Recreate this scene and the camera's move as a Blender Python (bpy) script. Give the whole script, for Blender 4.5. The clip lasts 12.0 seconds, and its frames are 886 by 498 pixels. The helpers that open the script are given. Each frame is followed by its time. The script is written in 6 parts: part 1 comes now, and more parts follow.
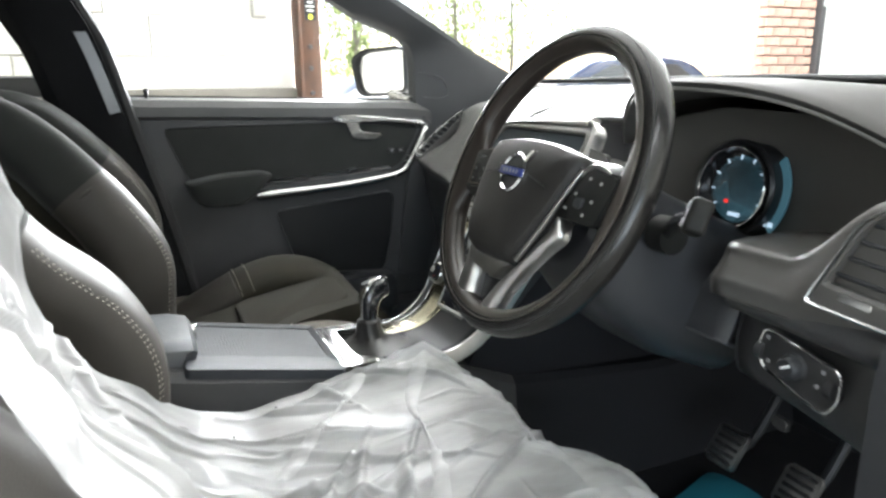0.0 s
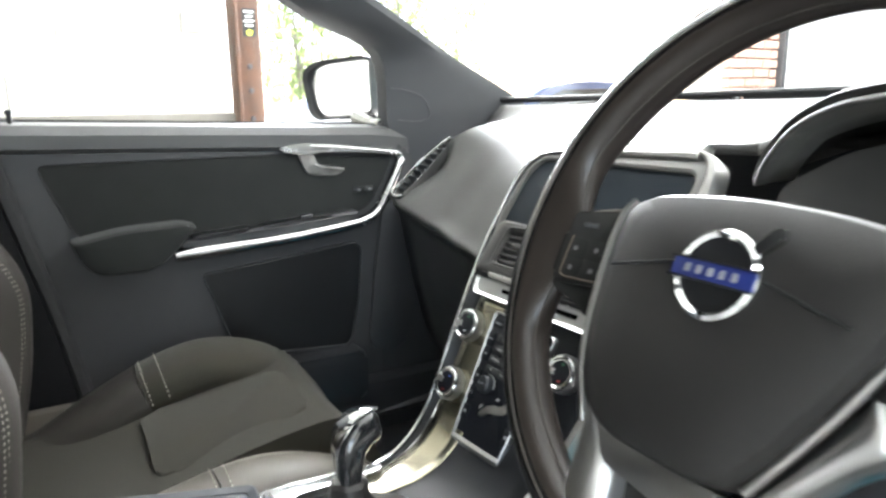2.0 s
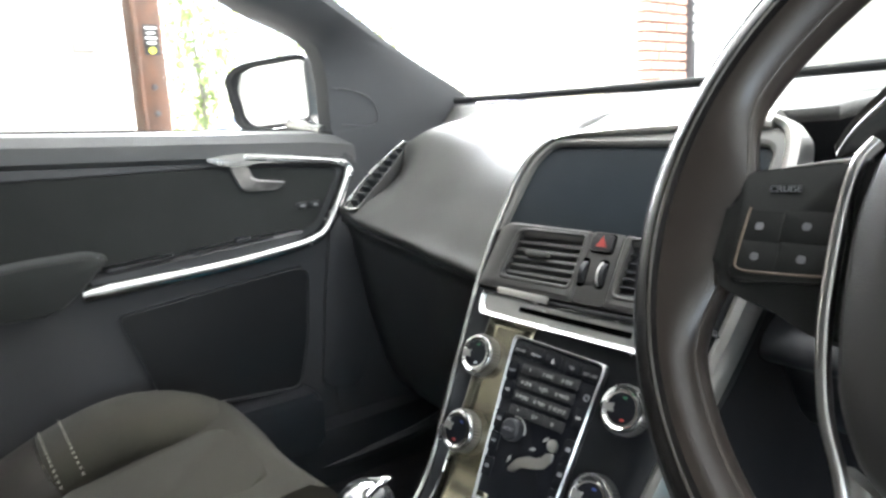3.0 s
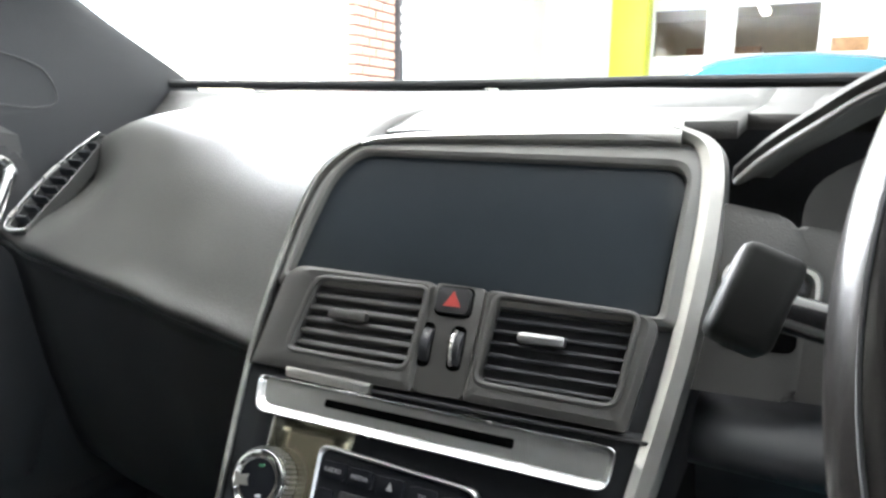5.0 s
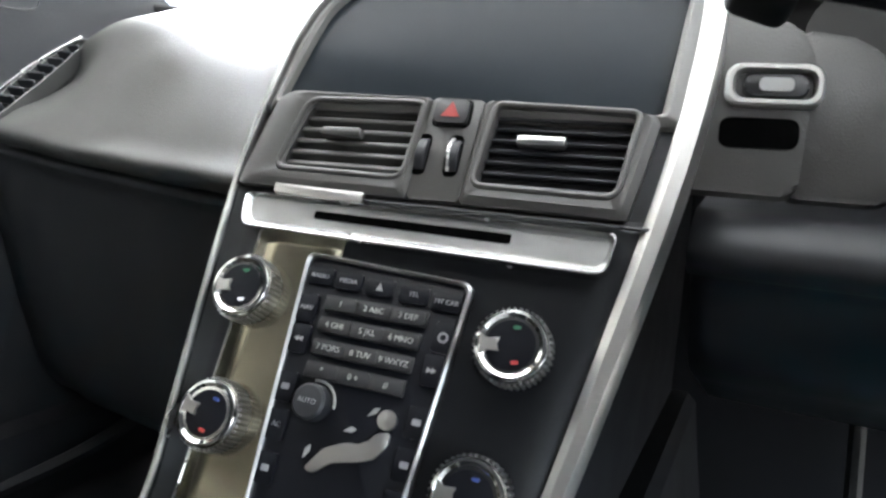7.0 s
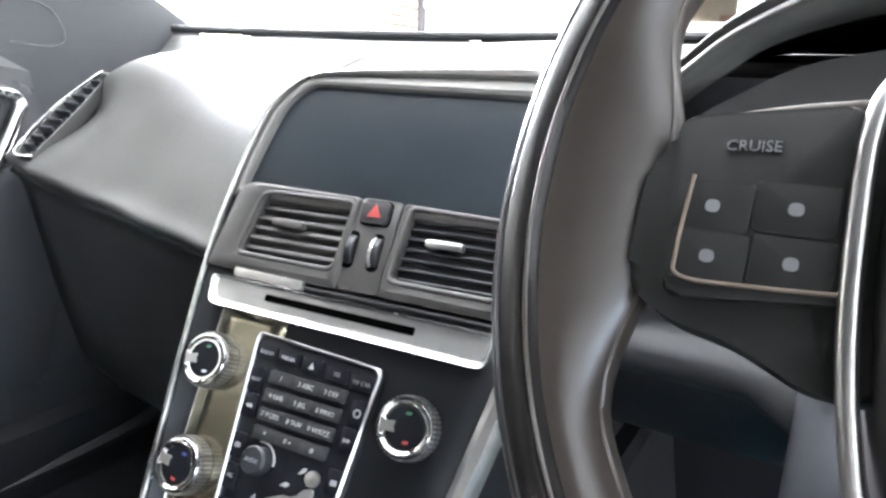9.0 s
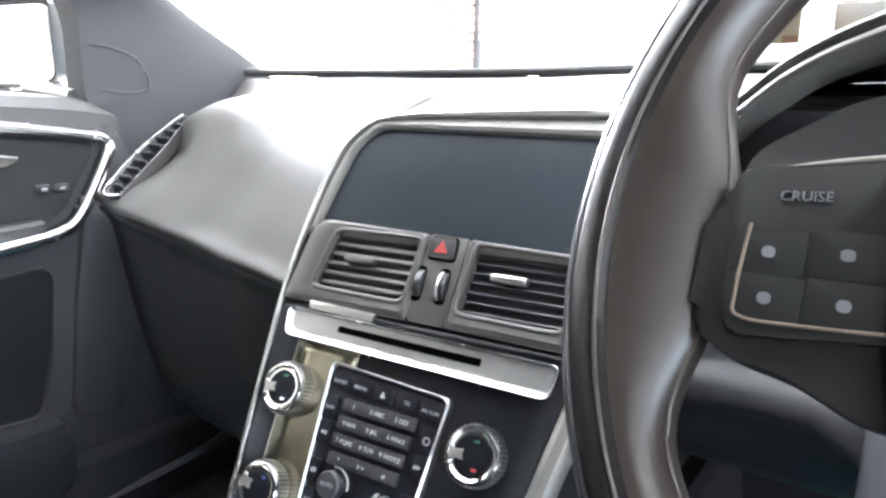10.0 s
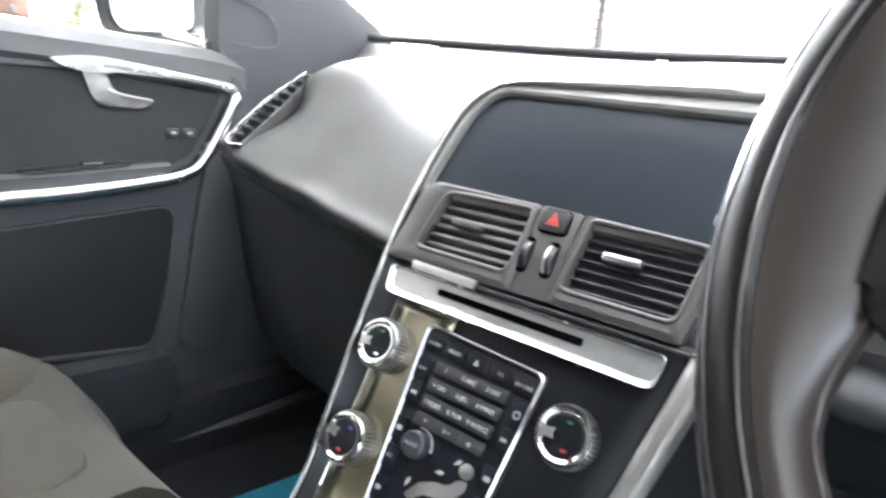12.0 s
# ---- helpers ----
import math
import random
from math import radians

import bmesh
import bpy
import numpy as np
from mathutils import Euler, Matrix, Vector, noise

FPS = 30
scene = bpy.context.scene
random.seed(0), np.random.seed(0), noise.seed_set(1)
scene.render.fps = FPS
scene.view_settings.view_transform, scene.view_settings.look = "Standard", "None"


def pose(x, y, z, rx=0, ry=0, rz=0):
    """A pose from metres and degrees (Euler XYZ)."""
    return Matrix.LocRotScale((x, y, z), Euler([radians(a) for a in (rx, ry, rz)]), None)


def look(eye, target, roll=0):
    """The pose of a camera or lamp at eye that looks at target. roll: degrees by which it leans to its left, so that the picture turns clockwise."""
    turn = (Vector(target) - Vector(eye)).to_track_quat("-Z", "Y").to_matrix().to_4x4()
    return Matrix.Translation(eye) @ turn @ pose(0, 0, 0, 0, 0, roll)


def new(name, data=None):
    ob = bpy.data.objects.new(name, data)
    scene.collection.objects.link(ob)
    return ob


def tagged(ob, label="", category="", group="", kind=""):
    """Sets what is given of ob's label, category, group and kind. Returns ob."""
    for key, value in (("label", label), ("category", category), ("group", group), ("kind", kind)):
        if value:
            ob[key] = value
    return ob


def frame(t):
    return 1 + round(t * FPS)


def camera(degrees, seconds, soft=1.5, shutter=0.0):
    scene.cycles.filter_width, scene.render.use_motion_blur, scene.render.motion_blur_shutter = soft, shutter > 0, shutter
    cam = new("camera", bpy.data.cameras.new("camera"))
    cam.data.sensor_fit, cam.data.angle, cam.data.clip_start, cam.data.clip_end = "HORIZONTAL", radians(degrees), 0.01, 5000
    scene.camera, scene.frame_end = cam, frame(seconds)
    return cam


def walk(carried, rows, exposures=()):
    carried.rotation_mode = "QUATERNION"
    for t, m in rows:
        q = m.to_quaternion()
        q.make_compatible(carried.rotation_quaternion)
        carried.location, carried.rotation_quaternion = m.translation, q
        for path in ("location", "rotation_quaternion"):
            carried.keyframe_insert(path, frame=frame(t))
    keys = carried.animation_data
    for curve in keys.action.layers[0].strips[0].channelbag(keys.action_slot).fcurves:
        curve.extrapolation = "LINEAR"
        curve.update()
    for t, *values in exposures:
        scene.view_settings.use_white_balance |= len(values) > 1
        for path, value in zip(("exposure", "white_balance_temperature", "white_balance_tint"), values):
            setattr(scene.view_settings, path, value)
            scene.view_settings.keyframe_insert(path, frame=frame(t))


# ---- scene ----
cam = camera(66.5, 12.0, soft=2.6, shutter=0.4)
PATH = [
    (0, (-0.6333, -1.0618, 1.1851), (-0.2289, -0.1811, 0.9385), -0.43),
    (0.5, (-0.6201, -0.9433, 1.1722), (-0.1829, -0.0743, 0.9405), 1.10),
    (1, (-0.5342, -0.8336, 1.1827), (-0.1427, 0.0519, 0.9325), 1.80),
    (1.5, (-0.5222, -0.7505, 1.1816), (-0.1009, 0.1253, 0.9460), 1.04),
    (2, (-0.5149, -0.6118, 1.1643), (-0.0364, 0.2407, 0.9540), -0.69),
    (2.5, (-0.5184, -0.4912, 1.1172), (0.0054, 0.3410, 0.9352), 0.12),
    (3, (-0.5004, -0.4172, 1.1168), (0.0852, 0.3737, 0.9392), -2.73),
    (3.5, (-0.4595, -0.3376, 1.1319), (0.2037, 0.3921, 0.9657), -2.62),
    (5.5, (-0.3751, -0.1873, 1.0958), (0.5132, 0.2363, 0.9184), 1.24),
    (6, (-0.3936, -0.1938, 1.0483), (0.4996, 0.2273, 0.8905), 0.83),
    (6.5, (-0.3957, -0.1840, 0.9646), (0.5036, 0.2310, 0.8265), 2.63),
    (8.5, (-0.4000, -0.2751, 1.0866), (0.4379, 0.2134, 0.8432), 3.73),
    (9, (-0.4061, -0.2954, 1.0959), (0.4335, 0.1942, 0.8606), 2.54),
    (9.5, (-0.4212, -0.2985, 1.0996), (0.3994, 0.2306, 0.8834), 1.91),
    (10, (-0.4272, -0.3007, 1.1054), (0.3737, 0.2644, 0.9077), 1.09),
    (10.5, (-0.4322, -0.3045, 1.0993), (0.3642, 0.2661, 0.8987), 0.90),
    (11, (-0.4410, -0.3021, 1.0862), (0.3488, 0.2747, 0.8778), 1.31),
    (11.5, (-0.4420, -0.3020, 1.0822), (0.3332, 0.2908, 0.8636), 4.25),
    (12, (-0.4251, -0.2872, 1.0889), (0.2830, 0.3812, 0.8611), 5.73),
]
walk(cam, [(t, look(eye, target, roll)) for t, eye, target, roll in PATH], [(0.0, 1.33, 6600.0, 10.0), (1.0, 1.58, 6550.0, 10.0), (3.0, 1.97, 6450.0, 11.0), (6.0, 1.74, 6450.0, 11.0), (8.5, 2.68, 6250.0, 15.0), (12.0, 2.80, 6250.0, 15.0)])

# ---- light ----
world = bpy.data.worlds.new("sky")
scene.world = world
world.use_nodes = True
wn = world.node_tree.nodes
sky = wn.new("ShaderNodeTexSky")
sky.sky_type = "NISHITA"
sky.sun_disc = False
sky.sun_elevation, sky.sun_rotation = radians(48), radians(40)
wn["Background"].inputs["Strength"].default_value = 0.15
world.node_tree.links.new(sky.outputs["Color"], wn["Background"].inputs["Color"])
sun = new("sun", bpy.data.lights.new("sun", "SUN"))
sun.data.energy, sun.data.angle, sun.data.color = 5.0, radians(0.5), (1.0, 0.95, 0.88)
sun.matrix_world = look((0, 0, 0), (-0.45, -0.75, -1.0))


def area_lamp(name, place, target, wide, high, watts, colour):
    lamp = new(name, bpy.data.lights.new(name, "AREA"))
    lamp.data.shape, lamp.data.size, lamp.data.size_y = "RECTANGLE", wide, high
    lamp.data.energy, lamp.data.color = watts, colour
    lamp.matrix_world = look(place, target)
    return lamp


area_lamp("daylight_in_doorway", (2.25, 3.3, 1.7), (1.2, 0.0, 1.1), 3.4, 2.6, 930, (0.93, 0.97, 1.0))
# added fill from behind the driver's side; its opening is assumed and out of view
area_lamp("unseen_side_fill", (-2.5, -5.6, 1.45), (0.0, -0.3, 1.0), 2.8, 2.5, 60, (0.78, 0.90, 1.0))

# ---- materials ----


def shader(name, base, rough=0.5, metal=0.0, grain=0.0, grain_scale=900.0, vary=0.12, vary_scale=9.0, coat=0.0, spec=0.5, sheen=0.0, stain=None):
    m = bpy.data.materials.new(name)
    m.use_nodes = True
    n, links = m.node_tree.nodes, m.node_tree.links
    b = n["Principled BSDF"]
    b.inputs["Base Color"].default_value = (*base, 1)
    b.inputs["Roughness"].default_value = rough
    b.inputs["Metallic"].default_value = metal
    b.inputs["Specular IOR Level"].default_value = spec
    b.inputs["Coat Weight"].default_value = coat
    b.inputs["Coat Roughness"].default_value = 0.06
    b.inputs["Sheen Weight"].default_value = sheen
    co = n.new("ShaderNodeTexCoord")
    if vary:
        t = n.new("ShaderNodeTexNoise")
        t.inputs["Scale"].default_value = vary_scale
        t.inputs["Detail"].default_value = 6
        links.new(co.outputs["Object"], t.inputs["Vector"])
        r = n.new("ShaderNodeMapRange")
        r.inputs[1].default_value, r.inputs[2].default_value = 0.3, 0.7
        r.inputs[3].default_value, r.inputs[4].default_value = 1 - vary, 1 + vary
        links.new(t.outputs["Fac"], r.inputs[0])
        mx = n.new("ShaderNodeMix")
        mx.data_type, mx.blend_type = "RGBA", "MULTIPLY"
        mx.inputs["Factor"].default_value = 1.0
        mx.inputs["A"].default_value = (*base, 1)
        links.new(r.outputs[0], mx.inputs["B"])
        links.new(mx.outputs["Result"], b.inputs["Base Color"])
        rr = n.new("ShaderNodeMapRange")
        rr.inputs[1].default_value, rr.inputs[2].default_value = 0.25, 0.75
        rr.inputs[3].default_value, rr.inputs[4].default_value = max(0.02, rough * (1 - vary)), min(1.0, rough * (1 + vary))
        links.new(t.outputs["Fac"], rr.inputs[0])
        links.new(rr.outputs[0], b.inputs["Roughness"])
        if stain:
            s = n.new("ShaderNodeTexNoise")
            s.inputs["Scale"].default_value, s.inputs["Detail"].default_value = stain[1], 8
            links.new(co.outputs["Object"], s.inputs["Vector"])
            sr = n.new("ShaderNodeMapRange")
            sr.inputs[1].default_value, sr.inputs[2].default_value = stain[2], stain[2] + 0.12
            links.new(s.outputs["Fac"], sr.inputs[0])
            m2 = n.new("ShaderNodeMix")
            m2.data_type = "RGBA"
            m2.inputs["B"].default_value = (*stain[0], 1)
            links.new(sr.outputs[0], m2.inputs["Factor"])
            links.new(mx.outputs["Result"], m2.inputs["A"])
            links.new(m2.outputs["Result"], b.inputs["Base Color"])
    if grain:
        v = n.new("ShaderNodeTexVoronoi")
        v.inputs["Scale"].default_value = grain_scale
        links.new(co.outputs["Object"], v.inputs["Vector"])
        bp = n.new("ShaderNodeBump")
        bp.inputs["Strength"].default_value = grain
        bp.inputs["Distance"].default_value = 0.0006
        links.new(v.outputs["Distance"], bp.inputs["Height"])
        links.new(bp.outputs["Normal"], b.inputs["Normal"])
    return m


def woven(name, base, sheen=0.35):
    m = shader(name, base, 0.95, vary=0.2, vary_scale=14, spec=0.2, sheen=sheen)
    n, links = m.node_tree.nodes, m.node_tree.links
    co = n.new("ShaderNodeTexCoord")
    w = n.new("ShaderNodeTexNoise")
    w.inputs["Scale"].default_value, w.inputs["Detail"].default_value = 700, 3
    links.new(co.outputs["Object"], w.inputs["Vector"])
    bp = n.new("ShaderNodeBump")
    bp.inputs["Strength"].default_value, bp.inputs["Distance"].default_value = 0.5, 0.0006
    links.new(w.outputs["Fac"], bp.inputs["Height"])
    links.new(bp.outputs["Normal"], n["Principled BSDF"].inputs["Normal"])
    return m


def glow(name, colour, strength):
    m = bpy.data.materials.new(name)
    m.use_nodes = True
    b = m.node_tree.nodes["Principled BSDF"]
    b.inputs["Base Color"].default_value = (*[c * 0.3 for c in colour], 1)
    b.inputs["Emission Color"].default_value = (*colour, 1)
    b.inputs["Emission Strength"].default_value = strength * 0.5
    b.inputs["Roughness"].default_value = 0.3
    return m


def glass(name, tint=(1, 1, 1), gloss=0.03):
    m = bpy.data.materials.new(name)
    m.use_nodes = True
    n, links = m.node_tree.nodes, m.node_tree.links
    n.remove(n["Principled BSDF"])
    tr, gl, lw, mx = n.new("ShaderNodeBsdfTransparent"), n.new("ShaderNodeBsdfGlossy"), n.new("ShaderNodeLayerWeight"), n.new("ShaderNodeMixShader")
    pw, ad = n.new("ShaderNodeMath"), n.new("ShaderNodeMath")
    pw.operation, ad.operation = "POWER", "MULTIPLY_ADD"
    pw.inputs[1].default_value = 5.0
    ad.inputs[1].default_value, ad.inputs[2].default_value = 0.5, 0.02
    links.new(lw.outputs["Facing"], pw.inputs[0])
    links.new(pw.outputs[0], ad.inputs[0])
    tr.inputs["Color"].default_value = (*tint, 1)
    gl.inputs["Roughness"].default_value = gloss
    links.new(ad.outputs[0], mx.inputs[0])
    links.new(tr.outputs[0], mx.inputs[1])
    links.new(gl.outputs[0], mx.inputs[2])
    links.new(mx.outputs[0], n["Material Output"].inputs["Surface"])
    return m


PLASTIC = shader("soft_touch_plastic", (0.039, 0.039, 0.041), 0.5, grain=0.35, vary=0.1, spec=0.45)
DASH = shader("dashboard_skin", (0.062, 0.061, 0.058), 0.50, grain=0.5, grain_scale=700, vary=0.1, spec=0.45)
DARK = shader("hard_dark_plastic", (0.018, 0.019, 0.022), 0.5, grain=0.12, grain_scale=1400, vary=0.15)
KEY = shader("key_plastic", (0.025, 0.025, 0.026), 0.45, vary=0.1, spec=0.3)
PANEL = shader("black_switch_panel", (0.006, 0.0065, 0.009), 0.38, vary=0.15, vary_scale=40, spec=0.2)
BEZEL = shader("light_grey_painted_trim_lit_lining", (0.135, 0.130, 0.120), 0.45, grain=0.1, vary=0.05)
MATT = shader("matt_dash_top", (0.055, 0.053, 0.050), 0.75, grain=0.4, grain_scale=700, vary=0.1, spec=0.2)
COVER = shader("warm_black_airbag_skin", (0.017, 0.0155, 0.0145), 0.5, grain=0.12, vary=0.1, spec=0.32)
THUMB = shader("rubbed_brown_black_leather", (0.021, 0.016, 0.013), 0.37, vary=0.12, vary_scale=25, spec=0.45)
BRUSHED = shader("pale_brushed_metal", (0.48, 0.485, 0.48), 0.40, 1.0, vary=0.12, vary_scale=25)
DIM_PRINT = shader("dim_grey_print", (0.22, 0.22, 0.23), 0.5, vary=0)
BLACK = shader("black_trim", (0.012, 0.012, 0.013), 0.35, vary=0.1)
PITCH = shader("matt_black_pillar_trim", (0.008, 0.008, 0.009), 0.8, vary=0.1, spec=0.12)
PILLAR = shader("pillar_trim", (0.048, 0.049, 0.052), 0.65, grain=0.3, grain_scale=500, vary=0.06)
VENT = shader("warm_grey_trim", (0.056, 0.0535, 0.0505), 0.42, grain=0.2, vary=0.08)
BELT = shader("door_top_roll", (0.072, 0.072, 0.073), 0.42, grain=0.4, vary=0.06)
CHROME = shader("satin_chrome", (0.54, 0.54, 0.535), 0.25, 1.0, vary=0.15, vary_scale=30)
BRIGHT = shader("polished_chrome", (0.64, 0.64, 0.635), 0.10, 1.0, vary=0.2, vary_scale=40)
ALU = shader("brushed_aluminium", (0.44, 0.44, 0.44), 0.35, 1.0, vary=0.1, vary_scale=30)
KNURL = shader("knurled_grey_metal", (0.24, 0.235, 0.23), 0.4, 1.0, vary=0.15, vary_scale=60)
INLAY = shader("bronze_inlay", (0.31, 0.285, 0.215), 0.22, 1.0, vary=0.1, vary_scale=25)
GLOSS = shader("gloss_black_panel", (0.012, 0.012, 0.013), 0.18, vary=0.2, vary_scale=20, coat=0.6)
PIANO = shader("display_glass", (0.026, 0.031, 0.036), 0.24, vary=0.08, vary_scale=6, spec=0.22)
LEATHER = shader("dark_leather", (0.036, 0.032, 0.028), 0.50, grain=0.28, grain_scale=650, vary=0.15, vary_scale=7, spec=0.33)
LEATHER_LIGHT = shader("grey_brown_leather", (0.095, 0.084, 0.070), 0.5, grain=0.3, grain_scale=450, vary=0.12)
RIM = shader("worn_rim_leather", (0.0095, 0.0085, 0.008), 0.25, grain=0.0, vary=0.015, vary_scale=4, spec=0.38)
SPOKE = shader("dark_satin_silver", (0.40, 0.395, 0.385), 0.30, 1.0, vary=0.1, vary_scale=30)
SATIN = shader("satin_silver", (0.62, 0.61, 0.59), 0.36, 1.0, vary=0.08, vary_scale=30)
FABRIC = woven("seat_textile", (0.025, 0.0225, 0.0165), 0.08)
STACK_BLACK = shader("satin_black_panel", (0.007, 0.0075, 0.009), 0.42, vary=0.15, vary_scale=25, spec=0.22)
POD = shader("matt_black_switch", (0.008, 0.008, 0.0075), 0.55, vary=0.1, spec=0.18)
INSERT = woven("door_textile", (0.019, 0.020, 0.019), 0.12)
CARPET = woven("black_carpet", (0.013, 0.013, 0.015), 0.0)
TRAY = shader("satin_blue_grey_plastic", (0.030, 0.033, 0.039), 0.52, grain=0.25, vary=0.08, spec=0.4)
STITCH = shader("pale_thread", (0.34, 0.32, 0.28), 0.8, vary=0)
RUBBER = shader("rubber", (0.014, 0.014, 0.015), 0.7, vary=0.15)
WHITE_PRINT = shader("pale_print", (0.65, 0.67, 0.68), 0.6, vary=0)
RED_PRINT = shader("red_print", (0.30, 0.03, 0.025), 0.5, vary=0)
BLUE_PRINT = shader("blue_print", (0.03, 0.06, 0.22), 0.5, vary=0)
GREEN_PRINT = shader("green_print", (0.03, 0.14, 0.07), 0.5, vary=0)
NAVY = shader("navy_enamel", (0.012, 0.022, 0.12), 0.35, vary=0.05)
TEAL = shader("teal_mat_paper", (0.012, 0.19, 0.27), 0.75, grain=0.4, grain_scale=120, vary=0.12)
SCREEN = glow("cluster_display", (0.08, 0.21, 0.28), 0.30)
SCREEN_MARK = glow("cluster_marks", (0.6, 0.8, 1.0), 0.7)
WARN = glow("red_warning_light", (1.0, 0.03, 0.02), 0.7)
GLASS = glass("clear_glass")
MIRROR = shader("mirror_glass", (0.9, 0.9, 0.9), 0.01, 1.0, vary=0)


def film_plastic():
    m = bpy.data.materials.new("milky_film")
    m.use_nodes = True
    n, links = m.node_tree.nodes, m.node_tree.links
    b = n["Principled BSDF"]
    b.inputs["Base Color"].default_value = (0.55, 0.55, 0.55, 1)
    b.inputs["Roughness"].default_value = 0.30
    b.inputs["Specular IOR Level"].default_value = 0.4
    tr, mx, tl, m2 = n.new("ShaderNodeBsdfTransparent"), n.new("ShaderNodeMixShader"), n.new("ShaderNodeBsdfTranslucent"), n.new("ShaderNodeMixShader")
    tl.inputs["Color"].default_value = (0.52, 0.52, 0.515, 1)
    co, w = n.new("ShaderNodeTexCoord"), n.new("ShaderNodeTexNoise")
    w.inputs["Scale"].default_value, w.inputs["Detail"].default_value = 5, 4
    mp = n.new("ShaderNodeMapping")
    mp.inputs["Scale"].default_value = (1.0, 2.6, 1.0)
    links.new(co.outputs["Object"], mp.inputs[0])
    links.new(mp.outputs[0], w.inputs["Vector"])
    r = n.new("ShaderNodeMapRange")
    r.inputs[1].default_value, r.inputs[2].default_value = 0.3, 0.7
    r.inputs[3].default_value, r.inputs[4].default_value = 0.10, 0.58
    links.new(w.outputs["Fac"], r.inputs[0])
    bp = n.new("ShaderNodeBump")
    bp.inputs["Strength"].default_value, bp.inputs["Distance"].default_value = 0.6, 0.005
    cr = n.new("ShaderNodeTexNoise")
    cr.noise_type = "RIDGED_MULTIFRACTAL"
    cr.inputs["Scale"].default_value, cr.inputs["Detail"].default_value = 9, 5
    cr.inputs["Distortion"].default_value = 0.6
    links.new(mp.outputs[0], cr.inputs["Vector"])
    links.new(cr.outputs["Fac"], bp.inputs["Height"])
    links.new(bp.outputs["Normal"], b.inputs["Normal"])
    m2.inputs[0].default_value = 0.35
    links.new(b.outputs[0], m2.inputs[1])
    links.new(tl.outputs[0], m2.inputs[2])
    links.new(r.outputs[0], mx.inputs[0])
    links.new(m2.outputs[0], mx.inputs[1])
    links.new(tr.outputs[0], mx.inputs[2])
    links.new(mx.outputs[0], n["Material Output"].inputs["Surface"])
    return m


FILM = film_plastic()

# ---- mesh tools ----


def thing(name, label, category, group="", kind="", place=(0, 0, 0)):
    ob = tagged(new(name), label, category, group, kind)
    ob.location = place
    ob.empty_display_size = 0.05
    return ob


def part(name, bm, material, parent=None, label="", angle=35, solid=0.0):
    me = bpy.data.meshes.new(name)
    bmesh.ops.recalc_face_normals(bm, faces=bm.faces[:])
    bm.to_mesh(me)
    bm.free()
    me.materials.append(material)
    for p in me.polygons:
        p.use_smooth = True
    me.set_sharp_from_angle(angle=radians(angle))
    ob = new(name, me)
    if parent is not None:
        ob.parent = parent
        if parent.type == "EMPTY":
            ob.matrix_parent_inverse = Matrix.Translation(-parent.location)
    if label:
        ob["label"] = label
    if solid:
        md = ob.modifiers.new("thickness", "SOLIDIFY")
        md.thickness, md.offset = solid, -1
    return ob


def frame_of(origin, u, v):
    """Matrix with columns u, v and their normal, at origin."""
    u, v = Vector(u).normalized(), Vector(v).normalized()
    n = u.cross(v).normalized()
    v = n.cross(u)
    m = Matrix((u, v, n)).transposed().to_4x4()
    m.translation = origin
    return m


def bev(bm, width, seg=2, angle=30):
    if width <= 0:
        return bm
    es = [e for e in bm.edges if len(e.link_faces) == 2 and e.calc_face_angle(0) > radians(angle)]
    bmesh.ops.bevel(bm, geom=es, offset=width, segments=seg, affect="EDGES", profile=0.5, clamp_overlap=True)
    return bm


def box(size, at=(0, 0, 0), m=None, bevel=0.003, seg=2, bm=None):
    b = bmesh.new()
    bmesh.ops.create_cube(b, size=1, matrix=Matrix.Translation(at) @ Matrix.Diagonal((*size, 1)))
    bev(b, bevel, seg)
    if m is not None:
        bmesh.ops.transform(b, matrix=m, verts=b.verts[:])
    return merge(bm, b)


def merge(bm, b):
    if bm is None:
        return b
    me = bpy.data.meshes.new("tmp")
    b.to_mesh(me)
    b.free()
    bm.from_mesh(me)
    bpy.data.meshes.remove(me)
    return bm


def loft(rings, closed=True, caps=True, loop=False, bm=None):
    b = bmesh.new()
    vs = [[b.verts.new(p) for p in r] for r in rings]
    k = len(rings[0])
    steps = len(rings) if loop else len(rings) - 1
    for i in range(steps):
        a, c = vs[i], vs[(i + 1) % len(rings)]
        for j in range(k if closed else k - 1):
            b.faces.new((a[j], a[(j + 1) % k], c[(j + 1) % k], c[j]))
    if caps and closed and not loop:
        b.faces.new(vs[0][::-1])
        b.faces.new(vs[-1])
    return merge(bm, b)


def prism(poly, m, depth, bevel=0.002, seg=2, base=0.0, bm=None):
    """A plate with outline poly (u, v) in the frame m, from base to base + depth along its normal."""
    b = bmesh.new()
    lo = [b.verts.new((u, v, base)) for u, v in poly]
    hi = [b.verts.new((u, v, base + depth)) for u, v in poly]
    b.faces.new(lo[::-1])
    b.faces.new(hi)
    k = len(poly)
    for i in range(k):
        b.faces.new((lo[i], lo[(i + 1) % k], hi[(i + 1) % k], hi[i]))
    if bevel:
        es = [e for e in b.edges if abs(e.verts[0].co.z - e.verts[1].co.z) < 1e-7 and e.verts[0].co.z > base + depth / 2]
        bmesh.ops.bevel(b, geom=es, offset=bevel, segments=seg, affect="EDGES", profile=0.5, clamp_overlap=True)
    bmesh.ops.transform(b, matrix=m, verts=b.verts[:])
    return merge(bm, b)


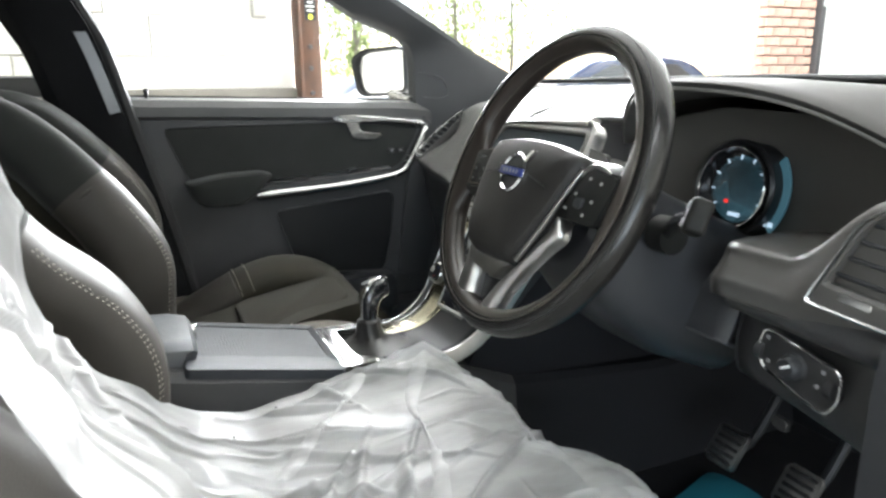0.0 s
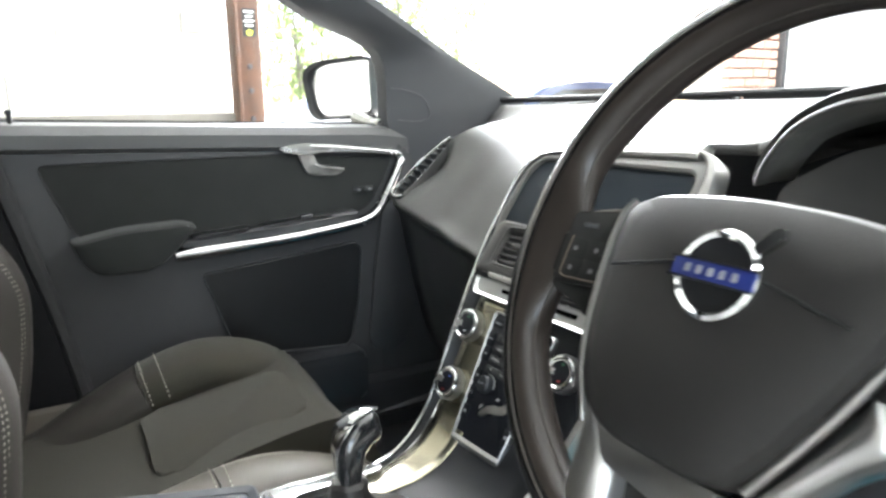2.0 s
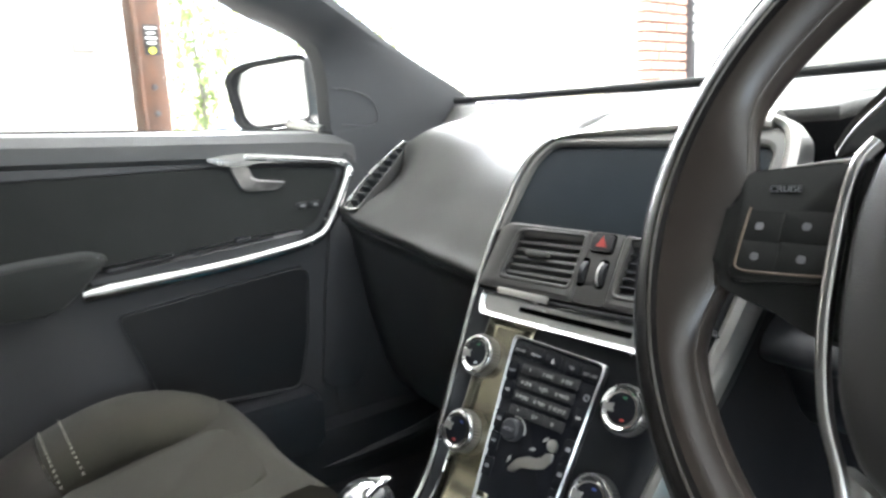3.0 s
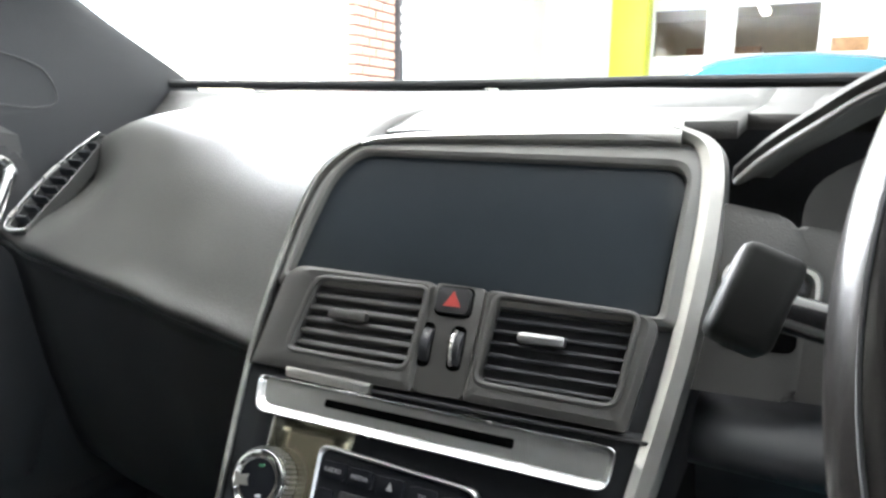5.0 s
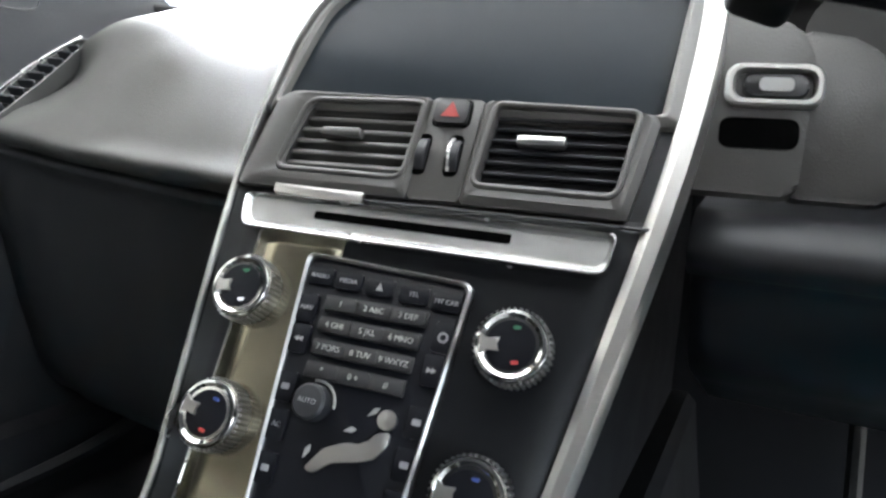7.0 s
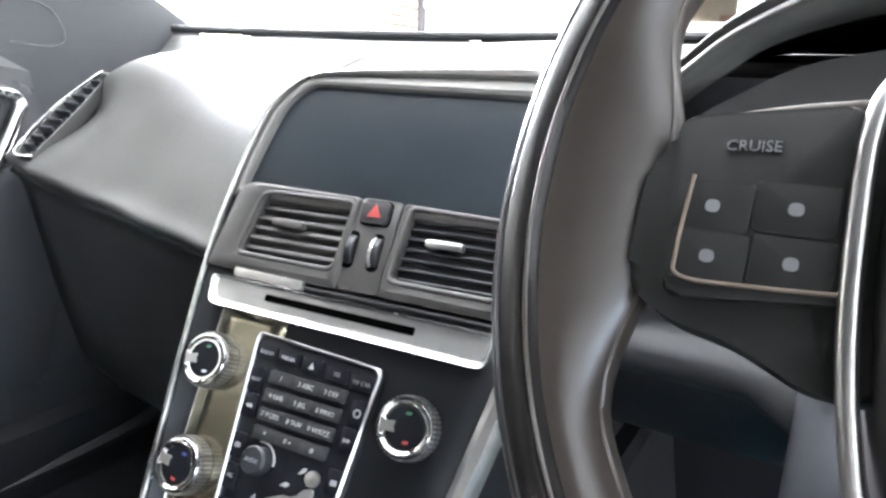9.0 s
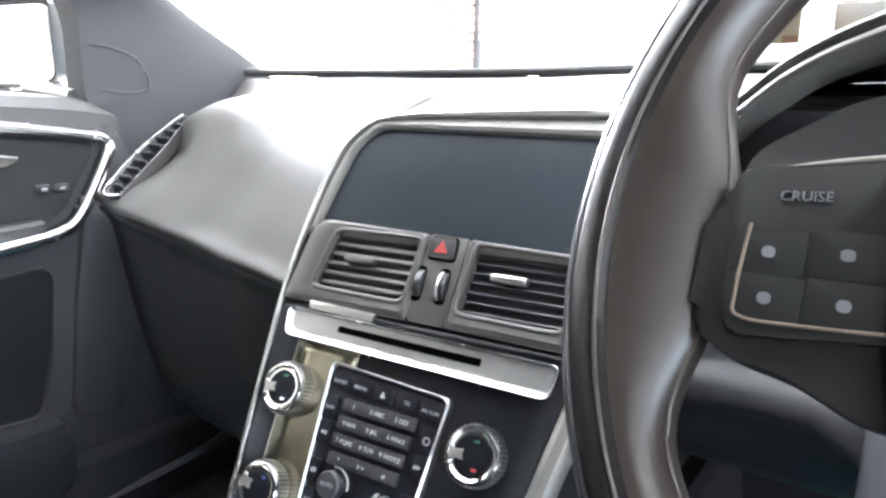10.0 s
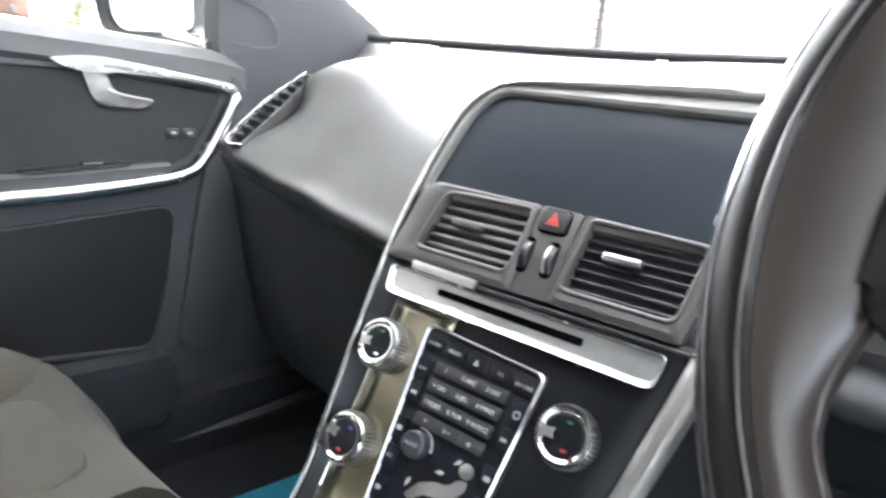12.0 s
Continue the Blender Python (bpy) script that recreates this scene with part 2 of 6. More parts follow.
def rrect(w, h, r, cu=0.0, cv=0.0, seg=5):
    pts = []
    for sx, sy, a in ((1, 1, 0), (-1, 1, 90), (-1, -1, 180), (1, -1, 270)):
        for i in range(seg + 1):
            t = radians(a + 90 * i / seg)
            pts.append((cu + sx * (w / 2 - r) + r * math.cos(t), cv + sy * (h / 2 - r) + r * math.sin(t)))
    return pts


def round_poly(poly, r, seg=4):
    """Rounds the corners of a polygon; r: one radius or one for each corner."""
    out, k = [], len(poly)
    for i in range(k):
        p0, p, p1 = Vector(poly[i - 1]), Vector(poly[i]), Vector(poly[(i + 1) % k])
        rad = r[i] if isinstance(r, (list, tuple)) else r
        d0, d1 = (p0 - p), (p1 - p)
        c = min(rad, d0.length * 0.45, d1.length * 0.45)
        a, e = p + d0.normalized() * c, p + d1.normalized() * c
        if c < 1e-5:
            out.append(tuple(p))
            continue
        for j in range(seg + 1):
            t = j / seg
            q = a * (1 - t) ** 2 + p * 2 * t * (1 - t) + e * t * t
            out.append(tuple(q))
    return out


def smooth_path(points, n=40, closed=False):
    """Catmull-Rom curve through the points."""
    pts = [Vector(p) for p in points]
    k = len(pts)
    out = []
    spans = k if closed else k - 1
    per = max(2, n // spans)
    for i in range(spans):
        if closed:
            p0, p1, p2, p3 = pts[(i - 1) % k], pts[i], pts[(i + 1) % k], pts[(i + 2) % k]
        else:
            p0, p1, p2, p3 = pts[max(i - 1, 0)], pts[i], pts[i + 1], pts[min(i + 2, k - 1)]
        for j in range(per):
            t = j / per
            out.append(0.5 * ((2 * p1) + (p2 - p0) * t + (2 * p0 - 5 * p1 + 4 * p2 - p3) * t * t + (3 * p1 - p0 - 3 * p2 + p3) * t ** 3))
    if not closed:
        out.append(pts[-1])
    return out


def sweep(path, profile, up=(0, 0, 1), closed=False, bm=None, scale=None):
    """A profile (side, up) carried along a path of points."""
    path = [Vector(p) for p in path]
    up = Vector(up)
    rings, k = [], len(path)
    for i, p in enumerate(path):
        a = path[(i - 1) % k] if closed or i else path[i]
        c = path[(i + 1) % k] if closed or i < k - 1 else path[i]
        d = (c - a).normalized()
        s = d.cross(up).normalized()
        w = s.cross(d)
        f = scale(i / max(1, k - 1)) if scale else 1.0
        rings.append([p + s * x * f + w * y * f for x, y in profile])
    return loft(rings, loop=closed, bm=bm)


def oval(a, b, n=10):
    return [(a * math.cos(2 * math.pi * i / n), b * math.sin(2 * math.pi * i / n)) for i in range(n)]


def tube(path, r, n=8, closed=False, bm=None, up=(0.13, 0.21, 0.97), scale=None):
    return sweep(path, oval(r, r, n), up, closed, bm, scale)


def lathe(profile, m, seg=28, bm=None):
    """(radius, height) pairs turned about the frame's normal."""
    rings = []
    for r, z in profile:
        rings.append([m @ Vector((r * math.cos(2 * math.pi * i / seg), r * math.sin(2 * math.pi * i / seg), z)) for i in range(seg)])
    return loft(rings, bm=bm)


def sheet(fn, nu, nv, bm=None):
    """An open surface fn(u, v), both from 0 to 1."""
    return loft([[fn(i / nu, j / nv) for j in range(nv + 1)] for i in range(nu + 1)], closed=False, caps=False, bm=bm)


def stitches(path, length=0.007, gap=0.004, r=0.0009, up=(0, 0, 1), bm=None):
    """Short thread runs along a path."""
    path = [Vector(p) for p in path]
    b = bm or bmesh.new()
    at, on = 0.0, True
    run = []
    for a, c in zip(path, path[1:]):
        d = (c - a)
        n = max(1, int(d.length / 0.0015))
        for i in range(n):
            p = a + d * (i / n)
            at += d.length / n
            if on:
                run.append(p)
            if at > (length if on else gap):
                if on and len(run) > 1:
                    b = tube([run[0], run[-1]], r, 5, bm=b, up=up)
                run, at, on = [], 0.0, not on
    return b


def lerp(a, b, t):
    return a + (b - a) * t


def ease(t):
    t = min(1.0, max(0.0, t))
    return t * t * (3 - 2 * t)


def table(rows, y):
    """Smooth reading of rows (y, values...) at y."""
    if y <= rows[0][0]:
        return rows[0][1:]
    for a, c in zip(rows, rows[1:]):
        if y <= c[0]:
            t = ease((y - a[0]) / (c[0] - a[0])) * 0.5 + 0.5 * (y - a[0]) / (c[0] - a[0])
            return tuple(lerp(p, q, t) for p, q in zip(a[1:], c[1:]))
    return rows[-1][1:]


def ring(outer, inner, m, levels, bm=None):
    """A frame between two outlines of equal count; levels: (0 outer to 1 inner, height) from outside to inside."""
    rings = []
    for f, h in levels:
        rings.append([m @ Vector((lerp(a[0], c[0], f), lerp(a[1], c[1], f), h)) for a, c in zip(outer, inner)])
    return loft(rings, caps=False, bm=bm)


def lettering(words, size, m, material, parent, name="lettering", thick=0.0004):
    """Raised words in the built-in font, centred on the frame m."""
    cu = bpy.data.curves.new(name, "FONT")
    cu.body, cu.size, cu.align_x, cu.align_y, cu.extrude = words, size, "CENTER", "CENTER", thick
    cu.resolution_u = 3
    tmp = bpy.data.objects.new(name, cu)
    me = bpy.data.meshes.new_from_object(tmp)
    bpy.data.objects.remove(tmp)
    b = bmesh.new()
    b.from_mesh(me)
    bpy.data.meshes.remove(me)
    b.transform(m)
    return part(name, b, material, parent)


# ---- the garage ----
CONCRETE = shader("concrete_floor", (0.30, 0.29, 0.27), 0.8, grain=0.3, grain_scale=60, vary=0.25, vary_scale=1.5, stain=((0.12, 0.11, 0.10), 2.2, 0.56))
BLOCK = shader("white_painted_block", (0.60, 0.59, 0.55), 0.75, grain=0.6, grain_scale=45, vary=0.08, vary_scale=3, stain=((0.46, 0.44, 0.39), 1.7, 0.60))
BLOCK_LOW = shader("grey_painted_plinth", (0.17, 0.16, 0.14), 0.75, grain=0.4, grain_scale=45, vary=0.15)
PLASTER = shader("white_plaster", (0.82, 0.82, 0.80), 0.8, vary=0.06, vary_scale=2)
RUST = shader("rust_brown_steel", (0.085, 0.043, 0.027), 0.7, grain=0.4, grain_scale=80, vary=0.3, vary_scale=12)
STEEL = shader("galvanised_track", (0.07, 0.07, 0.075), 0.5, 0.5, vary=0.3)
BRICK = shader("red_brick", (0.50, 0.31, 0.25), 0.9, grain=0.7, grain_scale=120, vary=0.25, vary_scale=14)
MORTAR = shader("mortar", (0.48, 0.42, 0.36), 0.95, vary=0.15)
YELLOW = shader("yellow_green_paint", (0.62, 0.66, 0.05), 0.45, vary=0.08)
CREAM = shader("cream_wall", (0.50, 0.43, 0.27), 0.8, vary=0.08)
TIMBER = shader("varnished_timber", (0.30, 0.16, 0.07), 0.45, vary=0.3, vary_scale=18)
PAVING = shader("pale_paving", (0.42, 0.41, 0.38), 0.9, vary=0.15, vary_scale=1.2)

ground = part("ground", sheet(lambda u, v: Vector((lerp(-160, 160, u), lerp(-160, 160, v), -0.01)), 8, 8), PAVING)
tagged(ground, "pale paved yard outside the garage", "ground", kind="structure")
floor = part("floor", box((14.0, 9.0, 0.1), (3.0, -1.4, -0.05), bevel=0), CONCRETE)
tagged(floor, "grey concrete garage floor with dark stains", "floor", kind="structure")
ceiling = part("ceiling", box((14.0, 9.0, 0.12), (3.0, -1.4, 3.46), bevel=0), PLASTER)
tagged(ceiling, "white garage ceiling above the car", "ceiling", kind="structure")

WALL_Y = 3.1


def wall(name, size, at, mat, label):
    w = part(name, box(size, at, bevel=0.004), mat)
    return tagged(w, label, "wall", kind="structure")


wall_west = wall("wall_west", (4.46, 0.2, 3.4), (-1.92, WALL_Y + 0.105, 1.7), BLOCK, "white painted blockwork wall of the garage")
wall("wall_west_lintel", (3.75, 0.2, 0.5), (2.13, WALL_Y + 0.105, 3.15), BLOCK, "white painted lintel above the open doorway")
wall("wall_west_end", (3.9, 0.2, 3.4), (6.62, WALL_Y + 0.105, 1.7), PLASTER, "bright white plastered wall beyond the brick pier")
OPENINGS = ((1.70, 1.04), (0.77, -0.16), (-0.75, -1.70))
wall("wall_north", (0.2, 9.0, 1.94), (8.65, -1.3, 0.97), PLASTER, "white plastered end wall with office windows")
wall("wall_north_top", (0.2, 9.0, 0.86), (8.65, -1.3, 2.97), PLASTER, "white plastered wall above the office windows")
for y0, y1 in zip((3.2, 1.04, -0.16, -1.70), (1.70, 0.77, -0.75, -5.8)):
    wall("wall_north_pier", (0.2, y0 - y1, 0.6), (8.65, (y0 + y1) / 2, 2.24), PLASTER, "white plastered wall between office windows")
wall("office_back_wall", (0.1, 5.4, 3.0), (12.0, -0.3, 1.5), CREAM, "cream painted back wall of the office")
for y in (2.4, -3.0):
    wall("office_side_wall", (3.25, 0.1, 3.0), (10.38, y, 1.5), CREAM, "cream painted side wall of the office")
tagged(part("office_ceiling", box((3.25, 5.3, 0.1), (10.38, -0.3, 2.90), bevel=0), CREAM), "cream painted office ceiling", "ceiling", kind="structure")
tagged(part("office_floor", box((3.2, 5.3, 0.05), (10.36, -0.3, 0.03), bevel=0), TIMBER), "brown office floor", "floor", kind="structure")
wall("wall_south", (0.2, 9.0, 3.4), (-4.05, -1.3, 1.7), BLOCK, "white painted blockwork wall behind the car")
wall("wall_east", (9.6, 0.2, 3.4), (3.75, -5.8, 1.7), BLOCK, "white painted blockwork side wall")
# unseen gap in the east wall, left open for the added fill lamp
wall("wall_east_lintel", (3.05, 0.2, 0.6), (-2.575, -5.8, 3.1), BLOCK, "white painted lintel above the unseen opening added for the fill lamp")

# courses of blocks on the wall beside the passenger window
random.seed(4)
block_meshes = []
for k in range(4):
    b = box((0.436, 0.03, 0.212), bevel=0.006, seg=1)
    for v in b.verts:
        v.co += Vector((random.uniform(-1, 1), random.uniform(-1, 1), random.uniform(-1, 1))) * 0.0022
    me = bpy.data.meshes.new("block")
    b.to_mesh(me)
    b.free()
    me.materials.append(BLOCK)
    block_meshes.append(me)
for row in range(3, 12):
    for col in range(9):
        x = -0.25 - 0.44 * col - (0.22 if row % 2 else 0.0)
        ob = new("block", block_meshes[(row * 7 + col * 3) % 4])
        ob.location = (x, WALL_Y - 0.006, 0.12 + row * 0.216)
        ob.parent = wall_west
plinth = part("baseboard", box((4.46, 0.05, 1.13), (-1.92, WALL_Y - 0.035, 0.565), bevel=0.006), BLOCK_LOW)
tagged(plinth, "grey painted plinth band along the block wall", "plinth", kind="structure")

post = thing("door_post", "rust brown steel door post beside the open doorway", "post", place=(0.37, WALL_Y - 0.1, 0))
part("post_body", box((0.125, 0.14, 3.3), (0.376, WALL_Y - 0.08, 1.65), bevel=0.006), RUST, post)
part("flange", box((0.018, 0.17, 3.3), (0.316, WALL_Y - 0.09, 1.65), bevel=0.004), RUST, post)
for z in (0.7, 1.1, 1.24, 1.36, 1.9, 2.3):
    part("bolt", lathe([(0.0, 0.012), (0.012, 0.012), (0.014, 0.0)], frame_of((0.376, WALL_Y - 0.152, z), (1, 0, 0), (0, 0, 1)), 10), STEEL, post)
tag = thing("warning_sticker", "black sticker with pale bars and a yellow dot on the post", "sticker", place=(0.385, WALL_Y - 0.152, 1.57))
sm = frame_of((0.385, WALL_Y - 0.151, 1.572), (1, 0, 0), (0, 0, 1))
part("backing", prism(rrect(0.066, 0.135, 0.006), sm, 0.002, 0), BLACK, tag)
for i, w in enumerate((0.05, 0.034, 0.052, 0.04)):
    part("bar", prism(rrect(w, 0.010, 0.002, 0, 0.052 - i * 0.022), sm, 0.002, 0, base=0.0025), WHITE_PRINT, tag)
part("dot", prism(rrect(0.030, 0.030, 0.0149, 0, -0.048), sm, 0.002, 0, base=0.0025), YELLOW, tag)
wb = thing("junction_box", "small grey junction box on the block wall", "junction box", place=(0.12, WALL_Y - 0.06, 1.57))
part("case", box((0.085, 0.07, 0.10), (0.12, WALL_Y - 0.035, 1.572), bevel=0.008), shader("grey_box", (0.42, 0.41, 0.38), 0.6, vary=0.1), wb)
part("lid", box((0.075, 0.012, 0.09), (0.12, WALL_Y - 0.075, 1.572), bevel=0.004), shader("grey_lid", (0.45, 0.44, 0.41), 0.55, vary=0.1), wb)

# brick pier and door track
pier = part("brick_pier", box((0.61, 0.3, 3.4), (4.35, WALL_Y + 0.12, 1.7), bevel=0), MORTAR)
tagged(pier, "red brick pier at the side of the doorway", "pier", kind="structure")
brick_me = bpy.data.meshes.new("brick")
b = box((0.182, 0.09, 0.062), bevel=0.004, seg=1)
b.to_mesh(brick_me)
b.free()
brick_me.materials.append(BRICK)
half_me = bpy.data.meshes.new("brick_half")
b = box((0.086, 0.09, 0.062), bevel=0.004, seg=1)
b.to_mesh(half_me)
b.free()
half_me.materials.append(BRICK)
for row in range(6, 40):
    z = 0.04 + row * 0.074
    xs = [(4.165, brick_me), (4.357, brick_me), (4.549, brick_me)] if row % 2 else [(4.117, half_me), (4.261, brick_me), (4.453, brick_me), (4.597, half_me)]
    for x, me in xs:
        ob = new("brick", me)
        ob.location = (x, WALL_Y - 0.06 + random.uniform(-0.003, 0.003), z)
        ob.parent = pier
track = thing("door_track", "black steel roller door track with a torn pale label", "door track", place=(4.7, WALL_Y - 0.1, 0))
part("channel", box((0.05, 0.12, 3.3), (4.69, WALL_Y - 0.08, 1.65), bevel=0.004), STEEL, track)
part("channel", box((0.05, 0.06, 3.3), (4.76, WALL_Y - 0.05, 1.65), bevel=0.004), STEEL, track)
for i in range(5):
    part("mark", box((0.03, 0.004, 0.05), (4.69, WALL_Y - 0.143, 1.75 + i * 0.075), bevel=0), WHITE_PRINT, track)
part("conduit", tube([(4.86, WALL_Y - 0.03, 0.0), (4.86, WALL_Y - 0.03, 3.3)], 0.02), PLASTER, track)

# end wall: yellow post and office windows
yp = thing("yellow_post", "bright yellow-green painted steel post", "post", place=(8.4, 1.9, 0))
part("post_body", box((0.3, 0.43, 3.35), (8.38, 1.92, 1.68), bevel=0.012), YELLOW, yp)
for i, (y0, y1) in enumerate(OPENINGS):
    wnd = thing("window_%d" % (i + 1), "white framed office window", "window", kind="structure", place=(8.55, (y0 + y1) / 2, 2.0))
    yc, wd = (y0 + y1) / 2, y0 - y1
    m = frame_of((8.56, yc, 2.24), (0, -1, 0), (0, 0, 1))
    part("window_frame", ring(rrect(wd - 0.002, 0.598, 0.004), rrect(wd - 0.06, 0.54, 0.004), m, [(0, -0.06), (0, 0.02), (1, 0.02), (1, -0.06)]), PLASTER, wnd)
    part("pane", prism(rrect(wd - 0.058, 0.542, 0.004), m, 0.004, 0, base=-0.03), GLASS, wnd).visible_shadow = False
cab = thing("cupboard", "brown timber cupboard standing in the office", "cupboard", place=(11.7, 1.2, 0.05))
part("body", box((0.5, 1.1, 2.3), (11.65, 1.2, 1.21), bevel=0.01), TIMBER, cab)
for y in (0.93, 1.47):
    part("door", box((0.02, 0.52, 2.2), (11.385, y, 1.21), bevel=0.004), TIMBER, cab)
board = thing("notice_board", "brown timber notice board on the white wall", "notice board", place=(8.53, -0.45, 2.0))
part("panel", box((0.03, 0.36, 0.15), (8.533, -0.44, 2.04), bevel=0.004), TIMBER, board)


LAMP_TUBE = glow("lamp_tube", (0.92, 0.97, 1.0), 40.0)


def tube_lamp(x, y, z=3.39, lit=LAMP_TUBE):
    t = thing("ceiling_light", "white fluorescent ceiling light", "ceiling light", "ceiling lights", place=(x, y, z - 0.09))
    part("fitting", box((1.5, 0.16, 0.06), (x, y, z - 0.03), bevel=0.01), PLASTER, t)
    part("diffuser", box((1.44, 0.12, 0.05), (x, y, z - 0.075), bevel=0.02), lit, t)


for x, y in ((-0.6, -2.2), (2.6, -2.2), (5.8, -2.2), (5.8, 1.6), (2.6, 1.6)):
    tube_lamp(x, y)
tube_lamp(10.35, 0.6, 2.85, glow("office_lamp_tube", (1.0, 0.95, 0.85), 7.0))

# ---- outside the doorway ----
hedge_mat = shader("leaf_green", (0.24, 0.28, 0.14), 0.6, vary=0.4, vary_scale=6)
hn, hl = hedge_mat.node_tree.nodes, hedge_mat.node_tree.links
lt, lm = hn.new("ShaderNodeBsdfTranslucent"), hn.new("ShaderNodeMixShader")
lt.inputs["Color"].default_value = (0.46, 0.55, 0.24, 1)
lm.inputs[0].default_value = 0.6
hl.new(hn["Principled BSDF"].outputs[0], lm.inputs[1])
hl.new(lt.outputs[0], lm.inputs[2])
hl.new(lm.outputs[0], hn["Material Output"].inputs["Surface"])
bark = shader("bark", (0.36, 0.32, 0.26), 0.9, vary=0.3)


def tree(x, y, h, spread, seed):
    rng = random.Random(seed)
    t = thing("tree", "leafy green tree in full daylight behind the yard", "tree", "trees", place=(x, y, 0))
    b = tube([(x, y, 0), (x + 0.05, y, h * 0.35), (x, y + 0.1, h * 0.7)], 0.07, 8, scale=lambda f: 1 - 0.6 * f)
    for i in range(6):
        a = rng.uniform(0, 6.28)
        z = h * rng.uniform(0.25, 0.55)
        b = tube([(x, y, z), (x + math.cos(a) * spread * 0.35, y + math.sin(a) * spread * 0.35, z + h * 0.18), (x + math.cos(a) * spread * 0.7, y + math.sin(a) * spread * 0.7, z + h * 0.28)], 0.020, 6, bm=b, scale=lambda f: 1 - 0.7 * f)
    part("trunk", b, bark, t)
    verts, faces = [], []
    for i in range(1100):
        c = Vector((rng.gauss(0, 0.42), rng.gauss(0, 0.42), rng.uniform(-1, 1)))
        lump = 0.75 + 0.35 * math.sin(c.x * 5 + seed) * math.cos(c.z * 4)
        p = Vector((x, y, h * 0.62)) + Vector((c.x * spread * lump, c.y * spread * lump, c.z * h * 0.36))
        s = rng.uniform(0.05, 0.13)
        q = Euler((rng.uniform(0, 6.28), rng.uniform(0, 6.28), rng.uniform(0, 6.28))).to_matrix()
        k = len(verts)
        for o in ((-s, 0, 0), (0, -s * 0.45, 0.01), (s, 0, 0), (0, s * 0.45, 0.01)):
            verts.append(p + q @ Vector(o))
        faces.append((k, k + 1, k + 2, k + 3))
    me = bpy.data.meshes.new("crown")
    me.from_pydata(verts, [], faces)
    me.materials.append(hedge_mat)
    ob = new("crown", me)
    ob.parent = t
    ob.matrix_parent_inverse = Matrix.Translation(-t.location)


tree(4.3, 14.5, 4.8, 1.7, 1)
tree(7.6, 16.0, 5.6, 2.0, 2)
tree(10.5, 18.0, 6.4, 3.0, 3)
yard_wall = part("yard_wall", box((30, 0.3, 0.9), (8, 19.5, 0.45), bevel=0.02), shader("white_render", (0.78, 0.77, 0.74), 0.9, vary=0.08, vary_scale=1.5))
tagged(yard_wall, "pale rendered wall at the far side of the yard", "wall", kind="structure")


def parked_car(x, y, rz, paint, label, lamp, tall=1.0):
    t = thing("parked_car", label, "car", place=(x, y, 0))
    m = pose(x, y, 0, 0, 0, rz)
    prof = [(-2.1, 0.35), (-2.15, 0.75), (-1.95, 0.98), (-1.3, 1.02), (-0.7, 1.42), (0.5, 1.46), (1.35, 1.0), (2.0, 0.92), (2.15, 0.6), (2.1, 0.3)]
    prof = [tuple(p) for p in smooth_path([(a, c * tall, 0) for a, c in prof], 36)]
    rings = []
    for yy, s, dz in ((-0.85, 0.93, -0.02), (-0.8, 0.98, 0.0), (-0.45, 1.0, 0.02), (0.45, 1.0, 0.02), (0.8, 0.98, 0.0), (0.85, 0.93, -0.02)):
        rings.append([m @ Vector((a * s, yy * (0.8 if c > 1.1 * tall else 1.0), c + dz)) for a, c, _ in prof])
    part("body", loft(rings), paint, t)
    for sx in (-1.3, 1.35):
        for sy in (-0.8, 0.8):
            w = frame_of(m @ Vector((sx, sy, 0.32)), m.to_3x3() @ Vector((1, 0, 0)), (0, 0, 1))
            part("wheel", lathe([(0.0, -0.1), (0.2, -0.1), (0.3, -0.09), (0.32, -0.05), (0.32, 0.05), (0.3, 0.09), (0.2, 0.1), (0.0, 0.1)], w, 20), RUBBER, t)
    for sy in (-1, 1):
        f = frame_of(m @ Vector((-0.1, sy * 0.735, 1.2 * tall)), m.to_3x3() @ Vector((1, 0, 0)), (0, 0, 1))
        part("side_window", prism(round_poly([(-0.9, -0.14), (1.05, -0.14), (0.5, 0.16), (-0.5, 0.16)], 0.06), f, 0.02, 0.004, base=-0.01), GLOSS, t)
        part("tail_lamp", box((0.16, 0.32, 0.2), (-2.06, sy * 0.6, 0.86), m, 0.04), lamp, t, "red tail lamp")


BLUE_PAINT = shader("dark_blue_paint", (0.025, 0.045, 0.11), 0.2, 0.2, vary=0.05, coat=1.0)
TEAL_PAINT = shader("teal_car_paint", (0.006, 0.08, 0.11), 0.2, 0.2, vary=0.05, coat=1.0)
RED_LENS = shader("red_lens", (0.6, 0.03, 0.03), 0.15, vary=0)
parked_car(7.3, 8.4, 145, BLUE_PAINT, "dark blue car with red tail lamps parked in the yard", RED_LENS)
parked_car(3.8, 9.5, 170, shader("silver_paint", (0.5, 0.52, 0.55), 0.25, 0.5, vary=0.05, coat=1.0), "silver car parked in the bright yard", RED_LENS)
parked_car(5.4, -0.05, 90, TEAL_PAINT, "teal car parked ahead inside the garage", RED_LENS, 1.075)

# ---- the car: shell ----
shell = thing("car_shell", "dark trimmed interior shell of a parked car", "car", place=(0, 0, 0.3))


def screen_base(y):
    return Vector((0.64 - 0.45 * y * y, y, 1.18 - 0.012 * abs(y)))


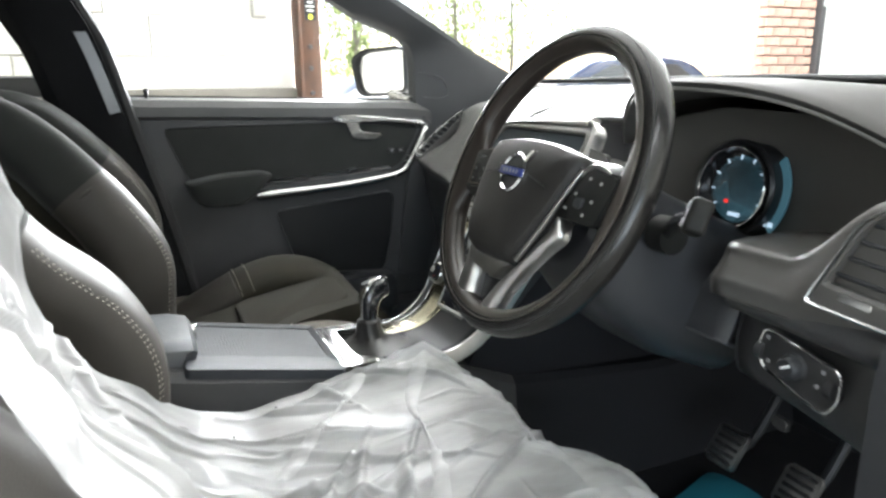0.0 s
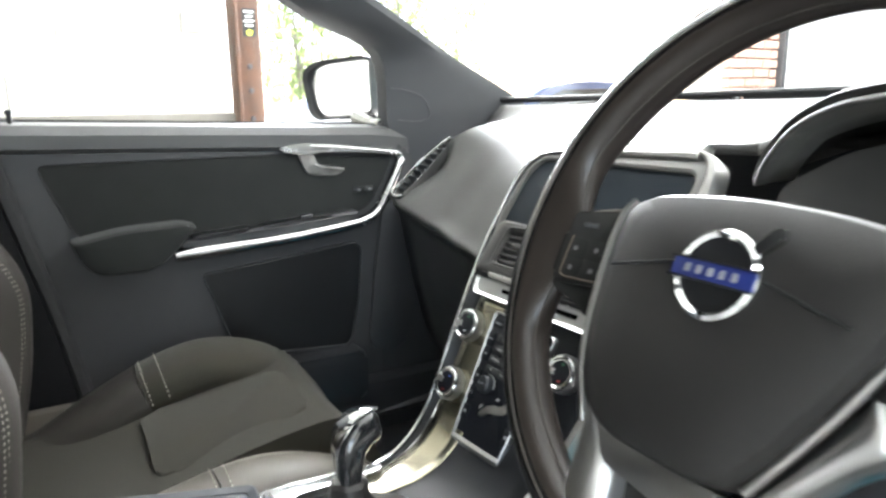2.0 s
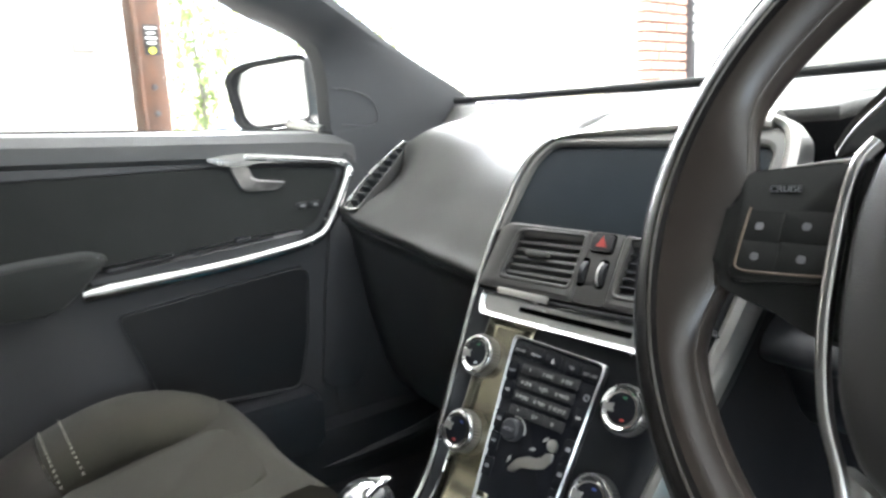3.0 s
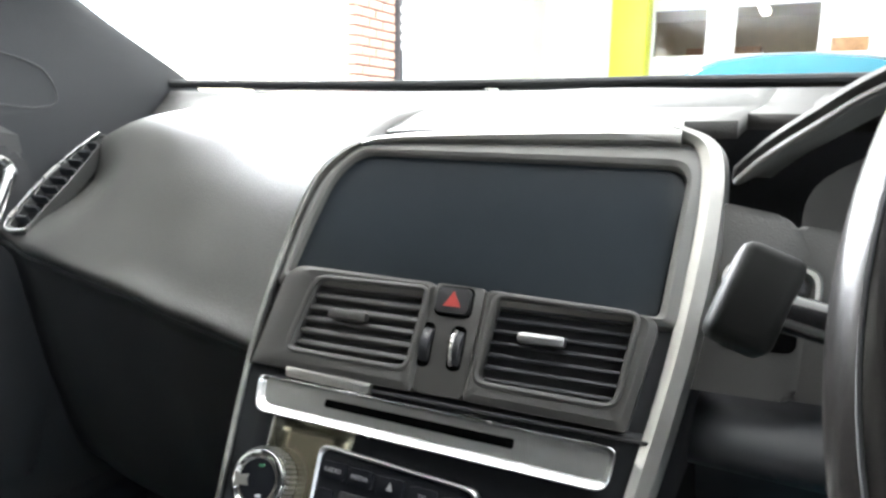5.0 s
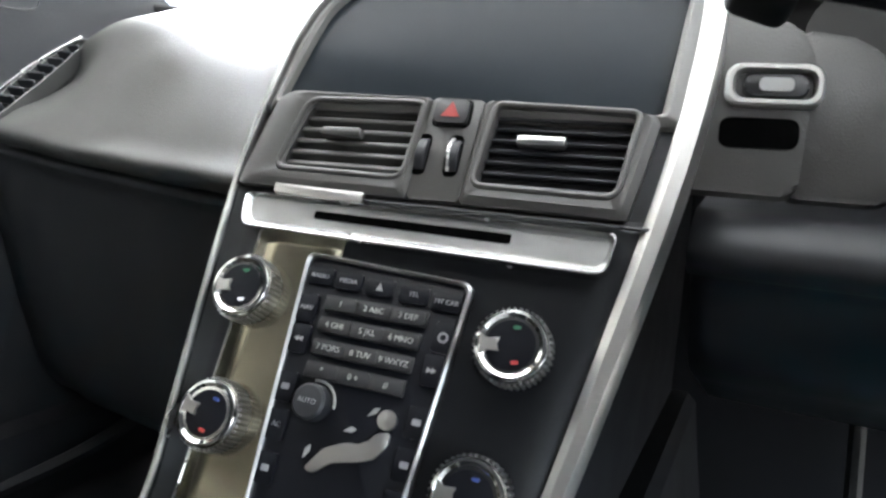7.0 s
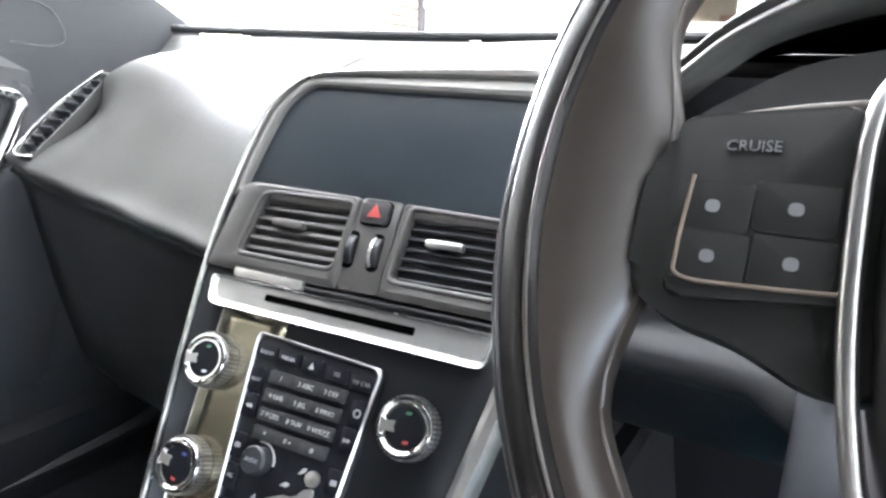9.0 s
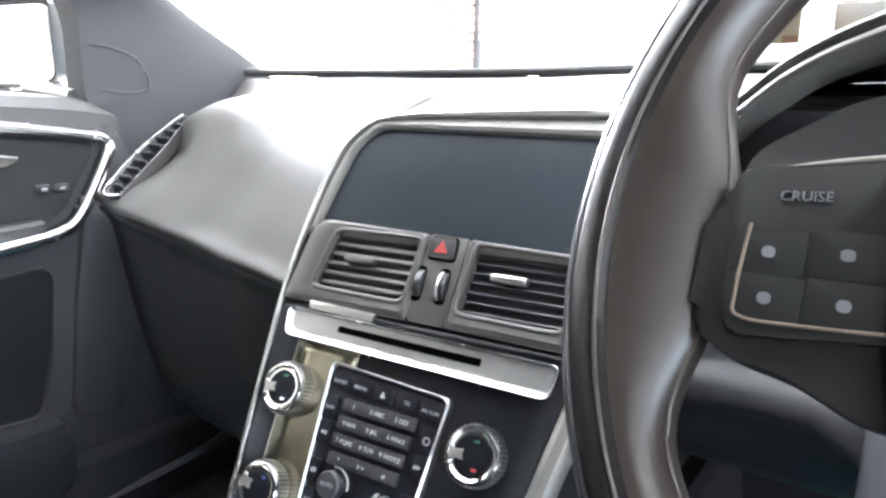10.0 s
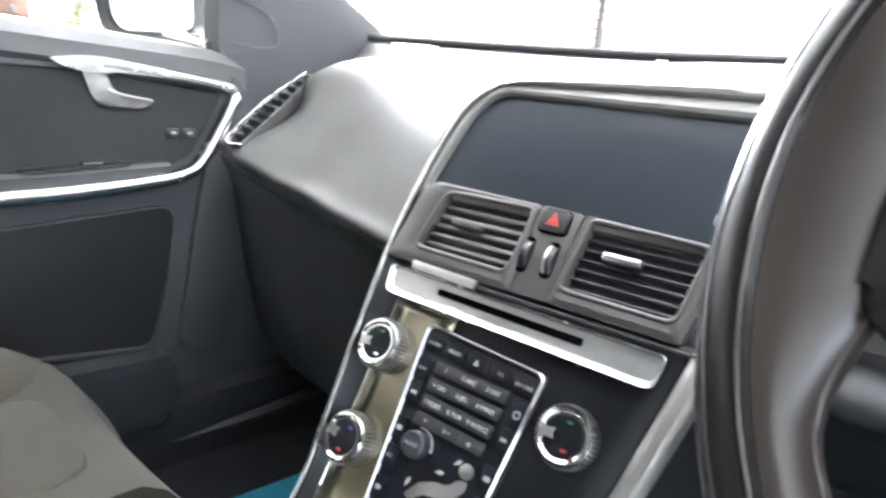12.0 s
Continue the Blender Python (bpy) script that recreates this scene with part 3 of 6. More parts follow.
part("floor_pan", box((2.6, 1.5, 0.06), (-0.45, 0, 0.40), bevel=0.01), CARPET, shell)
part("bulkhead", box((0.05, 1.5, 0.75), (0.68, 0, 0.78), bevel=0.01), CARPET, shell)
part("sill", box((2.4, 0.12, 0.2), (-0.4, 0.78, 0.45), bevel=0.03), DARK, shell)
part("sill", box((2.4, 0.12, 0.2), (-0.4, -0.86, 0.40), bevel=0.03), DARK, shell)
roof_y = [-0.62, -0.56, -0.40, -0.20, 0.0, 0.20, 0.40, 0.56, 0.62]
part("roof", loft([[Vector((x, y * w, 1.66 - 0.16 * (y * w) ** 2 - dz)) for y in roof_y] + [Vector((x, y * w, 1.628 - 0.16 * (y * w) ** 2 - dz)) for y in roof_y[::-1]] for x, w, dz in ((-0.34, 1.0, 0.035), (-0.45, 1.02, 0.012), (-0.9, 1.05, 0.0), (-1.5, 1.03, 0.01), (-2.1, 0.98, 0.06))]), PILLAR, shell)
part("tailgate", loft([[Vector((x, y, z)) for y in (-0.70 * w, 0.0, 0.70 * w)] + [Vector((x - 0.04, y, z)) for y in (0.70 * w, 0.0, -0.70 * w)] for x, z, w in ((-2.10, 0.40, 1.0), (-2.14, 0.9, 1.0), (-2.13, 1.15, 1.0), (-2.09, 1.58, 0.86))]), DARK, shell)
part("rear_side_wall", loft([[Vector((x, -0.80, 0.42)), Vector((x, -0.80, 1.0)), Vector((x, -0.78, 1.12)), Vector((x, -0.74, 1.12)), Vector((x, -0.74, 0.42))] for x in (-2.1, -1.5, -0.98)]), DARK, shell)
part("middle_pillar", sweep(smooth_path([(-0.98, -0.76, 0.45), (-1.0, -0.765, 0.9), (-1.03, -0.75, 1.15), (-1.08, -0.66, 1.6)], 16), [(-0.03, -0.06), (0.03, -0.06), (0.03, 0.06), (-0.03, 0.06)], up=(1, 0, 0)), PITCH, shell)
# front pillars: swept trim with a wide foot
for s in (1, -1):
    foot = [Vector((0.52, s * 0.77, 0.98)), Vector((0.50, s * 0.755, 1.13)), Vector((0.455, s * 0.745, 1.175)), Vector((0.28, s * 0.735, 1.262)), Vector((0.12, s * 0.71, 1.348)), Vector((-0.10, s * 0.675, 1.458)), Vector((-0.36, s * 0.62, 1.58))]
    back = [Vector((0.150, s * 0.80, 0.96)), Vector((0.132, s * 0.775, 1.10)), Vector((0.126, s * 0.775, 1.13)), Vector((0.104, s * 0.765, 1.272)), Vector((-0.045, s * 0.745, 1.338)), Vector((-0.20, s * 0.715, 1.425)), Vector((-0.42, s * 0.66, 1.545))]
    fr, bk = smooth_path(foot, 30), smooth_path(back, 30)
    rings = []
    for a, c in zip(fr, bk):
        mid = (a + c) / 2 + Vector((0, -s * 0.022, 0.004))
        q1, q3 = a.lerp(c, 0.22) + Vector((0, -s * 0.016, 0.003)), a.lerp(c, 0.8) + Vector((0, -s * 0.016, 0.003))
        rings.append([a, q1, mid, q3, c, c + Vector((0, s * 0.05, 0)), a + Vector((0.02, s * 0.05, 0))])
    part("front_pillar", loft(rings), PILLAR, shell)
    if s > 0:
        line = smooth_path([(0.132, 0.763, 1.199), (0.158, 0.754, 1.196), (0.195, 0.743, 1.181), (0.213, 0.742, 1.154), (0.213, 0.745, 1.134), (0.186, 0.751, 1.127), (0.146, 0.763, 1.131)], 36)
        part("tweeter_cover", tube(line, 0.0013, 6), BELT, shell, "pale outline of the tweeter cover")
# middle pillar beside the passenger seat
pil = [Vector((-0.56, 0.72, 0.45)), Vector((-0.615, 0.735, 0.76)), Vector((-0.660, 0.742, 0.95)), Vector((-0.702, 0.745, 1.12)), Vector((-0.740, 0.725, 1.27)), Vector((-0.790, 0.70, 1.38)), Vector((-0.86, 0.64, 1.6))]
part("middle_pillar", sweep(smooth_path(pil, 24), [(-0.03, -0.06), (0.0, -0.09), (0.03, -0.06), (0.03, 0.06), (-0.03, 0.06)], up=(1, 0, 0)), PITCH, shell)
part("pillar_strip", sweep(smooth_path([(-0.655, 0.702, 1.110), (-0.690, 0.700, 1.240), (-0.732, 0.688, 1.360), (-0.820, 0.640, 1.60)], 24), [(-0.006, -0.012), (0.006, -0.012), (0.006, 0.012), (-0.006, 0.012)], up=(1, 0, 0)), shader("pale_grey_pillar_strip", (0.22, 0.23, 0.25), 0.35, vary=0.05), shell, "pale grey strip on the pillar")
part("door_seal", tube(smooth_path([p + Vector((0.072, 0.0, 0)) for p in pil], 24), 0.016, 8), RUBBER, shell)
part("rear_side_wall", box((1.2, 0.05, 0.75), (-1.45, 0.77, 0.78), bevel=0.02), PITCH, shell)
part("rear_wall", box((0.05, 1.5, 0.7), (-2.05, 0, 0.8), bevel=0.02), DARK, shell)
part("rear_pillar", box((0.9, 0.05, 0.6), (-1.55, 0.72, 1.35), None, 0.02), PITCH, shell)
belt_line = box((1.0, 0.06, 0.05), (-1.2, 0.77, 1.17), bevel=0.015)
part("rear_belt_trim", belt_line, BELT, shell)
# windscreen
ys = [-0.74 + 1.48 * i / 16 for i in range(17)]


def screen_pt(u, v):
    y = lerp(-0.735, 0.735, u)
    a = screen_base(y)
    top = Vector((-0.36 + 0.06 * (1 - (y / 0.7) ** 2), y * 0.84, 1.60 + 0.03 * (1 - (y / 0.7) ** 2)))
    p = a.lerp(top, v)
    return p + Vector((0.03, 0, 0.035)) * math.sin(math.pi * v)


ws = part("windscreen", sheet(screen_pt, 16, 10), GLASS, shell, "clear glass windscreen")
ws.visible_shadow = False
part("screen_surround", tube([screen_base(y) + Vector((0.012, 0, 0.000)) for y in ys], 0.007, 8), RUBBER, shell)
part("scuttle_panel", sheet(lambda u, v: screen_base(lerp(-0.8, 0.8, u)) + Vector((0.02 + 0.24 * v, 0, -0.012 - 0.05 * v)), 16, 3), BLACK, shell, solid=0.01)
def wiper(name, y0, y1, lift):
    w = thing(name, "black windscreen wiper at rest on the glass", "wiper", "wipers", place=screen_base(y0))
    a, c = screen_base(y0) + Vector((0.05, 0, -0.012)), screen_base(y1) + Vector((0.035, 0, lift))
    path = [a.lerp(c, i / 10) + Vector((0.05 * math.sin(math.pi * i / 10), 0, 0.006 * math.sin(math.pi * i / 10))) for i in range(11)]
    part("arm", tube(path, 0.006, 6), BLACK, w)
    part("blade", sweep([p + Vector((-0.02, 0, 0.004)) for p in path], [(-0.004, -0.008), (0.004, -0.008), (0.006, 0.006), (-0.006, 0.006)]), RUBBER, w)


wiper("windscreen_wiper", 0.28, 0.64, -0.004)
wiper("windscreen_wiper", -0.45, 0.25, -0.008)

# ---- passenger door ----
door = thing("passenger_door", "closed front car door with dark panel, chrome trim and armrest", "car door", place=(-0.25, 0.8, 0.45))
DM = frame_of((0, 0.79, 0), (1, 0, 0), (0, 0, 1))  # u along the car, v up, normal towards the driver
outline = [(-0.50, 0.50), (0.13, 0.50), (0.20, 0.62), (0.20, 0.95), (0.17, 1.075), (-0.02, 1.082), (-0.62, 1.098), (-0.605, 0.95), (-0.545, 0.75)]
part("panel", prism(round_poly(outline, 0.02), DM, 0.028, 0.012, 3), PLASTIC, door)
belt = []
for i in range(29):
    x = lerp(-0.64, 0.275, i / 28)
    f = ease((x - 0.06) / 0.21)
    belt.append((x, 0.785 + 0.036 * f, lerp(1.118, 1.090, i / 28) - 0.016 * f))
part("window_sill", sweep(belt, [(-0.035, -0.022), (-0.02, -0.036), (0.016, -0.034), (0.034, -0.02), (0.036, 0.004), (0.022, 0.020), (-0.01, 0.026), (-0.035, 0.02)]), BELT, door)
part("window_seal", sweep([(x, 0.822, z + 0.022) for x, y, z in belt if x < 0.17], [(-0.006, -0.012), (0.006, -0.012), (0.004, 0.008), (-0.004, 0.008)]), RUBBER, door)
part("side_window", sheet(lambda u, v: Vector((lerp(-0.64, 0.085, u) - 0.02 * v, lerp(0.835, 0.76, v), lerp(1.08, 1.55, v))), 2, 4), GLASS, door).visible_shadow = False
# textile insert, recessed, with a soft shoulder
ins = round_poly([(-0.555, 1.066), (-0.10, 1.066), (0.130, 1.050), (0.072, 0.950), (0.03, 0.930), (-0.33, 0.905), (-0.50, 0.925)], [0.02, 0.01, 0.02, 0.02, 0.01, 0.02, 0.03])
part("textile_insert", prism(ins, DM, 0.004, 0.003, base=0.0275), INSERT, door, "black textile insert")
part("insert_groove", tube([DM @ Vector((u, v, 0.030)) for u, v in ins], 0.0022, 6, True), BLACK, door)
# armrest
pad_ = round_poly([(-0.517, 0.932), (-0.43, 0.948), (-0.33, 0.951), (-0.303, 0.942), (-0.349, 0.893), (-0.388, 0.866), (-0.477, 0.868), (-0.500, 0.889)], [0.01, 0.03, 0.012, 0.006, 0.02, 0.03, 0.03, 0.02], 5)
rings = []
for s, y in ((1.03, 0.775), (1.02, 0.735), (1.0, 0.716), (0.965, 0.706), (0.88, 0.701), (0.6, 0.698), (0.2, 0.697)):
    rings.append([Vector((-0.41 + (u + 0.41) * s, y, 0.912 + (v - 0.912) * s)) for u, v in pad_])
part("armrest", loft(rings), INSERT, door, "padded dark textile armrest")
part("armrest_seam", stitches(smooth_path([(-0.505, 0.7095, 0.9305), (-0.43, 0.706, 0.9445), (-0.33, 0.706, 0.9470), (-0.309, 0.7085, 0.940)], 36), 0.0045, 0.003, 0.0007, up=(0, 1, 0)), DIM_PRINT, door)
shelf = []
for i in range(19):
    x = lerp(-0.33, 0.03, i / 18)
    shelf.append((x, 0.752, lerp(0.905, 0.932, i / 18)))
part("switch_shelf", sweep(shelf, [(-0.02, -0.014), (0.02, -0.014), (0.022, 0.004), (0.016, 0.009), (-0.02, 0.009)]), PLASTIC, door)
sw = frame_of((-0.10, 0.744, 0.9315), (1, 0, 0.07), (0, 1, 0))
part("window_switch_panel", prism(rrect(0.15, 0.026, 0.010), sw, 0.003, 0.001), BLACK, door)
part("window_switch", box((0.028, 0.016, 0.008), (0.02, 0, 0.005), sw, 0.003), DARK, door)
part("pull_recess", prism(rrect(0.11, 0.03, 0.01), frame_of((-0.255, 0.742, 0.9215), (1, 0, 0.07), (0, 1, 0)), 0.004, 0.001), BLACK, door)
# chrome: a ribbon along the shelf, round the corner and along the top to the handle
rib = [(-0.345, 0.888), (-0.25, 0.892), (-0.12, 0.899), (0.0, 0.912), (0.045, 0.921), (0.075, 0.938), (0.108, 0.985), (0.136, 1.030), (0.145, 1.047), (0.137, 1.057), (0.115, 1.061), (0.05, 1.069), (-0.02, 1.077), (-0.062, 1.080)]
rib3 = smooth_path([(u, 0.0, v) for u, v in rib], 90)
rings = []
for i, p in enumerate(rib3):
    f = i / (len(rib3) - 1)
    a, c = rib3[max(0, i - 1)], rib3[min(len(rib3) - 1, i + 1)]
    d = (c - a).normalized()
    nrm = Vector((d.z, 0, -d.x))
    w = lerp(0.0125, 0.0090, ease(f * 2.2))
    y = 0.724 + 0.028 * ease((f - 0.36) / 0.3)
    rings.append([Vector((p.x, y, p.z)) + nrm * w * sx + Vector((0, -h, 0)) for sx, h in ((-1, -0.014), (-1, 0.0), (-0.75, 0.005), (-0.3, 0.008), (0.3, 0.008), (0.75, 0.005), (1, 0.0), (1, -0.014))])
part("chrome_ribbon", loft(rings), CHROME, door, "satin chrome trim ribbon")
HM = frame_of((0, 0.758, 0), (1, 0, 0), (0, 0, 1))
part("handle_recess", prism(round_poly([(-0.075, 1.072), (0.122, 1.054), (0.06, 0.955), (0.03, 0.945), (-0.03, 1.01)], 0.012), HM, 0.006, 0.002, base=-0.012), DARK, door)
part("handle_cup", prism(round_poly([(-0.052, 1.068), (0.080, 1.056), (0.050, 1.020), (-0.050, 1.028)], 0.010), HM, 0.004, 0.0015, base=-0.0055), PANEL, door)
part("handle_base", prism(round_poly([(-0.131, 1.0805), (-0.100, 1.0865), (-0.060, 1.0885), (0.030, 1.0785), (0.030, 1.0660), (-0.044, 1.0685), (-0.054, 1.0655), (-0.086, 1.0645), (-0.120, 1.0735)], [0.003, 0.02, 0.03, 0.001, 0.001, 0.006, 0.004, 0.01, 0.01]), HM, 0.018, 0.0035, 3, base=-0.006), CHROME, door, "satin chrome handle base")
part("door_handle", prism(round_poly([(-0.086, 1.0645), (-0.055, 1.0640), (-0.046, 1.0410), (0.012, 1.0320), (0.010, 1.0260), (-0.006, 1.0185), (-0.062, 1.0200), (-0.074, 1.0310)], [0.003, 0.003, 0.006, 0.003, 0.004, 0.010, 0.012, 0.010]), HM, 0.012, 0.0025, 3, base=-0.006), KNURL, door, "grey metal door handle lever")
part("handle_edge", sweep(smooth_path([HM @ Vector((u, v, h)) for u, v, h in ((-0.052, 1.0440, 0.0050), (-0.040, 1.0385, 0.0062), (-0.015, 1.0345, 0.0065), (0.011, 1.0312, 0.0060))], 16), rrect(0.0022, 0.0030, 0.0008, seg=2), up=HM.col[2].xyz), SATIN, door, "bright edge of the handle lever")
for dx in (-0.013, 0.013):
    part("lock_button", box((0.022, 0.006, 0.013), (0.052 + dx, 0.746, 0.985), bevel=0.003), BLACK, door)
    part("lock_mark", box((0.008, 0.002, 0.004), (0.052 + dx, 0.7425, 0.985), bevel=0), DIM_PRINT, door)
# storage pocket
pk = round_poly([(-0.295, 0.838), (0.048, 0.872), (0.035, 0.73), (0.012, 0.632), (-0.235, 0.655)], [0.012, 0.03, 0.02, 0.02, 0.02])
part("pocket_floor", prism(pk, DM, 0.003, 0, base=0.027), BLACK, door)
inner = [(u * 0.985 - 0.002, 0.75 + (v - 0.75) * 0.97) for u, v in pk]
part("pocket_rim", ring(pk, inner, DM, [(0, 0.02), (0, 0.040), (1, 0.040), (1, 0.025)]), PLASTIC, door)
part("pocket_shell", prism(round_poly([(-0.50, 0.64), (0.03, 0.635), (0.03, 0.52), (-0.48, 0.52)], 0.02), DM, 0.075, 0.02, 3, base=0.01), DARK, door)
part("front_edge", prism(round_poly([(0.055, 0.62), (0.14, 0.60), (0.19, 0.80), (0.19, 0.96), (0.10, 0.955), (0.075, 0.80)], 0.02), DM, 0.02, 0.008, base=0.02), PLASTIC, door)
part("lock_pin", lathe([(0.008, 0.0), (0.005, 0.002), (0.0045, 0.018), (0.0065, 0.022), (0.006, 0.028), (0.0, 0.030)], frame_of((-0.583, 0.785, 1.134), (1, 0, 0), (0, 1, 0)), 12), BLACK, door)

# ---- door mirror ----
mir = thing("door_mirror", "black and silver door mirror with a clear glass", "mirror", place=(0.1, 0.95, 1.15))
MM = frame_of((0.090, 0.965, 1.199), (0.50, -0.866, 0.02), (0, 0.0, 1)) @ Matrix.Diagonal((1.10, 1.0, 1.0, 1))
mo = round_poly([(-0.105, 0.048), (-0.085, -0.055), (-0.06, -0.072), (0.075, -0.068), (0.092, -0.05), (0.092, 0.072), (0.07, 0.078), (-0.06, 0.072)], [0.03, 0.03, 0.02, 0.02, 0.02, 0.02, 0.02, 0.035])
mi = [(u * 0.845 + 0.008, v * 0.845) for u, v in mo]
part("housing", loft([[MM @ Vector((u * s + o, v * s, h)) for u, v in mo] for s, o, h in ((0.55, 0.02, -0.11), (0.8, 0.01, -0.09), (0.95, 0.0, -0.05), (1.0, 0, 0.0), (0.99, 0, 0.008), (0.90, 0.004, 0.005), (0.87, 0.006, -0.006))]), BLACK, mir)
part("glass", prism(mi, MM, 0.004, 0.001, base=-0.006), MIRROR, mir, "mirror glass")
part("foot", sweep([(0.135, 0.80, 1.115), (0.135, 0.86, 1.122), (0.125, 0.93, 1.135)], rrect(0.05, 0.03, 0.012, seg=3)), CHROME, mir)

# ---- dashboard ----
dash = thing("dashboard", "dark grey soft dashboard of a right-hand-drive car", "dashboard", place=(0.2, 0, 0.7))
LIP = [(-0.80, -0.09, 0.955), (-0.60, -0.07, 0.945), (-0.30, -0.03, 0.935), (-0.16, 0.0, 0.935), (0.13, -0.022, 0.945), (0.28, 0.010, 0.948), (0.45, 0.046, 0.953), (0.62, 0.062, 0.966), (0.72, 0.085, 0.975)]
CREST = [(-0.80, 0.16, 1.10), (-0.5, 0.20, 1.12), (-0.16, 0.20, 1.125), (0.14, 0.20, 1.128), (0.40, 0.245, 1.134), (0.56, 0.262, 1.126), (0.66, 0.27, 1.10), (0.72, 0.29, 1.07)]
SHOULDER = [(-0.80, 0.03, 1.05), (-0.16, 0.075, 1.085), (0.14, 0.055, 1.058), (0.40, 0.115, 1.064), (0.60, 0.150, 1.060), (0.72, 0.19, 1.04)]


def dash_pt(y, v):
    lx, lz = table(LIP, y)
    cx, cz = table(CREST, y)
    sx, sz = table(SHOULDER, y)
    e = screen_base(max(-0.72, min(0.72, y))) + Vector((-0.012, 0, -0.012))
    ctrl = [(lx + 0.04, lz - 0.018), (lx + 0.012, lz - 0.014), (lx, lz), (lx + 0.012, lz + 0.016), (lerp(lx, sx, 0.48) + 0.004, lerp(lz, sz, 0.52)), (sx, sz), (lerp(sx, cx, 0.5) - 0.012, lerp(sz, cz, 0.5) + 0.014), (cx, cz), (lerp(cx, e.x, 0.5), lerp(cz, e.z, 0.5) - 0.006), (e.x, e.z)]
    return ctrl


def dash_sheet(y0, y1, n, skip=0, cut=0.0):
    """Strips of the pad from y0 to y1; cut: how much shorter its front is at the far end."""
    rings = []
    for i in range(n + 1):
        y = lerp(y0, y1, i / n)
        pts = smooth_path([(a, y, c) for a, c in dash_pt(y, 0)[skip:]], 54)
        if cut:
            k = len(pts) - 1
            pts = [Vector((p.x, lerp(y0, y1 - cut * (0.35 + 0.65 * ease((j / k - 0.25) / 0.10)) * (1 - ease((j / k - 0.5) / 0.25)), i / n), p.z)) for j, p in enumerate(pts)]
        rings.append(pts)
    return loft(rings, closed=False, caps=False)


part("passenger_pad", dash_sheet(0.128, 0.725, 24, cut=0.103), DASH, dash, solid=0.012)
part("centre_top_pad", dash_sheet(-0.15, 0.128, 12, skip=6), DASH, dash, solid=0.012)
part("top_pad", dash_sheet(-0.74, -0.15, 16, skip=7), MATT, dash, solid=0.012)
part("pad_end", box((0.2, 0.05, 0.2), (0.30, 0.69, 0.97), bevel=0.03), DASH, dash)
part("pad_underside", box((0.20, 0.16, 0.10), (0.265, 0.68, 0.900), bevel=0.02), DARK, dash)
# raised speaker mound on the top
part("speaker_mound", loft([[Vector((0.40 + 0.14 * s * math.cos(a), 0.02 + 0.17 * s * math.sin(a), 1.1445 + 0.125 * 0.14 * s * math.cos(a) + h)) for a in [2 * math.pi * i / 28 for i in range(28)]] for s, h in ((1.0, -0.006), (0.92, 0.001), (0.7, 0.005), (0.35, 0.007), (0.05, 0.008))]), DASH, dash)
# glove box and lower panels
rings = []
for i in range(15):
    y = lerp(0.10, 0.735, i / 14)
    lx, lz = table(LIP, y)
    rings.append(smooth_path([(lx + 0.035, y, lz - 0.018), (lx + 0.055, y, lz - 0.045), (lx + 0.07, y, lz - 0.12), (lx + 0.10, y, 0.72), (lx + 0.15, y, 0.60), (lx + 0.30, y, 0.545)], 24))
part("glove_box", loft(rings, closed=False, caps=False), PLASTIC, dash, solid=0.01)
part("footwell_side", box((0.55, 0.03, 0.45), (0.36, 0.775, 0.66), bevel=0.01), PLASTIC, dash)
part("kick_trim", tube(smooth_path([(-0.02, 0.735, 0.468), (0.12, 0.725, 0.472), (0.25, 0.715, 0.485), (0.35, 0.71, 0.51)], 16), 0.012, 6), PLASTIC, dash)


def end_vent(parent):
    """Slim outlet at the passenger end of the dashboard."""
    a, c = Vector((0.070, 0.604, 0.984)), Vector((0.225, 0.640, 1.094))
    d = (c - a).normalized()
    side = Vector((-0.32, 0.95, 0.02)).normalized()
    side = (side - d * side.dot(d)).normalized()
    m = frame_of(a, side, d) @ Matrix.Diagonal((0.82, 1, 1, 1))
    L = (c - a).length
    outer = round_poly([(0.0, 0.0), (0.034, 0.004), (0.046, L * 0.5), (0.030, L), (0.012, L), (0.002, L * 0.5)], 0.008)
    inn = [(lerp(0.021, u, 0.86), lerp(0.5 * L, v, 0.955)) for u, v in outer]
    if m.col[2].xyz.dot(Vector((-1, 0.0, 0.5))) < 0:
        m = m @ Matrix.Diagonal((1, 1, -1, 1))
    m = m @ Matrix.Translation((0, 0, -0.004))
    part("vent_bezel", ring(outer, inn, m, [(0, -0.02), (0, 0.001), (0.5, 0.002), (1, 0.001), (1, -0.02)]), DASH, parent)
    trim_ = smooth_path([m @ Vector((u, v, 0.002)) for u, v in ((-0.004, 0.004), (0.016, 0.0), (0.033, 0.005), (0.041, 0.03), (0.046, L * 0.5), (0.040, L * 0.78), (0.028, L))], 28)
    part("vent_trim", sweep(trim_, rrect(0.0045, 0.006, 0.0018, seg=2), up=m.col[2].xyz), CHROME, parent, "chrome strip round the end air vent")
    # black sheet behind the slats stands in for the shade inside the outlet
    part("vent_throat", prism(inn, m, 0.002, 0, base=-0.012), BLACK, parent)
    for i in range(9):
        t = 0.12 + 0.095 * i
        w = 0.016 + 0.014 * math.sin(math.pi * t)
        part("slat", box((w, 0.004, 0.012), (0.022 + 0.003 * math.sin(math.pi * t), L * t, -0.002), m, 0.001, 1), DARK, parent)


end_vent(dash)

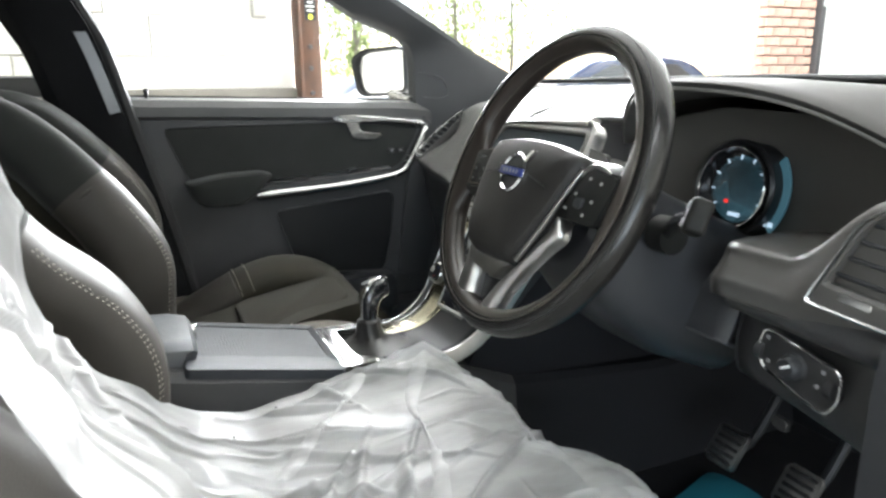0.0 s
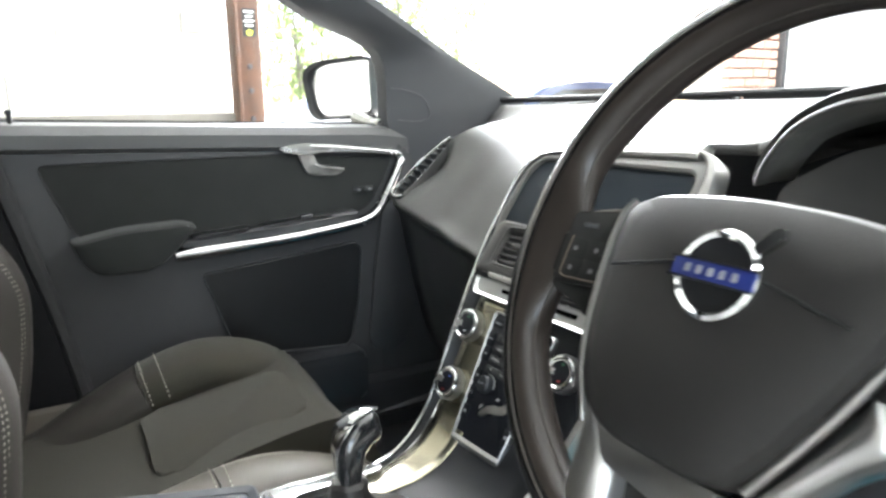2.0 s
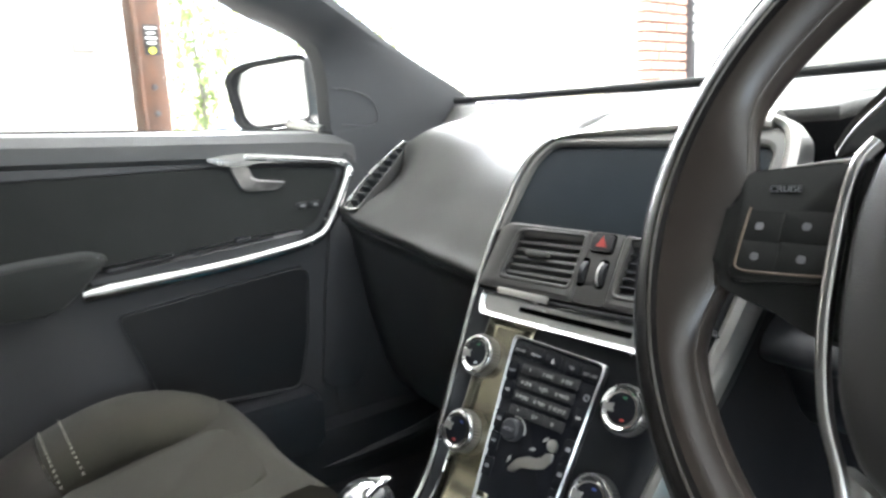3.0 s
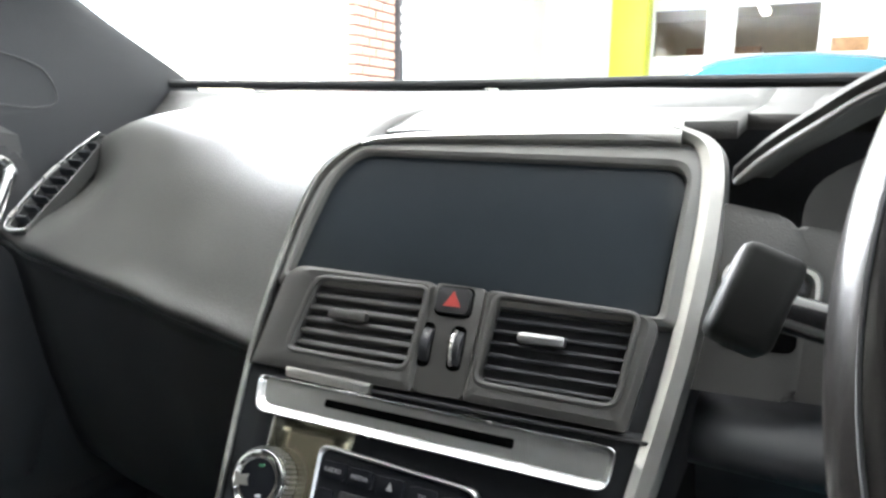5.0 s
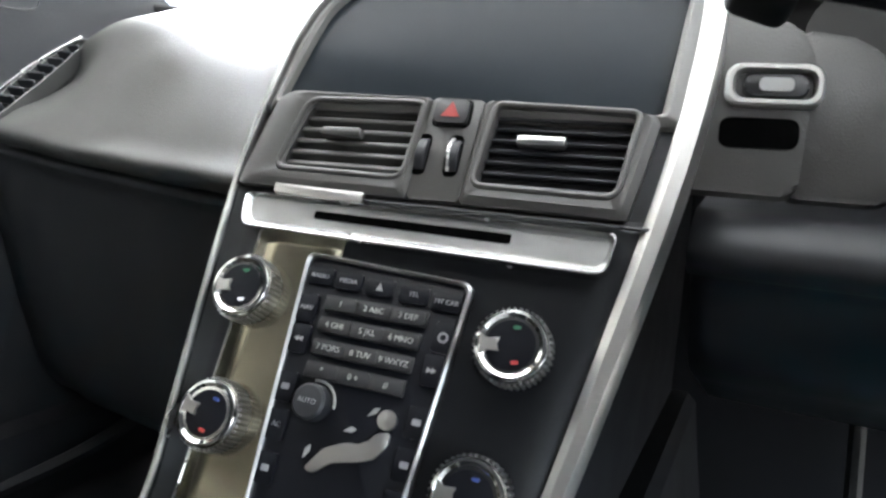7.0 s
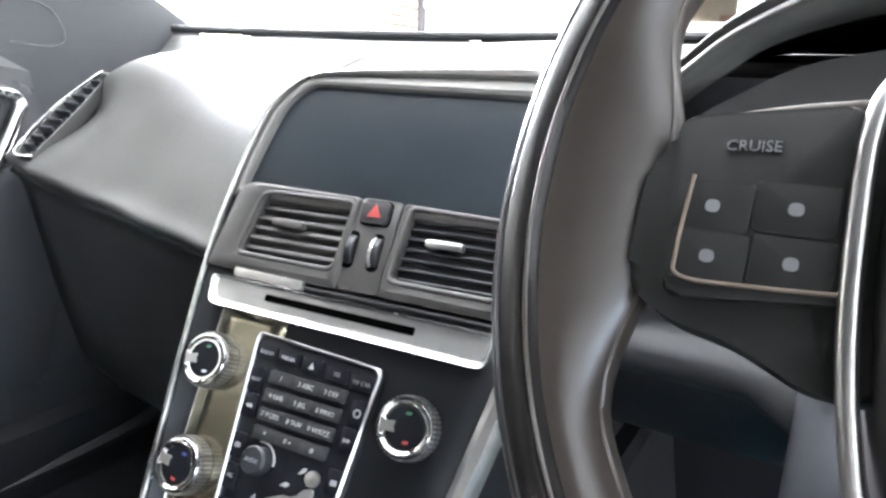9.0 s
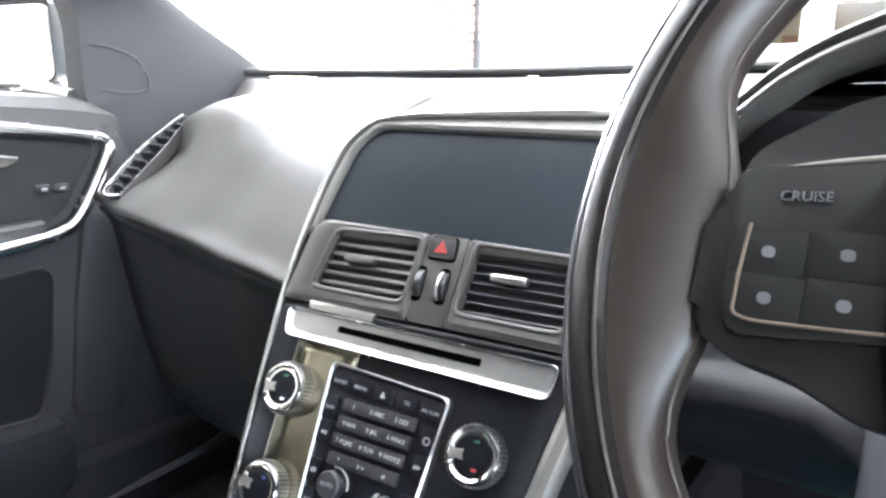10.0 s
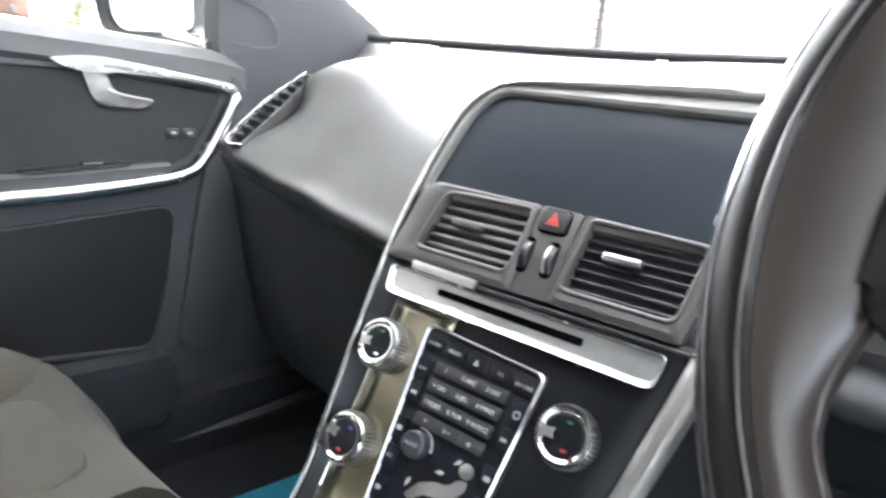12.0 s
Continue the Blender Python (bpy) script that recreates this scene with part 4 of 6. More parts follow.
# ---- driver's hood and instruments ----
HOOD = [(-0.150, 1.085), (-0.170, 1.105), (-0.195, 1.124), (-0.222, 1.143), (-0.260, 1.160), (-0.31, 1.172), (-0.40, 1.178), (-0.50, 1.173), (-0.57, 1.158), (-0.63, 1.134), (-0.68, 1.108), (-0.72, 1.08)]


def hood_x(y):
    return 0.035 - 0.06 * math.exp(-((y + 0.44) / 0.17) ** 2) + 0.10 * math.exp(-(-0.14 - y) / 0.085)


arch = smooth_path([(hood_x(y), y, z) for y, z in HOOD], 60)
rings = []
for p in arch:
    y = p.y
    far = Vector((0.46, lerp(y, -0.44, 0.18), 1.15))
    inn = Vector((max(0.10, p.x + 0.04), -0.44 + (y + 0.44) * 0.93, lerp(p.z, 1.07, 0.16)))
    rings.append([far, far.lerp(p, 0.35) + Vector((0, 0, 0.012 * (p.z - 1.08) / 0.1)), far.lerp(p, 0.7) + Vector((0, 0, 0.012 * (p.z - 1.08) / 0.1)), p + Vector((0.03, 0, 0.004)), p + Vector((0.008, 0, 0.003)), p, p + Vector((0.003, 0, -0.006)), p.lerp(inn, 0.12) + Vector((0, 0, -0.006)), p.lerp(inn, 0.55), inn])
part("instrument_hood", loft([r[:7] for r in rings], closed=False, caps=False), MATT, dash, solid=0.004)
# lining coloured paler than the hood, standing in for light on its underside
part("hood_lining", loft([r[6:] for r in rings], closed=False, caps=False), BEZEL, dash, solid=0.004)
cl = thing("instrument_cluster", "instrument cluster with lit round dial and side displays", "instrument cluster", place=(0.1, -0.45, 1.05))
CB = frame_of((0.075, -0.45, 1.055), (0.0, -1, 0), (0.16, 0, 0.987))
CM = frame_of((0.072, -0.441, 1.043), (0.0, -1, 0), (0.16, 0, 0.987)) @ Matrix.Diagonal((0.78, 0.80, 0.80, 1))
part("backing", prism(round_poly([(-0.255, -0.075), (0.20, -0.075), (0.215, -0.02), (0.17, 0.06), (0.08, 0.088), (-0.08, 0.092), (-0.19, 0.068), (-0.255, 0.028)], 0.02), CB, 0.01, 0, base=-0.03), VENT, cl)
part("main_dial", prism(rrect(0.106, 0.106, 0.0529, seg=10), CM, 0.004, 0), SCREEN, cl, "pale blue lit round display")
part("dial_ring", lathe([(0.060, -0.02), (0.064, -0.02), (0.066, 0.020), (0.0645, 0.024), (0.063, 0.020), (0.061, 0.004)], CM, 40), GLOSS, cl)
part("dial_edge", tube([CM @ Vector((0.0655 * math.cos(radians(a)), 0.0655 * math.sin(radians(a)), 0.024)) for a in range(0, 360, 9)], 0.0009, 6, True), BRIGHT, cl, "thin chrome dial edge")
for k in range(9):
    a = radians(215 - 30 * k)
    part("dial_mark", box((0.007, 0.002, 0.002), (0.0505, 0, 0.0055), CM @ pose(0, 0, 0, 0, 0, math.degrees(a)), 0), SCREEN_MARK, cl)
arc = [(0.092 * math.cos(radians(a)) - 0.002, 0.092 * math.sin(radians(a))) for a in range(-40, 41, 8)] + [(0.066 * math.cos(radians(a)) + 0.006, 0.072 * math.sin(radians(a))) for a in range(40, -41, -8)]
part("side_display", prism(arc, CM, 0.003, 0, base=-0.006), SCREEN, cl, "lit crescent display")
arc2 = [(-u, v) for u, v in arc][::-1]
part("side_display", prism(arc2, CM, 0.003, 0, base=-0.006), SCREEN, cl, "lit crescent display")
part("red_warning_lamp", prism(rrect(0.007, 0.006, 0.002, -0.018, -0.022), CM, 0.002, 0, base=0.005), WARN, cl)
for i in range(5):
    part("odometer_bar", prism(rrect(0.0035, 0.007, 0.001, -0.008 + i * 0.005, -0.041), CM, 0.0015, 0, base=0.005), SCREEN_MARK, cl)
for i, du in enumerate((0, 0.005, 0.012, 0.017)):
    part("clock_digit", prism(rrect(0.0035, 0.008, 0.001, 0.056 + du, -0.046), CM, 0.0015, 0, base=0.0), SCREEN_MARK, cl)
part("dial_floor", lathe([(0.0, -0.004), (0.062, -0.004), (0.062, -0.001), (0.0, -0.001)], CM, 40), GLOSS, cl)
part("dial_pod", lathe([(0.076, -0.03), (0.078, 0.016), (0.074, 0.022), (0.068, 0.014), (0.066, -0.02)], CM, 40), BLACK, cl)
# painted shade: near-black, sheenless sheets stand in for the dark of openings
HOLLOW_SHADE = shader("painted_hollow_shade", (0.002, 0.002, 0.002), 0.9, vary=0, spec=0.0)


def rings_end(pts):
    """Closed side outline of a panel from its profile points."""
    prof = [(p.x, p.z) for p in pts]
    return prof + [(0.30, 0.95)]


# fascia under the instruments
rings = []
for i in range(19):
    y = lerp(-0.155, -0.76, i / 18)
    lx, lz = table(LIP, y)
    if y > -0.548:
        continue
    rings.append(smooth_path([(0.115, y, 1.0), (0.06, y, 0.988), (lx + 0.03, y, 0.982), (lx + 0.004, y, 0.968), (lx, y, 0.952), (lx + 0.012, y, 0.938), (lx + 0.03, y, 0.932), (lx + 0.026, y, 0.90), (lx + 0.032, y, 0.865), (lx + 0.055, y, lerp(0.848, 0.825, (y + 0.55) / -0.2)), (lx + 0.14, y, 0.80), (lx + 0.3, y, 0.75)], 44))
part("knee_panel", loft(rings, closed=False, caps=False), PLASTIC, dash, solid=0.01)
part("knee_panel_end", prism(rings_end(rings[0]), frame_of((0, rings[0][0].y + 0.004, 0), (1, 0, 0), (0, 0, 1)), 0.008, 0.002), DARK, dash)
# lower cover either side of the steering column, set back from the knee panel
rings = []
for i in range(15):
    y = lerp(-0.150, -0.553, i / 14)
    f = ease((-0.26 - y) / 0.10)
    rings.append(smooth_path([(0.13, y, lerp(0.962, 0.985, f)), (0.06, y, lerp(0.955, 0.978, f)), (lerp(0.030, 0.0, f), y, lerp(0.951, 0.970, f)), (lerp(0.012, -0.030, f), y, lerp(0.938, 0.945, f)), (lerp(0.010, -0.048, f), y, lerp(0.925, 0.905, f)), (lerp(0.024, -0.046, f), y, lerp(0.915, 0.888, f)), (0.05, y, lerp(0.905, 0.868, f)), (0.10, y, 0.84), (0.22, y, 0.79), (0.40, y, 0.72)], 40))
part("column_cover", loft(rings, closed=False, caps=False), DARK, dash, solid=0.006)
part("fascia_end", prism(round_poly([(-0.10, 0.69), (0.5, 0.66), (0.5, 1.12), (0.16, 1.10), (-0.02, 1.07), (-0.10, 0.96)], 0.03), frame_of((0, -0.745, 0), (1, 0, 0), (0, 0, 1)), 0.03, 0.01), DARK, dash)
# upright dash face between hood and vent
rings = []
for i in range(15):
    y = lerp(-0.546, -0.755, i / 14)
    zt = lerp(1.012, 1.085, ease((-0.615 - y) / 0.10))
    rings.append(smooth_path([(0.10, y, zt - 0.006), (0.02, y, zt), (-0.040, y, zt - 0.001), (-0.054, y, zt - 0.005), (-0.059, y, zt - 0.016), (-0.070, y, lerp(zt, 0.96, 0.6)), (-0.076, y, 0.972), (-0.074, y, 0.955)], 32))
part("vent_housing", loft(rings, closed=False, caps=False), VENT, dash, solid=0.01)
part("vent_housing_end", prism(rings_end(rings[0]), frame_of((0, rings[0][0].y + 0.002, 0), (1, 0, 0), (0, 0, 1)), 0.006, 0.002), VENT, dash)
VM = frame_of((-0.072, -0.715, 1.030), (0.05, -1, -0.12), (0.22, 0, 0.975))


def louvre(parent, m, outer, inner, n, tab, bez=None, depth=0.028, tab_mat=None, slat_mat=None, thick=0.0035, lean=-20):
    """An air vent: bezel, throat, level slats and a slider tab."""
    part("vent_bezel", ring(outer, inner, m, [(0, -depth), (0, 0.0), (0.35, 0.003), (0.8, 0.002), (1, -0.002), (1, -depth)]), bez or VENT, parent, "chrome air vent bezel" if bez else "")
    # flat near-black sheet paints the shade behind the slats
    part("vent_throat", prism(inner, m, 0.002, 0, base=-depth), HOLLOW_SHADE, parent)
    us, vs = [p[0] for p in inner], [p[1] for p in inner]
    for i in range(n):
        v = lerp(min(vs), max(vs), (i + 0.5) / n)
        hit_ = sorted(lerp(a[0], c[0], (v - a[1]) / (c[1] - a[1])) for a, c in zip(inner, inner[1:] + inner[:1]) if (a[1] - v) * (c[1] - v) < 0)
        if len(hit_) < 2:
            continue
        u0, u1 = hit_[0], hit_[-1]
        part("slat", box((u1 - u0 - 0.001, thick, 0.014), (0, 0, 0), m @ Matrix.Translation(((u0 + u1) / 2, v, -0.010)) @ Euler((radians(lean), 0, 0)).to_matrix().to_4x4(), 0.0010, 1), slat_mat or DARK, parent)
    part("slider_tab", box((0.030, 0.007, 0.008), (*tab, 0.0), m, 0.0025), tab_mat or ALU, parent, "" if tab_mat else "grey slider tab")


def scaled(poly, s, c):
    return [(c[0] + (u - c[0]) * s[0], c[1] + (v - c[1]) * s[1]) for u, v in poly]


vo = round_poly([(-0.046, -0.055), (0.062, -0.052), (0.062, 0.060), (0.004, 0.058), (-0.024, 0.030)], [0.006, 0.01, 0.02, 0.014, 0.012])
vm_ = scaled(vo, (0.93, 0.93), (0.010, 0.0))
part("vent_edge", ring(vo, vm_, VM, [(0, -0.01), (0, 0.003), (0.5, 0.0055), (1, 0.003), (1, -0.01)]), CHROME, dash, "chrome edge of the air vent")
vi_ = round_poly([(-0.033, -0.030), (0.056, -0.029), (0.056, 0.053), (0.005, 0.050), (-0.017, 0.027)], 0.004)
louvre(dash, VM, vm_, vi_, 5, (-0.002, -0.038))
lp = thing("light_switch_panel", "black light switch panel with chrome edge and rotary knob", "switch panel", place=(-0.06, -0.66, 0.92))
LM = frame_of((-0.062, -0.650, 0.911), (-0.05, -1, -0.10), (0.0, -0.1, 1)) @ Matrix.Diagonal((0.92, 0.92, 0.92, 1))
lo = round_poly([(-0.044, 0.024), (0.054, 0.016), (0.056, -0.016), (0.044, -0.036), (-0.040, -0.022), (-0.048, 0.0)], 0.012)
part("face", prism(lo, LM, 0.006, 0.002), BLACK, lp)
part("edge", tube([LM @ Vector((u, v, 0.006)) for u, v in lo], 0.0018, 6, True), BRIGHT, lp, "thin chrome edge")
part("knob", lathe([(0.0, 0.016), (0.010, 0.016), (0.0125, 0.013), (0.0135, 0.004), (0.016, 0.002)], LM @ Matrix.Translation((0.0, -0.003, 0.004)), 24), DARK, lp)
part("pointer", box((0.013, 0.003, 0.003), (0.0, -0.001, 0.0205), LM @ pose(0, 0, 0, 0, 0, 35), 0.001), WHITE_PRINT, lp)
for u, v in ((-0.038, 0.014), (0.034, 0.008), (-0.032, -0.012), (0.030, -0.010)):
    part("symbol", prism(rrect(0.0052, 0.0045, 0.0018, u, v), LM, 0.0006, 0, base=0.0062), DIM_PRINT, lp)
for u in (-0.045, 0.045):
    part("thumb_wheel", lathe([(0.0, -0.004), (0.010, -0.004), (0.010, 0.004), (0.0, 0.004)], frame_of(LM @ Vector((u, -0.006, 0.002)), LM.col[1].xyz, LM.col[2].xyz), 16), RUBBER, lp)
part("bonnet_release", prism(rrect(0.02, 0.014, 0.004, -0.002, -0.075), LM, 0.006, 0.002), BLACK, lp)
# panel right of the centre stack with the start control
sp = thing("start_panel", "grey panel with chrome start button and key slot", "control panel", place=(0.05, -0.2, 1.0))
SM2 = frame_of((0.048, -0.192, 1.005), (0.16, -1, 0), (0.30, 0, 0.95))
part("plate", prism(round_poly([(-0.044, 0.066), (0.0, 0.058), (0.012, 0.034), (0.006, -0.047), (-0.058, -0.046)], 0.008), SM2, 0.012, 0.004), VENT, sp)
part("side_plate", prism(round_poly([(0.002, 0.056), (0.040, 0.050), (0.060, 0.02), (0.055, -0.046), (0.0, -0.046)], 0.008), SM2, 0.010, 0.003, base=-0.005), VENT, sp)
part("button_ring", ring(rrect(0.052, 0.026, 0.009, -0.010, 0.017), rrect(0.041, 0.016, 0.006, -0.010, 0.017), SM2, [(0, 0.010), (0, 0.015), (0.3, 0.017), (0.7, 0.017), (1, 0.014), (1, 0.008)]), SATIN, sp, "chrome ring")
part("button", prism(rrect(0.034, 0.013, 0.005, -0.009, 0.017), SM2, 0.006, 0.002, base=0.009), BLACK, sp)
part("button_mark", prism(rrect(0.018, 0.008, 0.003, -0.009, 0.017), SM2, 0.0012, 0, base=0.0152), ALU, sp)
part("key_slot", prism(rrect(0.042, 0.018, 0.006, -0.016, -0.011), SM2, 0.0012, 0, base=0.0118), HOLLOW_SHADE, sp)

# ---- centre stack ----
SOFT_PRINT = shader("pale_button_print", (0.30, 0.30, 0.29), 0.5, vary=0.05)
WORN = shader("rubbed_brown_plastic", (0.10, 0.075, 0.055), 0.5, vary=0.25)
LEAN_BACK, TURN_IN = radians(28), radians(6)
FWD = Vector((math.cos(TURN_IN), math.sin(TURN_IN), 0))
SU = Vector((math.sin(TURN_IN), -math.cos(TURN_IN), 0))
SV = FWD * math.sin(LEAN_BACK) + Vector((0, 0, 1)) * math.cos(LEAN_BACK)
S = frame_of((0, 0, 1.0), SU, SV)
SN = S.col[2].xyz
stack = thing("centre_stack", "centre stack with display, air vents, keypad and chrome edging", "centre console", place=(0, 0, 0.8))
BEND, RAD = 0.235, 0.11


def stack_pt(u, v, h=0.0):
    """A place on the stack's face: level u, height v along it, h proud of it; below -BEND the face curves into the tunnel."""
    if v >= -BEND:
        return S @ Vector((u, v, h))
    a = min((-BEND - v) / RAD, radians(62))
    rest = -BEND - v - a * RAD
    p0 = S @ Vector((u, -BEND, 0))
    c = p0 + SN * RAD
    ang = LEAN_BACK + a
    nrm = -FWD * math.cos(ang) + Vector((0, 0, 1)) * math.sin(ang)
    return c - nrm * (RAD - h) - FWD * rest


EDGE_L = [(-0.44, -0.092), (-0.36, -0.106), (-0.263, -0.127), (-0.175, -0.135), (-0.06, -0.142), (0.0, -0.140), (0.057, -0.133), (0.085, -0.124), (0.102, -0.110), (0.112, -0.094)]
EDGE_R = [(-0.44, 0.088), (-0.36, 0.086), (-0.27, 0.090), (-0.22, 0.104), (-0.15, 0.120), (-0.065, 0.138), (0.0, 0.149), (0.06, 0.155), (0.10, 0.155), (0.118, 0.148), (0.127, 0.130)]
left = smooth_path([(u, v, 0) for v, u in EDGE_L], 48)
right = smooth_path([(u, v, 0) for v, u in EDGE_R], 50)


def edge_u(path, v):
    for a, c in zip(path, path[1:]):
        if (a.y - v) * (c.y - v) <= 0 and a.y != c.y:
            return lerp(a.x, c.x, (v - a.y) / (c.y - a.y))
    return path[-1].x if v > path[-1].y else path[0].x


# body behind the face
rings = []
for i in range(41):
    v = lerp(-0.44, 0.110, i / 40)
    a, c = edge_u(left, v), edge_u(right, v)
    d = -0.05 if v > -0.1 else lerp(-0.05, -0.02, min(1, (-0.1 - v) / 0.2))
    rings.append([stack_pt(a, v, -0.005), stack_pt(c, v, -0.005), stack_pt(c * 0.97, v, d), stack_pt(a * 0.97, v, d)])
part("body", loft(rings[:26 + 1]), DARK, stack)
part("upper_body", loft(rings[26:34]), DARK, stack)
# core under the face, down to the floor
part("core", prism([(-0.165, 0.70), (-0.03, 0.955), (0.60, 0.955), (0.60, 0.435), (-0.15, 0.435)], frame_of((0.03, -0.085, 0), (1, 0, 0), (0, 0, 1)), -0.17, 0.0), CARPET, stack)
# lower face
rings = []
for i in range(50):
    v = lerp(-0.44, -0.062, i / 49)
    a, c = edge_u(left, v) + 0.002, edge_u(right, v) - 0.002
    rings.append([stack_pt(lerp(a, c, k / 8), v, 0.0) for k in range(9)])
part("lower_face", loft(rings, closed=False, caps=False), STACK_BLACK, stack, "black lower face", solid=0.004)
# metal inlay band left of the keypad, flowing into the tunnel
rings = []
for i in range(40):
    v = lerp(-0.40, -0.094, i / 39)
    f = ease((v + 0.30) / 0.2)
    a, c = lerp(-0.088, -0.110, min(1, (v + 0.40) / 0.15)), lerp(-0.045, -0.048, f)
    if v > -0.255:
        c = min(c, -0.048)
    rings.append([stack_pt(lerp(a, c, k / 4), v, 0.0018) for k in range(5)])
part("metal_inlay", loft(rings, closed=False, caps=False), INLAY, stack, "bronze-grey polished metal inlay", solid=0.0015)
part("inlay_line", tube([stack_pt(lerp(-0.088, -0.110, min(1, (v + 0.42) / 0.17)), v, 0.002) for v in [-0.42 + 0.33 * i / 40 for i in range(41)]], 0.0011, 6), BRIGHT, stack)
# chrome edging: slim on one side, broad on the other
rings = []
for p in left:
    q = stack_pt(p.x, p.y, 0.0)
    rings.append([stack_pt(p.x + du, p.y, h) for du, h in ((-0.004, -0.012), (-0.004, 0.001), (-0.002, 0.0035), (0.001, 0.0035), (0.0025, 0.001), (0.0025, -0.012))])
part("chrome_edge", loft(rings), CHROME, stack, "slim chrome edge")
rings = [[stack_pt(p.x - du, p.y + dv, h) for du, dv, h in ((0.0035, 0.0, -0.003), (0.010, 0.003, -0.012), (0.018, 0.006, -0.030))] for p in left if p.y > -0.03]
part("edge_skirt", loft(rings, closed=False, caps=False), DASH, stack, solid=0.002)
rings = []
for i, p in enumerate(right):
    w = lerp(0.007, 0.0125, ease(i / 30))
    rings.append([stack_pt(p.x + du * w, p.y, h) for du, h in ((0.35, -0.02), (0.35, -0.002), (0.1, 0.005), (-0.5, 0.005), (-0.95, 0.001), (-0.95, -0.02))])
part("chrome_edge", loft(rings), SATIN, stack, "broad satin chrome edge")
top = smooth_path([(-0.094, 0.112, 0), (-0.075, 0.1165, 0), (-0.02, 0.121, 0), (0.06, 0.125, 0), (0.115, 0.1275, 0), (0.130, 0.127, 0)], 30)
rings = []
for i, p in enumerate(top):
    w = lerp(0.004, 0.0125, ease(i / len(top)))
    rings.append([stack_pt(p.x, p.y + dv * w, h) for dv, h in ((0.8, -0.02), (0.8, -0.005), (0.5, 0.000), (0.0, 0.004), (-0.5, 0.0055), (-0.9, 0.004), (-0.95, -0.02))])
part("top_edge", loft(rings), SATIN, stack, "satin chrome top edge of the display hood")
# display in its hood
ho = round_poly([(-0.139, -0.002), (0.144, -0.002), (0.149, 0.119), (-0.097, 0.114), (-0.1225, 0.087), (-0.1325, 0.056)], [0.002, 0.002, 0.022, 0.012, 0.02, 0.03], 6)
hi = round_poly([(-0.1290, 0.006), (0.128, 0.005), (0.1365, 0.1005), (-0.0940, 0.1035), (-0.1120, 0.084), (-0.1205, 0.050)], [0.004, 0.004, 0.014, 0.014, 0.02, 0.03], 6)
part("display_hood", ring(ho, hi, S, [(0, -0.02), (0, -0.003), (0.3, 0.001), (0.75, 0.0035), (0.95, 0.002), (1, -0.001), (1, -0.012)]), BEZEL, stack, "light grey display hood")
part("display", prism(hi, S, 0.003, 0.0005, base=-0.0065), PIANO, stack, "dark switched-off display")
# vents and middle column
oL = round_poly([(-0.139, -0.061), (-0.0155, -0.062), (-0.0135, 0.010), (-0.128, 0.0125)], [0.003, 0.003, 0.004, 0.016], 5)
iL = round_poly([(-0.1115, -0.0465), (-0.0225, -0.0475), (-0.0185, 0.0035), (-0.1015, 0.003)], [0.008, 0.008, 0.006, 0.010], 5)
louvre(stack, S @ Matrix.Translation((0, 0, 0.004)), oL, iL, 6, (-0.0715, -0.0195), tab_mat=VENT, slat_mat=VENT, thick=0.0042)
oR = round_poly([(0.0195, -0.062), (0.1175, -0.0635), (0.1300, 0.003), (0.0225, 0.0095)], [0.003, 0.003, 0.010, 0.006], 5)
iR = round_poly([(0.0265, -0.0485), (0.109, -0.0495), (0.116, 0.002), (0.0315, 0.0045)], [0.008, 0.008, 0.006, 0.006], 5)
louvre(stack, S @ Matrix.Translation((0, 0, 0.004)), oR, iR, 7, (0.0625, -0.0185), thick=0.0026, lean=11)
for inner_ in (iL, iR):
    lip_ = [S @ Vector((u, v, 0.0055)) for u, v in scaled(inner_, (1.04, 1.07), ((inner_[0][0] + inner_[len(inner_) // 2][0]) / 2, -0.022))]
    part("vent_lip", tube(lip_, 0.0022, 8, True, up=SN), VENT, stack)
part("middle_column", prism(round_poly([(-0.0150, -0.0615), (0.0190, -0.0615), (0.0220, 0.0095), (-0.0130, 0.0105)], 0.003), S, 0.030, 0.002, base=-0.026), VENT, stack)
hz = part("hazard_button", prism(rrect(0.0225, 0.0170, 0.003, 0.0025, -0.0012), S, 0.0045, 0.0015, base=0.0035), KEY, stack, "grey hazard button")
part("hazard_gap", ring(rrect(0.0255, 0.0200, 0.004, 0.0025, -0.0012), rrect(0.0222, 0.0168, 0.003, 0.0025, -0.0012), S, [(0, 0.0036), (0, 0.0044), (1, 0.0044), (1, 0.0036)]), HOLLOW_SHADE, hz)
tri_ = [(-0.0035, -0.0055), (0.0085, -0.0055), (0.0025, 0.0050)]
part("hazard_symbol", prism(tri_, S, 0.0006, 0, base=0.0079), RED_PRINT, hz, "dim red warning triangle")
for u in (-0.0118, 0.0095):
    part("roller_slot", prism(rrect(0.0098, 0.0290, 0.004, u, -0.0310), S, 0.001, 0, base=0.0034), HOLLOW_SHADE, stack)
    part("roller", lathe([(0.0, -0.0032), (0.0128, -0.0032), (0.0135, -0.0025), (0.0135, 0.0025), (0.0128, 0.0032), (0.0, 0.0032)], frame_of(S @ Vector((u + 0.0008, -0.0310, -0.0035)), SV, SN), 28), DARK, stack)
for k in range(-3, 4):
    a_, c_ = (Vector((0.0078, -0.0310 + 0.0139 * math.sin(radians(q_)), -0.0035 + 0.0139 * math.cos(radians(q_)))) for q_ in (15 * k - 6.3, 15 * k + 6.3))
    part("roller_mark", tube([S @ a_, S @ c_], 0.0012, 6), SATIN, stack)
